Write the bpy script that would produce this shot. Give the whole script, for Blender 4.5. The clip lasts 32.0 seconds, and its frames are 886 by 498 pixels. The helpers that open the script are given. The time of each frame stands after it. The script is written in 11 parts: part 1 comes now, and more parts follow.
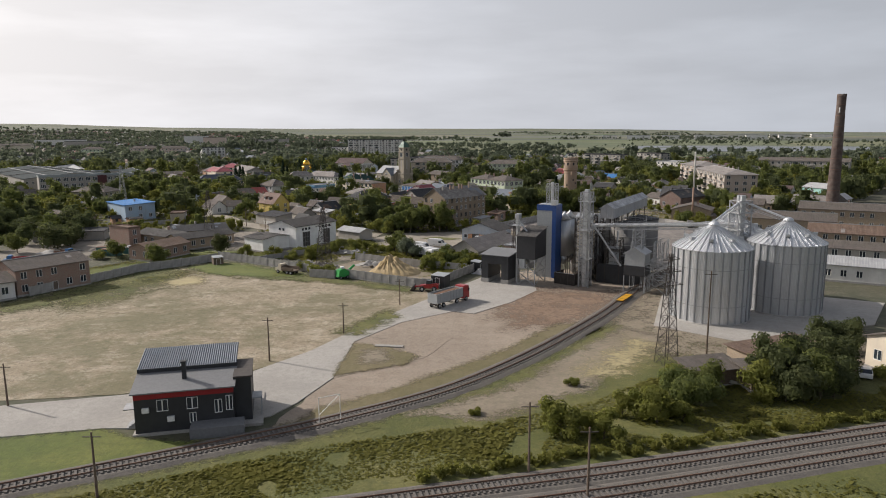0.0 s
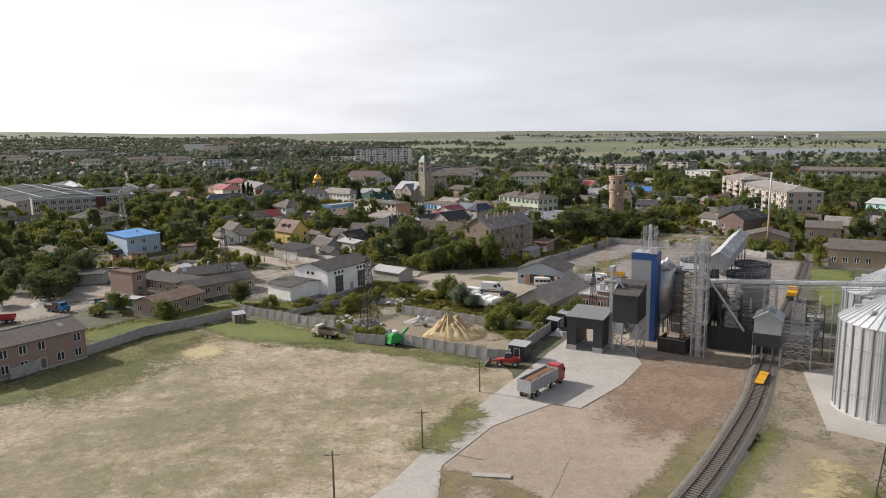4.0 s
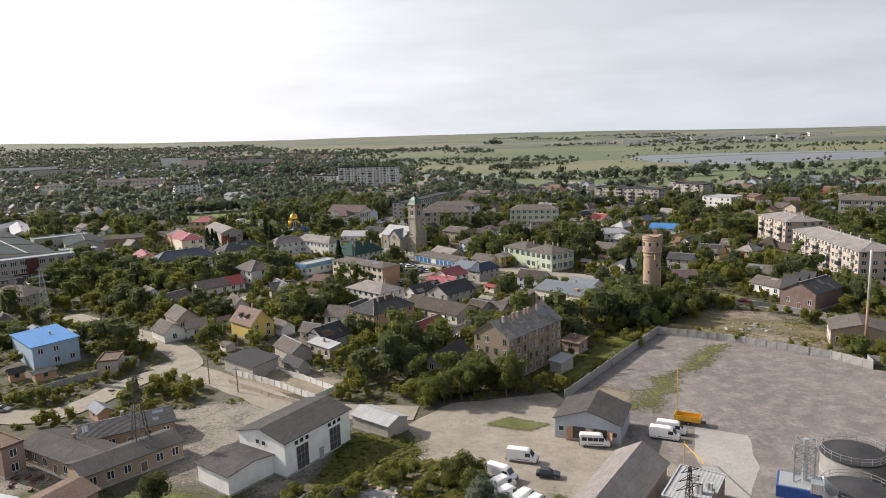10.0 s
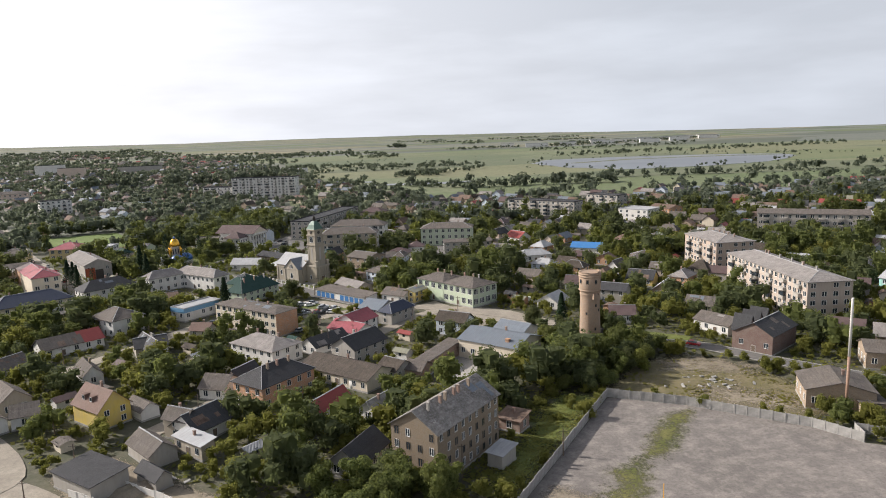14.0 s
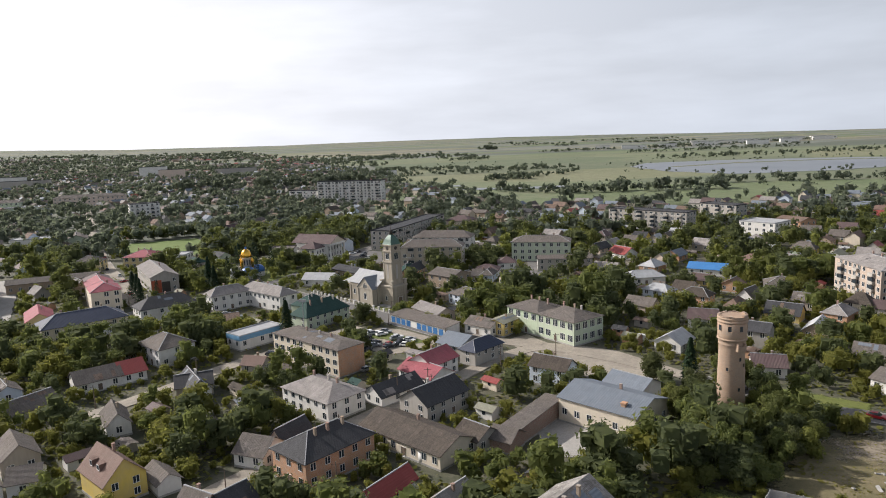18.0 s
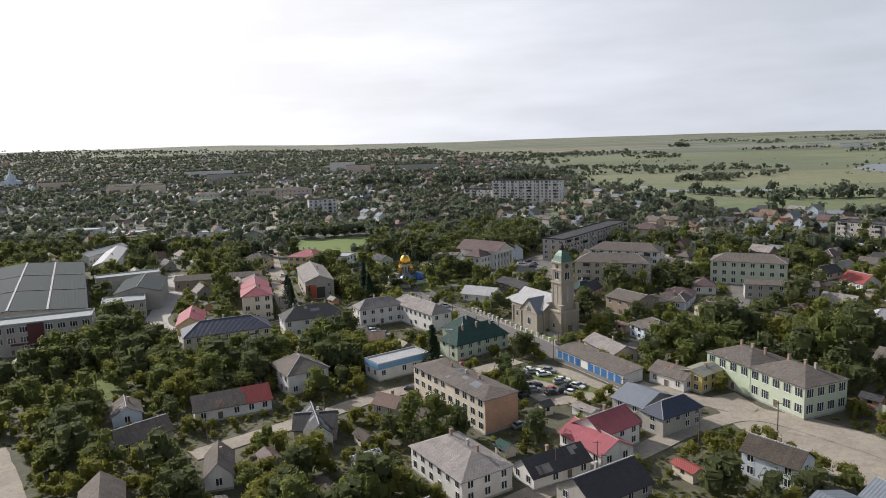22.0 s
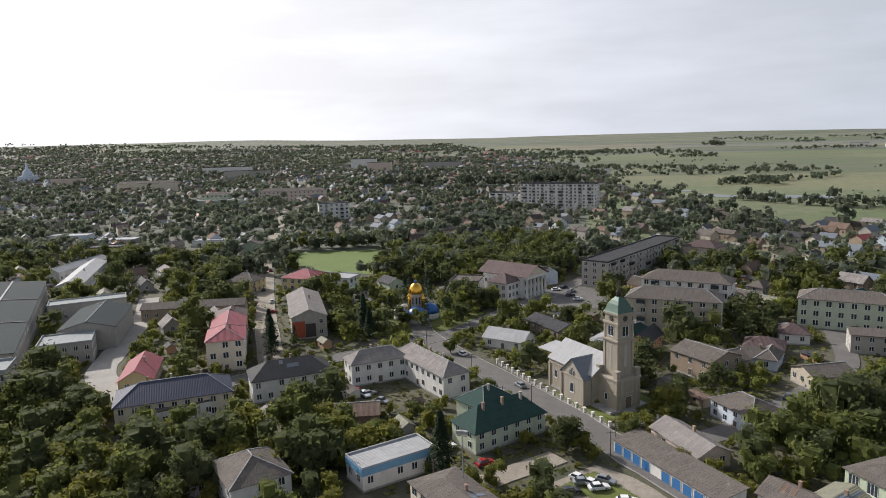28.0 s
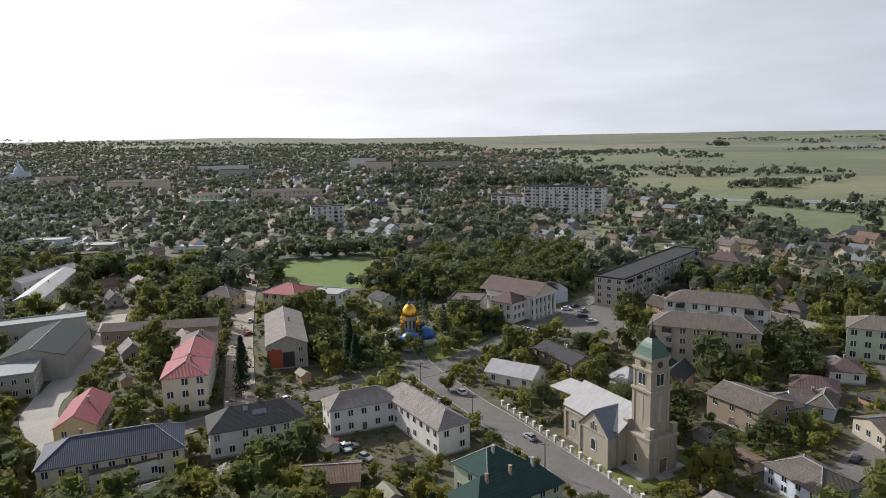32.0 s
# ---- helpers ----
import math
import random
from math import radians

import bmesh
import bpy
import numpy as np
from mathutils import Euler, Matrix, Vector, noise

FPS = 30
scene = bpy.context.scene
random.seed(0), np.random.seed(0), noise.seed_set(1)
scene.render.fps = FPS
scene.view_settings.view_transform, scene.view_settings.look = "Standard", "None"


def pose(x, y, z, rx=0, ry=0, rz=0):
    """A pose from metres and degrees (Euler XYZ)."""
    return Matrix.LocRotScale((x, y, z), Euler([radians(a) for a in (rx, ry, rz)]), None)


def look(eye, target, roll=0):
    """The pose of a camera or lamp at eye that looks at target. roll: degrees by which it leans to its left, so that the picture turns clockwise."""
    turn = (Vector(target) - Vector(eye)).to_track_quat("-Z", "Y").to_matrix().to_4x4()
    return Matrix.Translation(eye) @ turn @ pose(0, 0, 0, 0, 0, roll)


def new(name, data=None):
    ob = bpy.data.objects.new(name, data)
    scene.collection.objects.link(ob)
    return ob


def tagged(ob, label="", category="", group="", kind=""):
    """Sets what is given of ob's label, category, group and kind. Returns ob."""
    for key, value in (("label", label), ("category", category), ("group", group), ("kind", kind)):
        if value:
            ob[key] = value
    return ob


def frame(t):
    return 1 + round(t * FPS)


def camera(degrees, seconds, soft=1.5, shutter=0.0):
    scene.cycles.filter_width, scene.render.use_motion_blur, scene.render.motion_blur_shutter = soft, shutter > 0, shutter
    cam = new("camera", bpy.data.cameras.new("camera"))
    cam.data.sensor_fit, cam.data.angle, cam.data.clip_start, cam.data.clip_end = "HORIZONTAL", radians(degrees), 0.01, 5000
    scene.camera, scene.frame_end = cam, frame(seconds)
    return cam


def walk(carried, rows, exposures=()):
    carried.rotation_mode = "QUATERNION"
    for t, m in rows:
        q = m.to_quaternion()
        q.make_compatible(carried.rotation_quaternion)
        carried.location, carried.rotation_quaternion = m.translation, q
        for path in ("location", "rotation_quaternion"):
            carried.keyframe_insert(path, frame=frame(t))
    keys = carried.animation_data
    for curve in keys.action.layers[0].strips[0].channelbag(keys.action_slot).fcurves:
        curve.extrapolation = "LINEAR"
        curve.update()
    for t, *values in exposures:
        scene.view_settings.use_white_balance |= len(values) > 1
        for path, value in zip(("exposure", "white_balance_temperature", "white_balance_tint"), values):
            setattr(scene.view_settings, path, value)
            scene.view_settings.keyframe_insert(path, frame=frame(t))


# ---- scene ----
cam = camera(65.3, 32.0, 1.0)
METRES, EYE, TILT, LEAN, TURN = 316.0, 36.0, 0.0, 0.0, 0.0
ROWS = [
    (0.0, 0.0, 0.0, 0.0, -0.04, -9.74, 0.26),
    (0.5, -0.0108, 0.0094, 0.0008, -0.05, -9.72, 0.27),
    (1.0, -0.0197, 0.0203, 0.001, -0.06, -9.71, 0.3),
    (1.5, -0.0269, 0.0324, 0.0014, -0.06, -9.71, 0.32),
    (2.0, -0.0328, 0.0452, 0.0033, -0.09, -9.68, 0.39),
    (2.5, -0.0375, 0.0587, 0.0064, -0.1, -9.64, 0.5),
    (3.0, -0.0415, 0.0727, 0.0099, -0.1, -9.59, 0.57),
    (3.5, -0.0445, 0.0871, 0.0146, -0.13, -9.56, 0.71),
    (5.5, -0.0515, 0.1473, 0.0346, -0.24, -9.43, 1.38),
    (6.0, -0.0525, 0.1622, 0.0392, -0.27, -9.4, 1.49),
    (6.5, -0.0533, 0.1782, 0.0441, -0.3, -9.39, 1.58),
    (7.0, -0.0537, 0.1942, 0.0491, -0.34, -9.42, 1.67),
    (7.5, -0.0543, 0.2105, 0.054, -0.41, -9.42, 1.74),
    (8.0, -0.0546, 0.2268, 0.0592, -0.45, -9.44, 1.79),
    (8.5, -0.0547, 0.2432, 0.0642, -0.5, -9.45, 1.86),
    (9.0, -0.055, 0.2597, 0.0692, -0.58, -9.46, 1.9),
    (9.5, -0.0551, 0.2758, 0.0748, -0.63, -9.49, 1.94),
    (10.0, -0.0548, 0.2923, 0.0798, -1.31, -9.52, 1.98),
    (10.5, -0.0549, 0.3083, 0.0853, -2.55, -9.59, 2.0),
    (11.0, -0.0544, 0.3247, 0.0901, -3.7, -9.62, 2.05),
    (11.5, -0.0541, 0.3408, 0.0936, -4.69, -9.64, 2.05),
    (12.0, -0.0532, 0.3569, 0.0957, -6.36, -9.68, 2.05),
    (12.5, -0.0526, 0.3729, 0.0973, -8.38, -9.72, 2.06),
    (13.0, -0.0521, 0.389, 0.0982, -9.18, -9.7, 2.06),
    (13.5, -0.051, 0.4054, 0.0985, -9.2, -9.69, 2.09),
    (14.0, -0.0496, 0.4219, 0.0988, -9.23, -9.66, 2.11),
    (14.5, -0.048, 0.4383, 0.099, -9.28, -9.64, 2.14),
    (16.5, -0.0399, 0.5051, 0.0989, -7.22, -9.45, 2.24),
    (17.0, -0.0381, 0.5219, 0.099, -5.58, -9.38, 2.26),
    (17.5, -0.0361, 0.5387, 0.0992, -3.67, -9.31, 2.28),
    (18.0, -0.0345, 0.5558, 0.0992, -1.76, -9.23, 2.25),
    (18.5, -0.0328, 0.5723, 0.0994, 0.13, -9.16, 2.3),
    (19.0, -0.0313, 0.5893, 0.0992, 2.06, -9.09, 2.31),
    (19.5, -0.0303, 0.6062, 0.0992, 3.95, -9.06, 2.31),
    (20.0, -0.0297, 0.6231, 0.099, 5.86, -9.01, 2.29),
    (20.5, -0.0294, 0.6397, 0.0992, 7.75, -9.0, 2.27),
    (21.0, -0.0299, 0.6563, 0.0994, 9.62, -8.98, 2.22),
    (21.5, -0.0307, 0.673, 0.0995, 11.39, -8.96, 2.16),
    (22.0, -0.0319, 0.6895, 0.1, 13.18, -8.95, 2.14),
    (22.5, -0.0333, 0.706, 0.1005, 14.87, -8.94, 2.09),
    (23.0, -0.0351, 0.7221, 0.1014, 15.18, -8.98, 2.05),
    (23.5, -0.0377, 0.738, 0.1021, 15.15, -9.02, 2.04),
    (24.0, -0.0405, 0.7537, 0.1032, 15.14, -9.06, 2.05),
    (24.5, -0.0437, 0.7695, 0.104, 15.11, -9.07, 2.05),
    (25.0, -0.0471, 0.7852, 0.1048, 15.11, -9.11, 2.04),
    (25.5, -0.0507, 0.8009, 0.1057, 15.11, -9.15, 2.03),
    (27.5, -0.0657, 0.863, 0.1087, 15.28, -9.23, 1.87),
    (28.0, -0.0683, 0.8765, 0.1092, 15.31, -9.24, 1.81),
    (28.5, -0.071, 0.8894, 0.1098, 15.31, -9.27, 1.69),
    (29.0, -0.074, 0.9019, 0.1104, 15.32, -9.3, 1.56),
    (29.5, -0.077, 0.9145, 0.1112, 15.32, -9.34, 1.51),
    (30.0, -0.0803, 0.9274, 0.1119, 15.31, -9.35, 1.46),
    (30.5, -0.084, 0.9407, 0.1126, 15.29, -9.37, 1.46),
    (31.0, -0.0876, 0.9538, 0.1133, 15.35, -9.37, 1.47),
    (31.5, -0.09, 0.9645, 0.1133, 15.4, -9.37, 1.46),
]
# last row of the flight, and the whole path
ROWS.append((32.0, -0.0920, 0.9745, 0.1133, 15.4, -9.37, 1.45))
walk(cam, [(t, pose(0, 0, EYE, TILT, LEAN, TURN) @ pose(METRES * x, METRES * y, METRES * z, 90 + pitch, roll, yaw)) for t, x, y, z, yaw, pitch, roll in ROWS],
     [(t, stops, kelvin, 14) for t, stops, kelvin in ((0.0, -0.12, 6450), (1.0, 0.11, 6450), (2.0, 0.21, 6450), (3.5, 0.21, 6450), (6.0, 0.19, 6450), (9.0, 0.28, 6450), (13.0, 0.32, 6400), (17.0, 0.28, 6300), (20.0, 0.2, 6250), (24.0, 0.06, 6220), (32.0, 0.08, 6220))])

# ---- light: hazy afternoon sky and one sun ----
SUN_DIR = Vector((-0.78, 0.37, 0.53)).normalized()
world = bpy.data.worlds.new("sky")
scene.world = world
world.use_nodes = True
wt = world.node_tree
wt.nodes.clear()
w_out = wt.nodes.new("ShaderNodeOutputWorld")
w_bg = wt.nodes.new("ShaderNodeBackground")
w_bg.inputs["Strength"].default_value = 0.096
w_sky = wt.nodes.new("ShaderNodeTexSky")
w_sky.sky_type, w_sky.sun_disc = "NISHITA", False
w_sky.sun_elevation = math.asin(SUN_DIR.z)
w_sky.sun_rotation = math.atan2(SUN_DIR.x, SUN_DIR.y)
w_sky.air_density, w_sky.dust_density, w_sky.ozone_density = 1.0, 6.0, 1.0
# haze: white towards the horizon and the sun, thin cloud streaks above
w_tc = wt.nodes.new("ShaderNodeTexCoord")
w_map = wt.nodes.new("ShaderNodeMapping")
w_map.inputs["Scale"].default_value = (1.6, 1.6, 8.0)
w_no = wt.nodes.new("ShaderNodeTexNoise")
w_no.inputs["Scale"].default_value, w_no.inputs["Detail"].default_value = 2.2, 8.0
w_sep = wt.nodes.new("ShaderNodeSeparateXYZ")
w_alt = wt.nodes.new("ShaderNodeValToRGB")
w_alt.color_ramp.elements.new(0.5)
for i, (pos, v) in enumerate(((0.0, 0.96), (0.34, 0.84), (1.0, 0.10))):
    w_alt.color_ramp.elements[i].position = pos
    w_alt.color_ramp.elements[i].color = (v, v, v, 1)
w_dot = wt.nodes.new("ShaderNodeVectorMath")
w_dot.operation = "DOT_PRODUCT"
w_dot.inputs[1].default_value = Vector((SUN_DIR.x, SUN_DIR.y, 0.15)).normalized()
w_glow = wt.nodes.new("ShaderNodeValToRGB")
w_glow.color_ramp.elements.new(0.5)
for i, (pos, c) in enumerate(((0.0, (5.6, 6.0, 6.4)), (0.45, (7.4, 7.7, 8.0)), (1.0, (12.0, 11.8, 11.4)))):
    w_glow.color_ramp.elements[i].position = pos
    w_glow.color_ramp.elements[i].color = (*c, 1)
w_cl = wt.nodes.new("ShaderNodeValToRGB")
w_cl.color_ramp.elements[0].position, w_cl.color_ramp.elements[1].position = 0.42, 0.70
w_cl.color_ramp.elements[0].color, w_cl.color_ramp.elements[1].color = (0.95, 0.95, 0.95, 1), (1.12, 1.12, 1.12, 1)
w_mul = wt.nodes.new("ShaderNodeMix")
w_mul.data_type, w_mul.blend_type = "RGBA", "MULTIPLY"
w_mul.inputs[0].default_value = 1.0
w_mix = wt.nodes.new("ShaderNodeMix")
w_mix.data_type = "RGBA"
wt.links.new(w_tc.outputs["Generated"], w_map.inputs["Vector"])
wt.links.new(w_map.outputs["Vector"], w_no.inputs["Vector"])
wt.links.new(w_tc.outputs["Generated"], w_sep.inputs[0])
wt.links.new(w_sep.outputs[2], w_alt.inputs["Fac"])
wt.links.new(w_tc.outputs["Generated"], w_dot.inputs[0])
wt.links.new(w_dot.outputs["Value"], w_glow.inputs["Fac"])
wt.links.new(w_no.outputs["Fac"], w_cl.inputs["Fac"])
wt.links.new(w_glow.outputs["Color"], w_mul.inputs[6])
wt.links.new(w_cl.outputs["Color"], w_mul.inputs[7])
wt.links.new(w_alt.outputs["Color"], w_mix.inputs[0])
wt.links.new(w_sky.outputs["Color"], w_mix.inputs[6])
wt.links.new(w_mul.outputs[2], w_mix.inputs[7])
wt.links.new(w_mix.outputs[2], w_bg.inputs["Color"])
wt.links.new(w_bg.outputs[0], w_out.inputs["Surface"])
sun = new("sun", bpy.data.lights.new("sun", "SUN"))
sun.data.energy, sun.data.angle, sun.data.color = 5.0, radians(0.6), (1.0, 0.94, 0.84)
sun.matrix_world = look(SUN_DIR * 100, (0, 0, 0))

# ---- materials ----
MATS = {}


def nodes_of(name):
    m = bpy.data.materials.new(name)
    m.use_nodes = True
    nt = m.node_tree
    return m, nt, nt.nodes["Principled BSDF"]


def mixed(nt, fac, a, b, blend="MIX"):
    n = nt.nodes.new("ShaderNodeMix")
    n.data_type, n.blend_type = "RGBA", blend
    for sock, v in ((n.inputs[0], fac), (n.inputs[6], a), (n.inputs[7], b)):
        if isinstance(v, (int, float)):
            sock.default_value = v
        elif isinstance(v, tuple):
            sock.default_value = (*v, 1)
        else:
            nt.links.new(v, sock)
    return n.outputs[2]


def tex_noise(nt, scale, detail=4.0, vec=None, rough=0.6):
    n = nt.nodes.new("ShaderNodeTexNoise")
    n.inputs["Scale"].default_value, n.inputs["Detail"].default_value = scale, detail
    n.inputs["Roughness"].default_value = rough
    if vec is not None:
        nt.links.new(vec, n.inputs["Vector"])
    return n.outputs["Fac"]


def ramp(nt, fac, lo, hi, a=(0, 0, 0), b=(1, 1, 1)):
    r = nt.nodes.new("ShaderNodeValToRGB")
    r.color_ramp.elements[0].position, r.color_ramp.elements[1].position = lo, hi
    r.color_ramp.elements[0].color, r.color_ramp.elements[1].color = (*a, 1), (*b, 1)
    nt.links.new(fac, r.inputs["Fac"])
    return r.outputs["Color"]


def coords(nt, kind="Object", scale=(1, 1, 1), turn=0.0):
    tc = nt.nodes.new("ShaderNodeTexCoord")
    mp = nt.nodes.new("ShaderNodeMapping")
    mp.inputs["Scale"].default_value = scale
    mp.inputs["Rotation"].default_value = (0, 0, turn)
    nt.links.new(tc.outputs[kind], mp.inputs["Vector"])
    return mp.outputs["Vector"]


def world_coords(nt, scale=(1, 1, 1)):
    g = nt.nodes.new("ShaderNodeNewGeometry")
    mp = nt.nodes.new("ShaderNodeMapping")
    mp.inputs["Scale"].default_value = scale
    nt.links.new(g.outputs["Position"], mp.inputs["Vector"])
    return mp.outputs["Vector"]


def bump(nt, bsdf, height, strength, distance):
    b = nt.nodes.new("ShaderNodeBump")
    b.inputs["Strength"].default_value, b.inputs["Distance"].default_value = strength, distance
    nt.links.new(height, b.inputs["Height"])
    nt.links.new(b.outputs["Normal"], bsdf.inputs["Normal"])


def own_random(nt):
    o = nt.nodes.new("ShaderNodeObjectInfo")
    return o.outputs["Random"]


def plaster(name, col, dirt=0.35, rough=0.85):
    """Weathered painted plaster: streaks running down and blotches."""
    m, nt, b = nodes_of(name)
    v = coords(nt, "Object", (1, 1, 0.25))
    streak = ramp(nt, tex_noise(nt, 1.1, 5, v), 0.45, 0.75)
    blot = ramp(nt, tex_noise(nt, 0.35, 4, coords(nt)), 0.4, 0.7)
    grime = tuple(c * 0.62 for c in col)
    c1 = mixed(nt, streak, col, grime)
    c2 = mixed(nt, dirt, col, c1)
    c3 = mixed(nt, blot, c2, mixed(nt, 0.3, c2, (0.33, 0.30, 0.25)))
    peel = ramp(nt, tex_noise(nt, 0.9, 9, coords(nt, "Object", (1, 1, 0.7), 0.3), 0.8), 0.60, 0.66)
    c3 = mixed(nt, peel, c3, mixed(nt, dirt, c3, (0.30, 0.26, 0.21)))
    c4 = mixed(nt, own_random(nt), c3, mixed(nt, 0.2, c3, (0.5, 0.48, 0.44)))
    nt.links.new(c4, b.inputs["Base Color"])
    b.inputs["Roughness"].default_value = rough
    bump(nt, b, tex_noise(nt, 9, 3, coords(nt)), 0.25, 0.03)
    MATS[name] = m
    return m


def bricks(name, c1, c2, mortar):
    m, nt, b = nodes_of(name)
    tc = coords(nt, "Object")
    sep = nt.nodes.new("ShaderNodeSeparateXYZ")
    nt.links.new(tc, sep.inputs[0])
    add = nt.nodes.new("ShaderNodeMath")
    nt.links.new(sep.outputs[0], add.inputs[0])
    nt.links.new(sep.outputs[1], add.inputs[1])
    com = nt.nodes.new("ShaderNodeCombineXYZ")
    nt.links.new(add.outputs[0], com.inputs[0])
    nt.links.new(sep.outputs[2], com.inputs[1])
    t = nt.nodes.new("ShaderNodeTexBrick")
    t.inputs["Scale"].default_value = 1.0
    t.inputs["Brick Width"].default_value, t.inputs["Row Height"].default_value, t.inputs["Mortar Size"].default_value = 0.26, 0.078, 0.008
    t.inputs["Color1"].default_value, t.inputs["Color2"].default_value, t.inputs["Mortar"].default_value = (*c1, 1), (*c2, 1), (*mortar, 1)
    nt.links.new(com.outputs[0], t.inputs["Vector"])
    stain = ramp(nt, tex_noise(nt, 0.5, 5, coords(nt)), 0.4, 0.72)
    c = mixed(nt, stain, t.outputs["Color"], mixed(nt, 0.45, t.outputs["Color"], (0.22, 0.19, 0.16)))
    nt.links.new(c, b.inputs["Base Color"])
    b.inputs["Roughness"].default_value = 0.9
    bump(nt, b, t.outputs["Fac"], -0.3, 0.01)
    MATS[name] = m
    return m


def roofing(name, col, pitch=0.35, metal=0.0, rough=0.6, patch=0.5, stain=(0.14, 0.12, 0.10), sheet=(1.1, 1.75)):
    """Corrugated or seamed roof sheets; each sheet weathers a little differently."""
    m, nt, b = nodes_of(name)
    v = coords(nt)
    w = nt.nodes.new("ShaderNodeTexWave")
    w.wave_type, w.bands_direction = "BANDS", "X"
    w.inputs["Scale"].default_value, w.inputs["Distortion"].default_value = 0.314 / pitch, 0.0
    nt.links.new(v, w.inputs["Vector"])
    t = nt.nodes.new("ShaderNodeTexBrick")
    t.offset = 0.0
    t.inputs["Scale"].default_value = 1.0
    t.inputs["Brick Width"].default_value, t.inputs["Row Height"].default_value, t.inputs["Mortar Size"].default_value = *sheet, 0.02
    t.inputs["Color1"].default_value = (*[c * 0.82 for c in col], 1)
    t.inputs["Color2"].default_value = (*[min(1, c * 1.2) for c in col], 1)
    t.inputs["Mortar"].default_value = (*[c * 0.55 for c in col], 1)
    nt.links.new(v, t.inputs["Vector"])
    big = ramp(nt, tex_noise(nt, 0.3, 8, v, 0.72), 0.40, 0.62)
    fine = ramp(nt, tex_noise(nt, 2.6, 6, v, 0.75), 0.48, 0.66)
    streak = ramp(nt, tex_noise(nt, 1.0, 6, coords(nt, "Object", (2.2, 0.28, 0.28)), 0.7), 0.46, 0.64)
    pale = ramp(nt, tex_noise(nt, 0.45, 9, coords(nt, "Object", (1, 1, 1), 0.6), 0.8), 0.58, 0.68)
    c = mixed(nt, patch, col, t.outputs["Color"])
    c = mixed(nt, big, c, mixed(nt, patch, c, stain))
    c = mixed(nt, streak, c, mixed(nt, 0.55 * patch, c, tuple(x * 0.35 for x in col)))
    c = mixed(nt, fine, c, mixed(nt, 0.45 * patch, c, tuple(min(0.4, x * 1.9 + 0.02) for x in col)))
    c = mixed(nt, pale, c, mixed(nt, 0.75 * patch, c, tuple(min(0.5, x * 2.0 + 0.02) for x in col)))
    hue = mixed(nt, own_random(nt), c, mixed(nt, 0.35, c, tuple(x * 0.55 for x in col)))
    nt.links.new(hue, b.inputs["Base Color"])
    b.inputs["Roughness"].default_value, b.inputs["Metallic"].default_value = rough, metal
    b.inputs["Specular IOR Level"].default_value = 0.15 if not metal else 0.4
    bump(nt, b, w.outputs["Fac"], 0.6, 0.06)
    MATS[name] = m
    return m


def plain(name, col, rough=0.6, metal=0.0, vary=0.25, scale=3.0):
    m, nt, b = nodes_of(name)
    n = tex_noise(nt, scale, 5, coords(nt))
    c = mixed(nt, ramp(nt, n, 0.35, 0.7), col, tuple(x * (1 - vary) for x in col))
    nt.links.new(c, b.inputs["Base Color"])
    b.inputs["Roughness"].default_value, b.inputs["Metallic"].default_value = rough, metal
    MATS[name] = m
    return m


def leaves(name, dark, light, glow=0.35):
    """Foliage: every clump its own green, every tree its own tone, and light through the leaf."""
    m, nt, b = nodes_of(name)
    g = nt.nodes.new("ShaderNodeNewGeometry")
    c = mixed(nt, g.outputs["Random Per Island"], dark, light)
    c = mixed(nt, own_random(nt), c, mixed(nt, 0.55, c, (dark[0] * 1.5, dark[1] * 1.05, dark[2] * 0.8)))
    n = ramp(nt, tex_noise(nt, 0.12, 3, world_coords(nt)), 0.35, 0.7)
    c = mixed(nt, n, c, mixed(nt, 0.4, c, (light[0] * 0.55, light[1] * 0.6, light[2] * 0.8)))
    nt.links.new(c, b.inputs["Base Color"])
    b.inputs["Roughness"].default_value = 0.7
    b.inputs["Specular IOR Level"].default_value = 0.06
    tr = nt.nodes.new("ShaderNodeBsdfTranslucent")
    nt.links.new(mixed(nt, 0.45, c, (light[0] * 1.3, light[1] * 1.3, light[2] * 1.0)), tr.inputs["Color"])
    mx = nt.nodes.new("ShaderNodeMixShader")
    mx.inputs[0].default_value = glow
    nt.links.new(b.outputs[0], mx.inputs[1])
    nt.links.new(tr.outputs[0], mx.inputs[2])
    nt.links.new(mx.outputs[0], nt.nodes["Material Output"].inputs["Surface"])
    MATS[name] = m
    return m


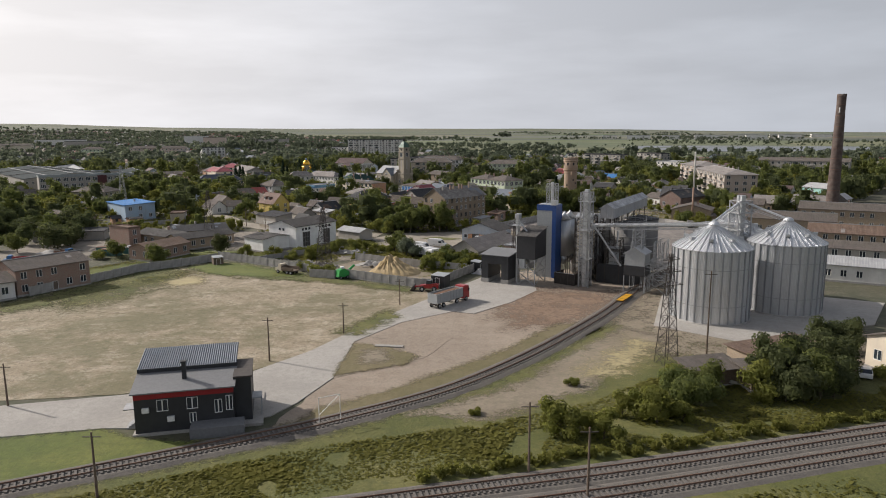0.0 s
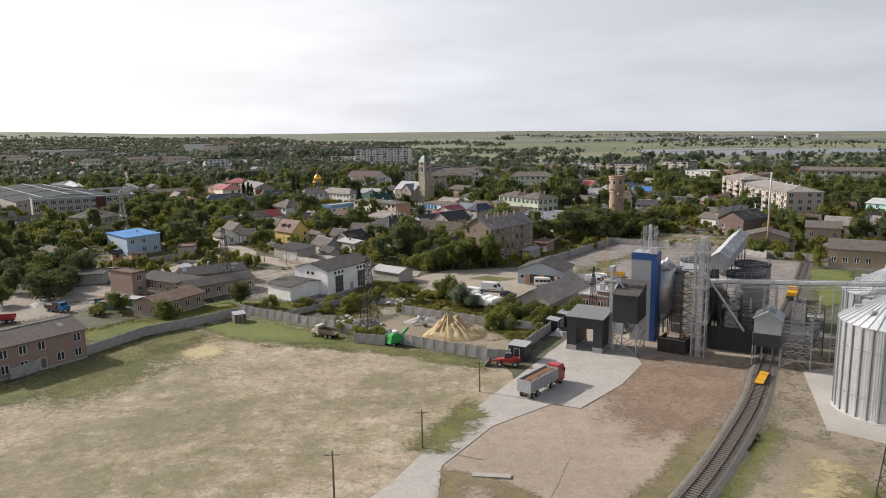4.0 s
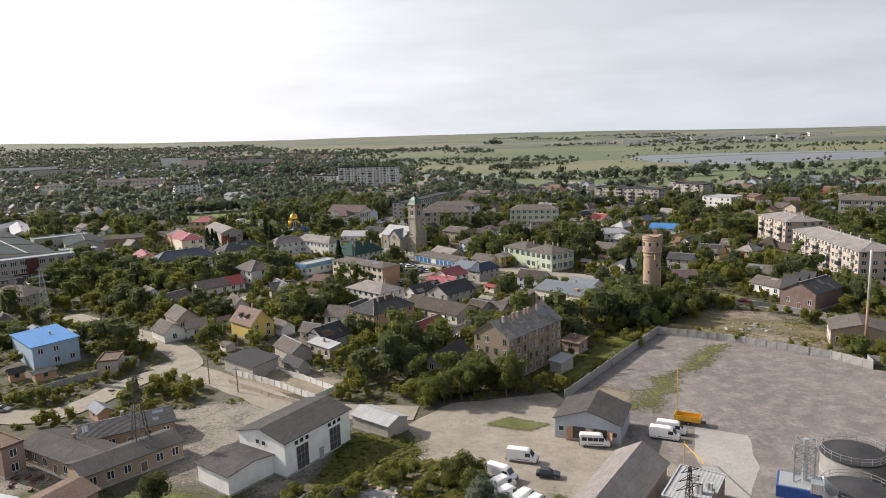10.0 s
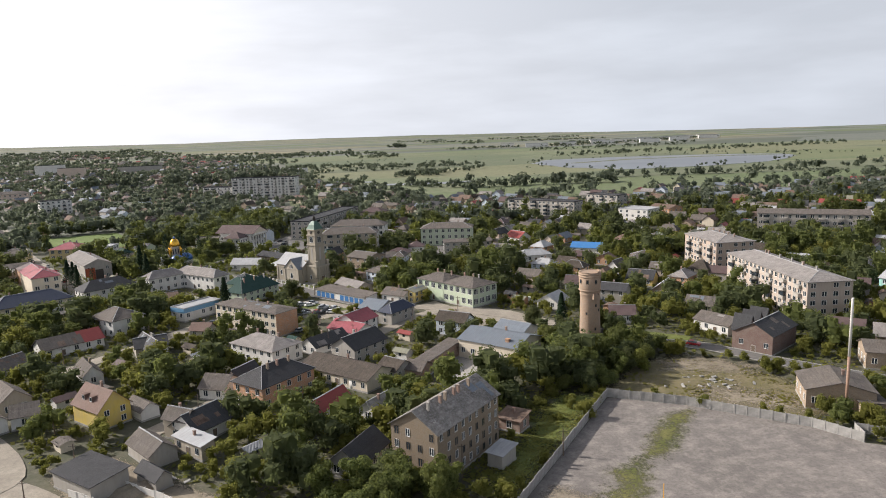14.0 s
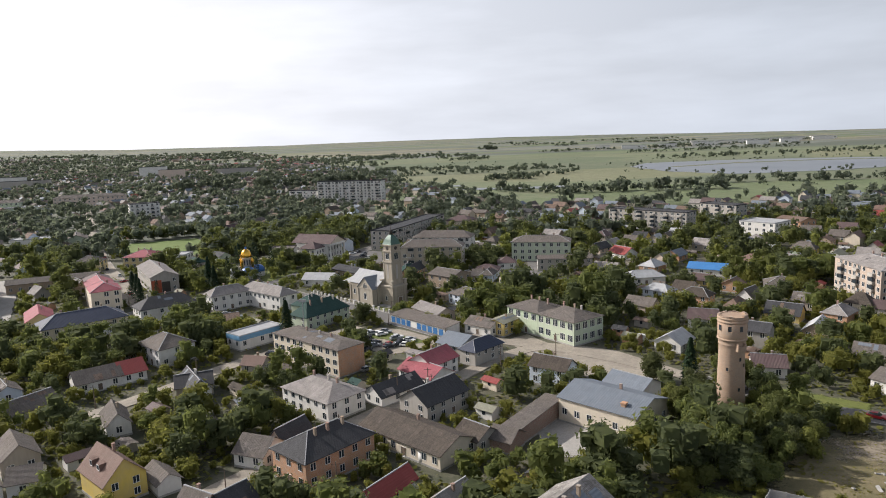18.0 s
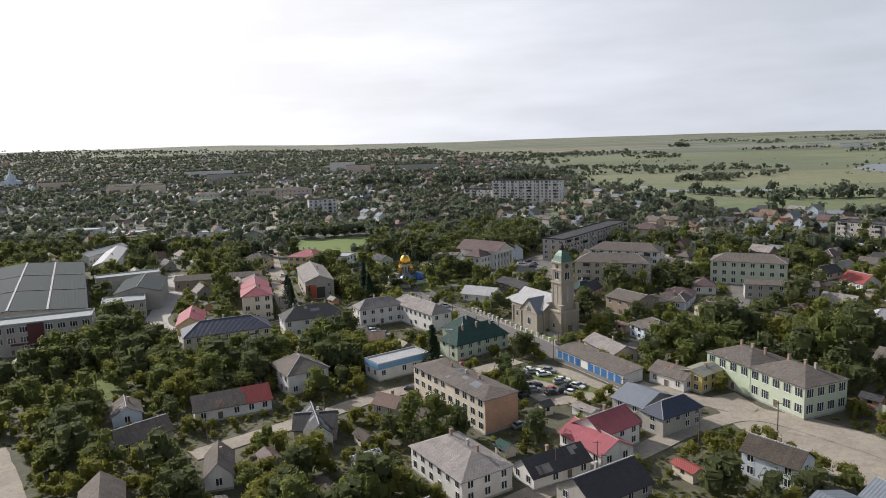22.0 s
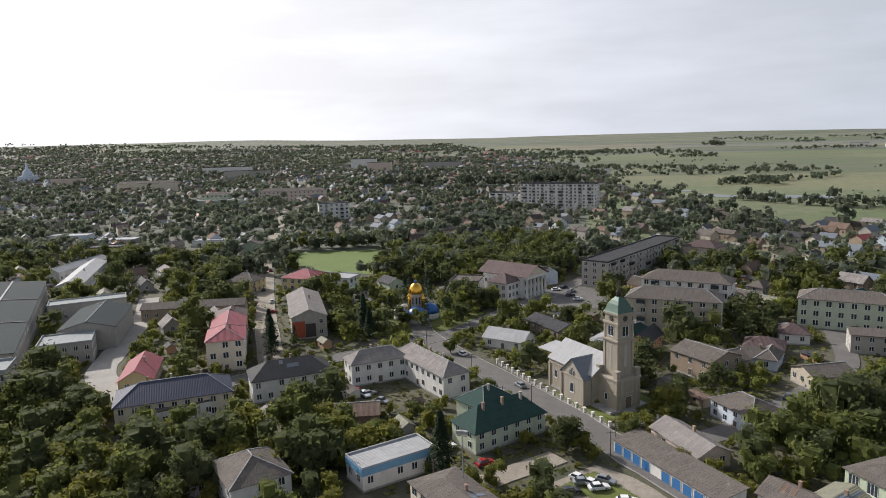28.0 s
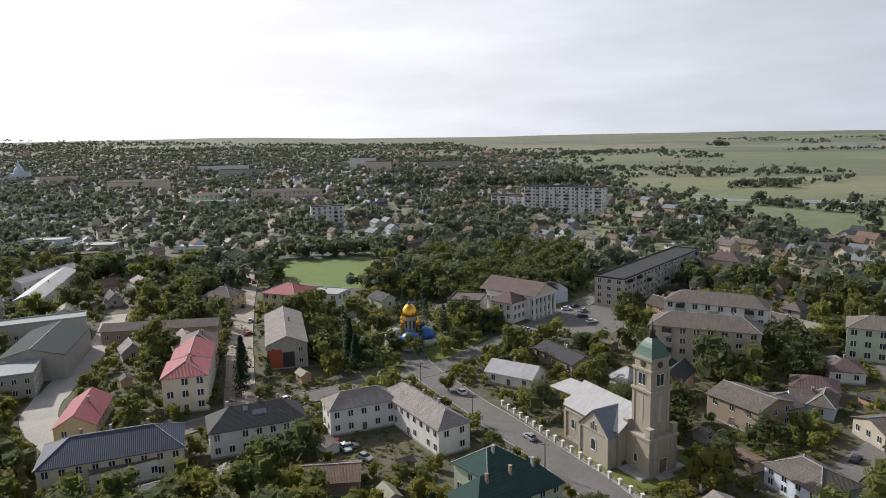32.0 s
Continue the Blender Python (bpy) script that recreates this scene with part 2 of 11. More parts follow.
def earth(name, a, b_, c_, s1, s2, lo=0.42, hi=0.62, rough=0.95, relief=0.4, tracks=False, fields=0.0):
    """Ground of two colours in patches, with a finer speckle of a third."""
    m, nt, b = nodes_of(name)
    v = world_coords(nt)
    n1 = ramp(nt, tex_noise(nt, s1, 7, v, 0.65), lo, hi)
    n2 = ramp(nt, tex_noise(nt, s2, 6, v, 0.7), 0.45, 0.7)
    c = mixed(nt, n1, a, b_)
    c = mixed(nt, n2, c, mixed(nt, 0.6, c, c_))
    if fields:
        # strips of crops and fallow land
        mp = nt.nodes.new("ShaderNodeMapping")
        mp.inputs["Rotation"].default_value = (0, 0, 0.15)
        mp.inputs["Scale"].default_value = (0.0016, 0.0042, 1)
        nt.links.new(v, mp.inputs["Vector"])
        cells = nt.nodes.new("ShaderNodeTexVoronoi")
        cells.inputs["Scale"].default_value = 1.0
        nt.links.new(mp.outputs["Vector"], cells.inputs["Vector"])
        sep = nt.nodes.new("ShaderNodeSeparateColor")
        nt.links.new(cells.outputs["Color"], sep.inputs[0])
        c = mixed(nt, ramp(nt, sep.outputs[0], 0.55, 0.7), c, mixed(nt, fields, c, (0.20, 0.175, 0.095)))
        c = mixed(nt, ramp(nt, sep.outputs[1], 0.6, 0.75), c, mixed(nt, fields, c, (0.075, 0.115, 0.03)))
        c = mixed(nt, ramp(nt, sep.outputs[2], 0.65, 0.8), c, mixed(nt, fields, c, (0.06, 0.072, 0.05)))
    if tracks:
        # wheel-worn streaks, broken up by bare spots
        for turn, lo_, k in ((0.75, 0.55, 0.4), (-0.5, 0.58, 0.35)):
            mp = nt.nodes.new("ShaderNodeMapping")
            mp.inputs["Rotation"].default_value = (0, 0, turn)
            mp.inputs["Scale"].default_value = (0.10, 0.42, 1)
            nt.links.new(v, mp.inputs["Vector"])
            st = ramp(nt, tex_noise(nt, 1.0, 9, mp.outputs["Vector"], 0.85), lo_, lo_ + 0.08)
            c = mixed(nt, st, c, mixed(nt, k, c, c_))
        spot = ramp(nt, tex_noise(nt, 0.8, 8, v, 0.85), 0.52, 0.60)
        c = mixed(nt, spot, c, mixed(nt, 0.5, c, (0.42, 0.37, 0.29)))
        pale = ramp(nt, tex_noise(nt, 0.16, 10, v, 0.82), 0.52, 0.58)
        c = mixed(nt, pale, c, mixed(nt, 0.65, c, (0.44, 0.385, 0.30)))
        dk = ramp(nt, tex_noise(nt, 0.5, 9, v, 0.85), 0.53, 0.60)
        c = mixed(nt, dk, c, mixed(nt, 0.62, c, (0.075, 0.07, 0.03)))
        gr = ramp(nt, tex_noise(nt, 0.028, 11, v, 0.82), 0.46, 0.56)
        c = mixed(nt, gr, c, mixed(nt, 0.66, c, (0.098, 0.096, 0.038)))
    sp = ramp(nt, tex_noise(nt, s2 * 4.5, 8, v, 0.85), 0.46, 0.60)
    c = mixed(nt, sp, c, mixed(nt, 0.42, c, tuple(x * 0.42 for x in a)))
    nt.links.new(c, b.inputs["Base Color"])
    b.inputs["Roughness"].default_value = rough
    bump(nt, b, tex_noise(nt, s2 * 3, 5, v), relief, 0.12)
    MATS[name] = m
    return m


white = plaster("white_plaster", (0.68, 0.67, 0.64), 0.4)
whitewash = plaster("bright_whitewash", (0.80, 0.80, 0.78), 0.22)
skyblue = plaster("sky_blue_plaster", (0.27, 0.41, 0.56), 0.4)
greyblue = plaster("grey_blue_plaster", (0.31, 0.36, 0.42), 0.5)
sleeper_grey = plain("dark_sleeper", (0.13, 0.12, 0.11), 0.9)
darkstore = plaster("dark_store_concrete", (0.115, 0.115, 0.118), 0.8)
cream = plaster("cream_plaster", (0.62, 0.54, 0.42))
beige = plaster("beige_plaster", (0.38, 0.33, 0.26), 0.5)
yellow = plaster("yellow_plaster", (0.60, 0.44, 0.08))
paleyellow = plaster("pale_yellow_plaster", (0.52, 0.41, 0.19))
greyplaster = plaster("grey_plaster", (0.33, 0.31, 0.28), 0.6)
palegreen = plaster("pale_green_plaster", (0.42, 0.50, 0.36), 0.5)
palebluewall = plaster("pale_blue_plaster", (0.52, 0.60, 0.70))
pinkwall = plaster("pinkish_plaster", (0.58, 0.46, 0.38))
panelpink = plaster("weathered_pink_panel", (0.40, 0.315, 0.255), 0.6)
teal = plaster("turquoise_plaster", (0.30, 0.60, 0.54))
stone = plaster("church_plaster", (0.30, 0.262, 0.20), 0.7)
brick = bricks("red_brick", (0.235, 0.140, 0.105), (0.30, 0.185, 0.14), (0.30, 0.27, 0.235))
oldbrick = bricks("old_brick", (0.25, 0.18, 0.12), (0.34, 0.26, 0.18), (0.32, 0.28, 0.23))
orangebrick = bricks("orange_brick", (0.42, 0.20, 0.10), (0.50, 0.27, 0.14), (0.42, 0.36, 0.30))
darkbrick = bricks("dark_red_brick", (0.125, 0.075, 0.062), (0.155, 0.095, 0.078), (0.16, 0.13, 0.12))
slate = roofing("grey_slate_sheets", (0.137, 0.122, 0.111), 0.18, 0, 0.85, 0.8)
dark = roofing("dark_slate_sheets", (0.055, 0.056, 0.06), 0.2, 0, 0.7, 0.5, (0.05, 0.05, 0.05))
rust = roofing("rusty_roof", (0.17, 0.125, 0.10), 0.3, 0, 0.85, 0.8, (0.14, 0.09, 0.065))
browntile = roofing("brown_roof_tiles", (0.17, 0.11, 0.09), 0.25, 0, 0.7, 0.3)
pinkmetal = roofing("pink_red_roof_metal", (0.31, 0.088, 0.105), 0.35, 0, 0.65, 0.4, (0.19, 0.085, 0.08))
redmetal = roofing("red_roof_metal", (0.26, 0.06, 0.055), 0.35, 0, 0.55, 0.25, (0.25, 0.08, 0.07))
mauve = roofing("mauve_roof_metal", (0.105, 0.072, 0.072), 0.35, 0, 0.65, 0.35)
greenmetal = roofing("dark_green_roof_metal", (0.028, 0.062, 0.054), 0.5, 0, 0.8, 0.35, (0.04, 0.07, 0.062))
hallmetal = roofing("slate_blue_hall_roof", (0.022, 0.036, 0.040), 0.5, 0, 0.85, 0.15, (0.02, 0.03, 0.032), (6.0, 9.0))
millbrick = bricks("dark_brown_mill_brick", (0.180, 0.135, 0.088), (0.245, 0.185, 0.125), (0.22, 0.19, 0.15))
millroof = roofing("weathered_mill_roof", (0.25, 0.235, 0.215), 0.18, 0, 0.85, 1.0, (0.11, 0.10, 0.09))
navy = roofing("dark_blue_roof_metal", (0.045, 0.055, 0.085), 0.4, 0, 0.55, 0.25, (0.06, 0.07, 0.10))
bluemetal = roofing("bright_blue_roof_metal", (0.06, 0.20, 0.46), 0.4, 0, 0.55, 0.2, (0.10, 0.2, 0.4))
greymetal = roofing("blue_grey_roof_metal", (0.155, 0.18, 0.21), 0.6, 0, 0.65, 0.35, (0.19, 0.20, 0.22))
whitemetal = roofing("pale_roof_metal", (0.40, 0.41, 0.42), 0.6, 0, 0.7, 0.45, (0.30, 0.295, 0.285))
greyroof = roofing("dark_grey_roof_sheets", (0.092, 0.088, 0.085), 0.18, 0, 0.85, 0.7, (0.07, 0.066, 0.062))
brownslate = roofing("dark_brown_slate_sheets", (0.088, 0.073, 0.060), 0.18, 0, 0.85, 0.8, (0.06, 0.052, 0.045))
paleslate = roofing("pale_slate_sheets", (0.285, 0.262, 0.245), 0.18, 0, 0.85, 0.6, (0.165, 0.15, 0.14))
palegrey = roofing("pale_grey_flat_roof", (0.33, 0.36, 0.36), 0.6, 0, 0.8, 0.4, (0.26, 0.27, 0.27))
olive = roofing("olive_grey_roof", (0.24, 0.24, 0.18), 0.4, 0, 0.7, 0.3)
galv = roofing("galvanised_steel", (0.62, 0.64, 0.66), 0.25, 0.75, 0.42, 0.35, (0.5, 0.51, 0.52), (2.6, 1.1))
galvdark = roofing("weathered_galvanised_steel", (0.40, 0.42, 0.44), 0.25, 0.7, 0.5, 0.3, (0.33, 0.34, 0.35), (2.6, 1.1))
patchy = roofing("flaking_pale_roof", (0.55, 0.56, 0.57), 0.4, 0.1, 0.6, 0.95, (0.16, 0.16, 0.16), (0.8, 0.8))
towerbrick = bricks("weathered_tower_brick", (0.285, 0.190, 0.125), (0.36, 0.25, 0.17), (0.33, 0.27, 0.21))
frame_white = plain("white_window_frame", (0.75, 0.75, 0.73), 0.5)
glass = plain("dark_window_glass", (0.035, 0.045, 0.055), 0.08, 0, 0.3, 1.5)
blackpanel = plain("black_cladding", (0.028, 0.03, 0.034), 0.55, 0, 0.3, 0.8)
redpanel = plain("red_cladding", (0.30, 0.015, 0.02), 0.45, 0, 0.2)
steel = plain("grey_steel", (0.42, 0.43, 0.44), 0.5, 0.5, 0.35, 2.0)
darksteel = plain("dark_steel", (0.062, 0.052, 0.046), 0.7, 0.1, 0.4, 2.0)
# Timber of the tall warehouse doors; also stands for shade in open gates.
stained_door_gate_shade = plain("stained_dark_timber", (0.085, 0.078, 0.072), 0.8, 0, 0.6, 0.9)
sootrust = plain("sooty_rusted_sheet", (0.050, 0.041, 0.036), 0.85, 0.1, 0.5, 1.2)
rusty = plain("rusted_iron", (0.17, 0.10, 0.07), 0.85, 0.1, 0.5, 2.0)
concrete = earth("worn_concrete", (0.38, 0.362, 0.332), (0.32, 0.305, 0.28), (0.25, 0.238, 0.216), 0.12, 1.2, relief=0.1)
panel_concrete = plain("fence_concrete", (0.36, 0.35, 0.33), 0.9, 0, 0.35, 0.7)
wood = plain("weathered_wood", (0.16, 0.12, 0.09), 0.9, 0, 0.4, 4.0)
bluepaint = plain("blue_paint", (0.04, 0.16, 0.38), 0.5)
bluestripe = plain("deep_blue_panel", (0.02, 0.07, 0.25), 0.45)
greypanel = plain("grey_panel", (0.34, 0.36, 0.37), 0.5, 0.2, 0.15)
whitepaint = plain("white_car_paint", (0.75, 0.75, 0.74), 0.25, 0, 0.1)
redpaint = plain("red_vehicle_paint", (0.30, 0.018, 0.022), 0.3, 0, 0.15)
darkpaint = plain("dark_car_paint", (0.03, 0.035, 0.045), 0.25)
greypaint = plain("silver_car_paint", (0.35, 0.37, 0.39), 0.3, 0.4)
greenpaint = plain("bright_green_paint", (0.03, 0.32, 0.07), 0.4)
yellowpaint = plain("yellow_paint", (0.62, 0.33, 0.02), 0.45)
rubber = plain("black_rubber", (0.02, 0.02, 0.02), 0.8)
gold = plain("gold_leaf", (0.75, 0.42, 0.06), 0.25, 0.9, 0.1)
bluedome = plain("blue_dome_paint", (0.03, 0.12, 0.36), 0.3, 0.1, 0.2)
copper = plain("green_copper", (0.055, 0.12, 0.088), 0.55, 0.1, 0.35)
bark = plain("bark", (0.10, 0.075, 0.055), 0.95, 0, 0.4)
leaf_a = leaves("leaf_green", (0.062, 0.082, 0.032), (0.178, 0.204, 0.066), 0.48)
leaf_b = leaves("leaf_dark", (0.048, 0.065, 0.034), (0.132, 0.154, 0.066), 0.44)
leaf_c = leaves("leaf_light", (0.088, 0.106, 0.030), (0.240, 0.254, 0.070), 0.5)
leaf_grey = leaves("leaf_silver", (0.08, 0.10, 0.07), (0.20, 0.23, 0.16))
needle = leaves("needles", (0.012, 0.026, 0.014), (0.035, 0.06, 0.03), 0.15)
weed_leaf = leaves("weed_leaf", (0.118, 0.134, 0.034), (0.215, 0.215, 0.066), 0.5)
# Greyed and paled: the haze of distance is painted into these leaves.
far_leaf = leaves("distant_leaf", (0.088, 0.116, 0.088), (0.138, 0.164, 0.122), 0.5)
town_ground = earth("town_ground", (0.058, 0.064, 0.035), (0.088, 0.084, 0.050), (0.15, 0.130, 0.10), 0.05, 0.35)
# Paler town_ground: lightness put into the colour to offset shade between far trees.
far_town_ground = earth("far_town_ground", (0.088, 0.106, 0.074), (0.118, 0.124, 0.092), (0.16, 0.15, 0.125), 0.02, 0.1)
lawn = earth("lawn", (0.092, 0.122, 0.020), (0.142, 0.156, 0.032), (0.062, 0.080, 0.016), 0.11, 0.8, relief=0.9)
weeds = earth("weedy_grass", (0.088, 0.098, 0.022), (0.150, 0.142, 0.044), (0.054, 0.066, 0.018), 0.10, 0.7, relief=0.9)
dirt = earth("dry_field_dirt", (0.265, 0.218, 0.150), (0.185, 0.158, 0.092), (0.40, 0.335, 0.24), 0.045, 0.35, 0.5, 0.72, tracks=True)
sandy = earth("sandy_ground", (0.26, 0.22, 0.165), (0.20, 0.165, 0.12), (0.12, 0.11, 0.06), 0.07, 0.6)
redsoil = earth("pinkish_yard_ground", (0.275, 0.228, 0.180), (0.325, 0.272, 0.215), (0.195, 0.148, 0.108), 0.05, 0.5)
redstain = earth("reddish_stain", (0.255, 0.178, 0.125), (0.215, 0.145, 0.098), (0.15, 0.095, 0.062), 0.15, 0.9)
sootbrick = bricks("sooty_chimney_brick", (0.062, 0.040, 0.034), (0.082, 0.052, 0.044), (0.08, 0.066, 0.06))
sand = earth("yellow_sand", (0.46, 0.35, 0.185), (0.41, 0.315, 0.18), (0.33, 0.26, 0.16), 0.4, 1.5)
lot_ground = earth("packed_gravel_lot", (0.148, 0.133, 0.122), (0.185, 0.166, 0.152), (0.36, 0.325, 0.285), 0.06, 0.26, relief=0.5)
drygrass = earth("dry_grass", (0.140, 0.120, 0.056), (0.190, 0.155, 0.086), (0.088, 0.090, 0.034), 0.12, 0.8, relief=0.7)
straw = earth("straw_litter", (0.42, 0.36, 0.20), (0.34, 0.29, 0.16), (0.24, 0.21, 0.12), 0.2, 1.2)
dusty = earth("dusty_ground", (0.27, 0.24, 0.20), (0.21, 0.185, 0.15), (0.13, 0.12, 0.09), 0.1, 0.7)
asphalt = earth("grey_asphalt", (0.125, 0.12, 0.115), (0.155, 0.148, 0.138), (0.09, 0.087, 0.084), 0.15, 1.0, relief=0.1)
dust_road = earth("dusty_road", (0.32, 0.285, 0.23), (0.25, 0.22, 0.18), (0.16, 0.145, 0.115), 0.12, 0.7, relief=0.15)
ballast = earth("track_ballast", (0.13, 0.118, 0.105), (0.165, 0.15, 0.13), (0.07, 0.065, 0.06), 0.4, 3.0)
# Both colours lifted and blued for the haze of distance, farland greyed as well.
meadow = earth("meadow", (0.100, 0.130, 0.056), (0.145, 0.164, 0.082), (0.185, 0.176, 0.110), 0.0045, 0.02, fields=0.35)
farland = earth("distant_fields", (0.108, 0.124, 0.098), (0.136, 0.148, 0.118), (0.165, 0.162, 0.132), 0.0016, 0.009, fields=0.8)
grain = plain("brown_grain", (0.16, 0.085, 0.05), 0.95, 0, 0.3, 2.0)
water = plain("lake_water", (0.15, 0.165, 0.18), 0.45, 0, 0.25, 0.01)


# ---- mesh tools ----
def part(name, bm, mat, parent=None, label=""):
    """Links a bmesh (or a mesh) as one mesh object under parent."""
    if isinstance(bm, bpy.types.Mesh):
        me = bm
    else:
        me = bpy.data.meshes.new(name)
        bm.to_mesh(me)
        bm.free()
        for mm in (mat if isinstance(mat, (list, tuple)) else [mat]):
            me.materials.append(mm)
    ob = new(name, me)
    if parent is not None:
        ob.parent = parent
    if label:
        ob["label"] = label
    return ob


def mesh_of(name, bm, mats):
    me = bpy.data.meshes.new(name)
    bm.to_mesh(me)
    bm.free()
    for mm in (mats if isinstance(mats, (list, tuple)) else [mats]):
        me.materials.append(mm)
    return me


def root(name, x, y, z=0.0, rot=0.0, label="", category="", group="", kind=""):
    ob = new(name)
    ob.empty_display_size = 0.3
    ob.matrix_basis = pose(x, y, z, 0, 0, rot)
    return tagged(ob, label, category, group, kind)


def box(bm, x0, x1, y0, y1, z0, z1, mi=0, m=None):
    vs = [bm.verts.new(v) for v in ((x0, y0, z0), (x1, y0, z0), (x1, y1, z0), (x0, y1, z0), (x0, y0, z1), (x1, y0, z1), (x1, y1, z1), (x0, y1, z1))]
    if m is not None:
        for v in vs:
            v.co = m @ v.co
    for f in ((0, 3, 2, 1), (4, 5, 6, 7), (0, 1, 5, 4), (1, 2, 6, 5), (2, 3, 7, 6), (3, 0, 4, 7)):
        bm.faces.new([vs[i] for i in f]).material_index = mi
    return vs


def beam(bm, a, b, r=0.05, n=4, mi=0, r2=None):
    """A straight bar from a to b."""
    a, b = Vector(a), Vector(b)
    d = b - a
    q = d.to_track_quat("Z", "Y")
    r2 = r if r2 is None else r2
    rings = []
    for c, rr in ((a, r), (b, r2)):
        rings.append([bm.verts.new(c + q @ Vector((rr * math.cos(2 * math.pi * (i + 0.5) / n), rr * math.sin(2 * math.pi * (i + 0.5) / n), 0))) for i in range(n)])
    for i in range(n):
        bm.faces.new((rings[0][i], rings[0][(i + 1) % n], rings[1][(i + 1) % n], rings[1][i])).material_index = mi
    bm.faces.new(rings[0][::-1]).material_index = mi
    bm.faces.new(rings[1]).material_index = mi


def lathe(bm, profile, n=24, cx=0.0, cy=0.0, mi=0, smooth=True):
    """Turns a profile of (radius, z) round the upright axis."""
    rings = []
    for r, z in profile:
        rings.append([bm.verts.new((cx + r * math.cos(2 * math.pi * i / n), cy + r * math.sin(2 * math.pi * i / n), z)) for i in range(n)])
    for k in range(len(rings) - 1):
        for i in range(n):
            f = bm.faces.new((rings[k][i], rings[k][(i + 1) % n], rings[k + 1][(i + 1) % n], rings[k + 1][i]))
            f.material_index, f.smooth = mi, smooth
    bm.faces.new(rings[0][::-1]).material_index = mi
    bm.faces.new(rings[-1]).material_index = mi


def quads(name, v, mat):
    """A mesh of loose faces from an array (n, corners, 3)."""
    n, k = v.shape[:2]
    me = bpy.data.meshes.new(name)
    me.vertices.add(n * k)
    me.vertices.foreach_set("co", np.ascontiguousarray(v, dtype=np.float32).ravel())
    me.loops.add(n * k)
    me.loops.foreach_set("vertex_index", np.arange(n * k, dtype=np.int32))
    me.polygons.add(n)
    me.polygons.foreach_set("loop_start", np.arange(0, n * k, k, dtype=np.int32))
    me.update()
    me.materials.append(mat)
    return me


def halves(q):
    """Quads as pairs of triangles."""
    return np.concatenate([q[:, (0, 1, 2)], q[:, (0, 2, 3)]])


# ---- ground pieces ----
TAKEN = {}
LAYER = [0]
CELL = 2.0


def take(x, y, what=1):
    TAKEN[(int(x // CELL), int(y // CELL))] = what


def is_free(x, y, r=0.0):
    if r <= CELL / 2:
        return (int(x // CELL), int(y // CELL)) not in TAKEN
    k = int(math.ceil(r / CELL))
    i0, j0 = int(x // CELL), int(y // CELL)
    return not any((i, j) in TAKEN for i in range(i0 - k, i0 + k + 1) for j in range(j0 - k, j0 + k + 1))


def inside(x, y, pts):
    hit = False
    for (x0, y0), (x1, y1) in zip(pts, pts[1:] + pts[:1]):
        if (y0 > y) != (y1 > y) and x < (x1 - x0) * (y - y0) / (y1 - y0) + x0:
            hit = not hit
    return hit


def block(pts):
    xs, ys = [p[0] for p in pts], [p[1] for p in pts]
    x = min(xs)
    while x < max(xs) + CELL:
        y = min(ys)
        while y < max(ys) + CELL:
            if inside(x, y, pts):
                take(x, y)
            y += CELL / 2
        x += CELL / 2


FRAYED = ("lawn", "weedy_grass", "straw_litter", "sandy_ground", "dusty_ground", "reddish_stain", "dry_grass")


COVERS = {}


def cover_of(mat):
    """The same ground cover, growing thin and patchy where its cover value falls."""
    if mat.name not in COVERS:
        m = mat.copy()
        m.name = "thinning_" + mat.name
        nt = m.node_tree
        at = nt.nodes.new("ShaderNodeAttribute")
        at.attribute_name = "cover"
        v = world_coords(nt)
        total = at.outputs["Fac"]
        for scale, gain in ((0.22, 0.9), (1.3, 0.8), (5.0, 0.5)):
            ma = nt.nodes.new("ShaderNodeMath")
            ma.operation = "MULTIPLY_ADD"
            nt.links.new(tex_noise(nt, scale, 6, v, 0.7), ma.inputs[0])
            ma.inputs[1].default_value = gain
            nt.links.new(total, ma.inputs[2])
            total = ma.outputs[0]
        low = nt.nodes.new("ShaderNodeMapRange")
        low.inputs["From Min"].default_value, low.inputs["From Max"].default_value = 1.46, 1.78
        nt.links.new(total, low.inputs["Value"])
        nt.links.new(low.outputs["Result"], nt.nodes["Principled BSDF"].inputs["Alpha"])
        COVERS[mat.name] = m
    return COVERS[mat.name]


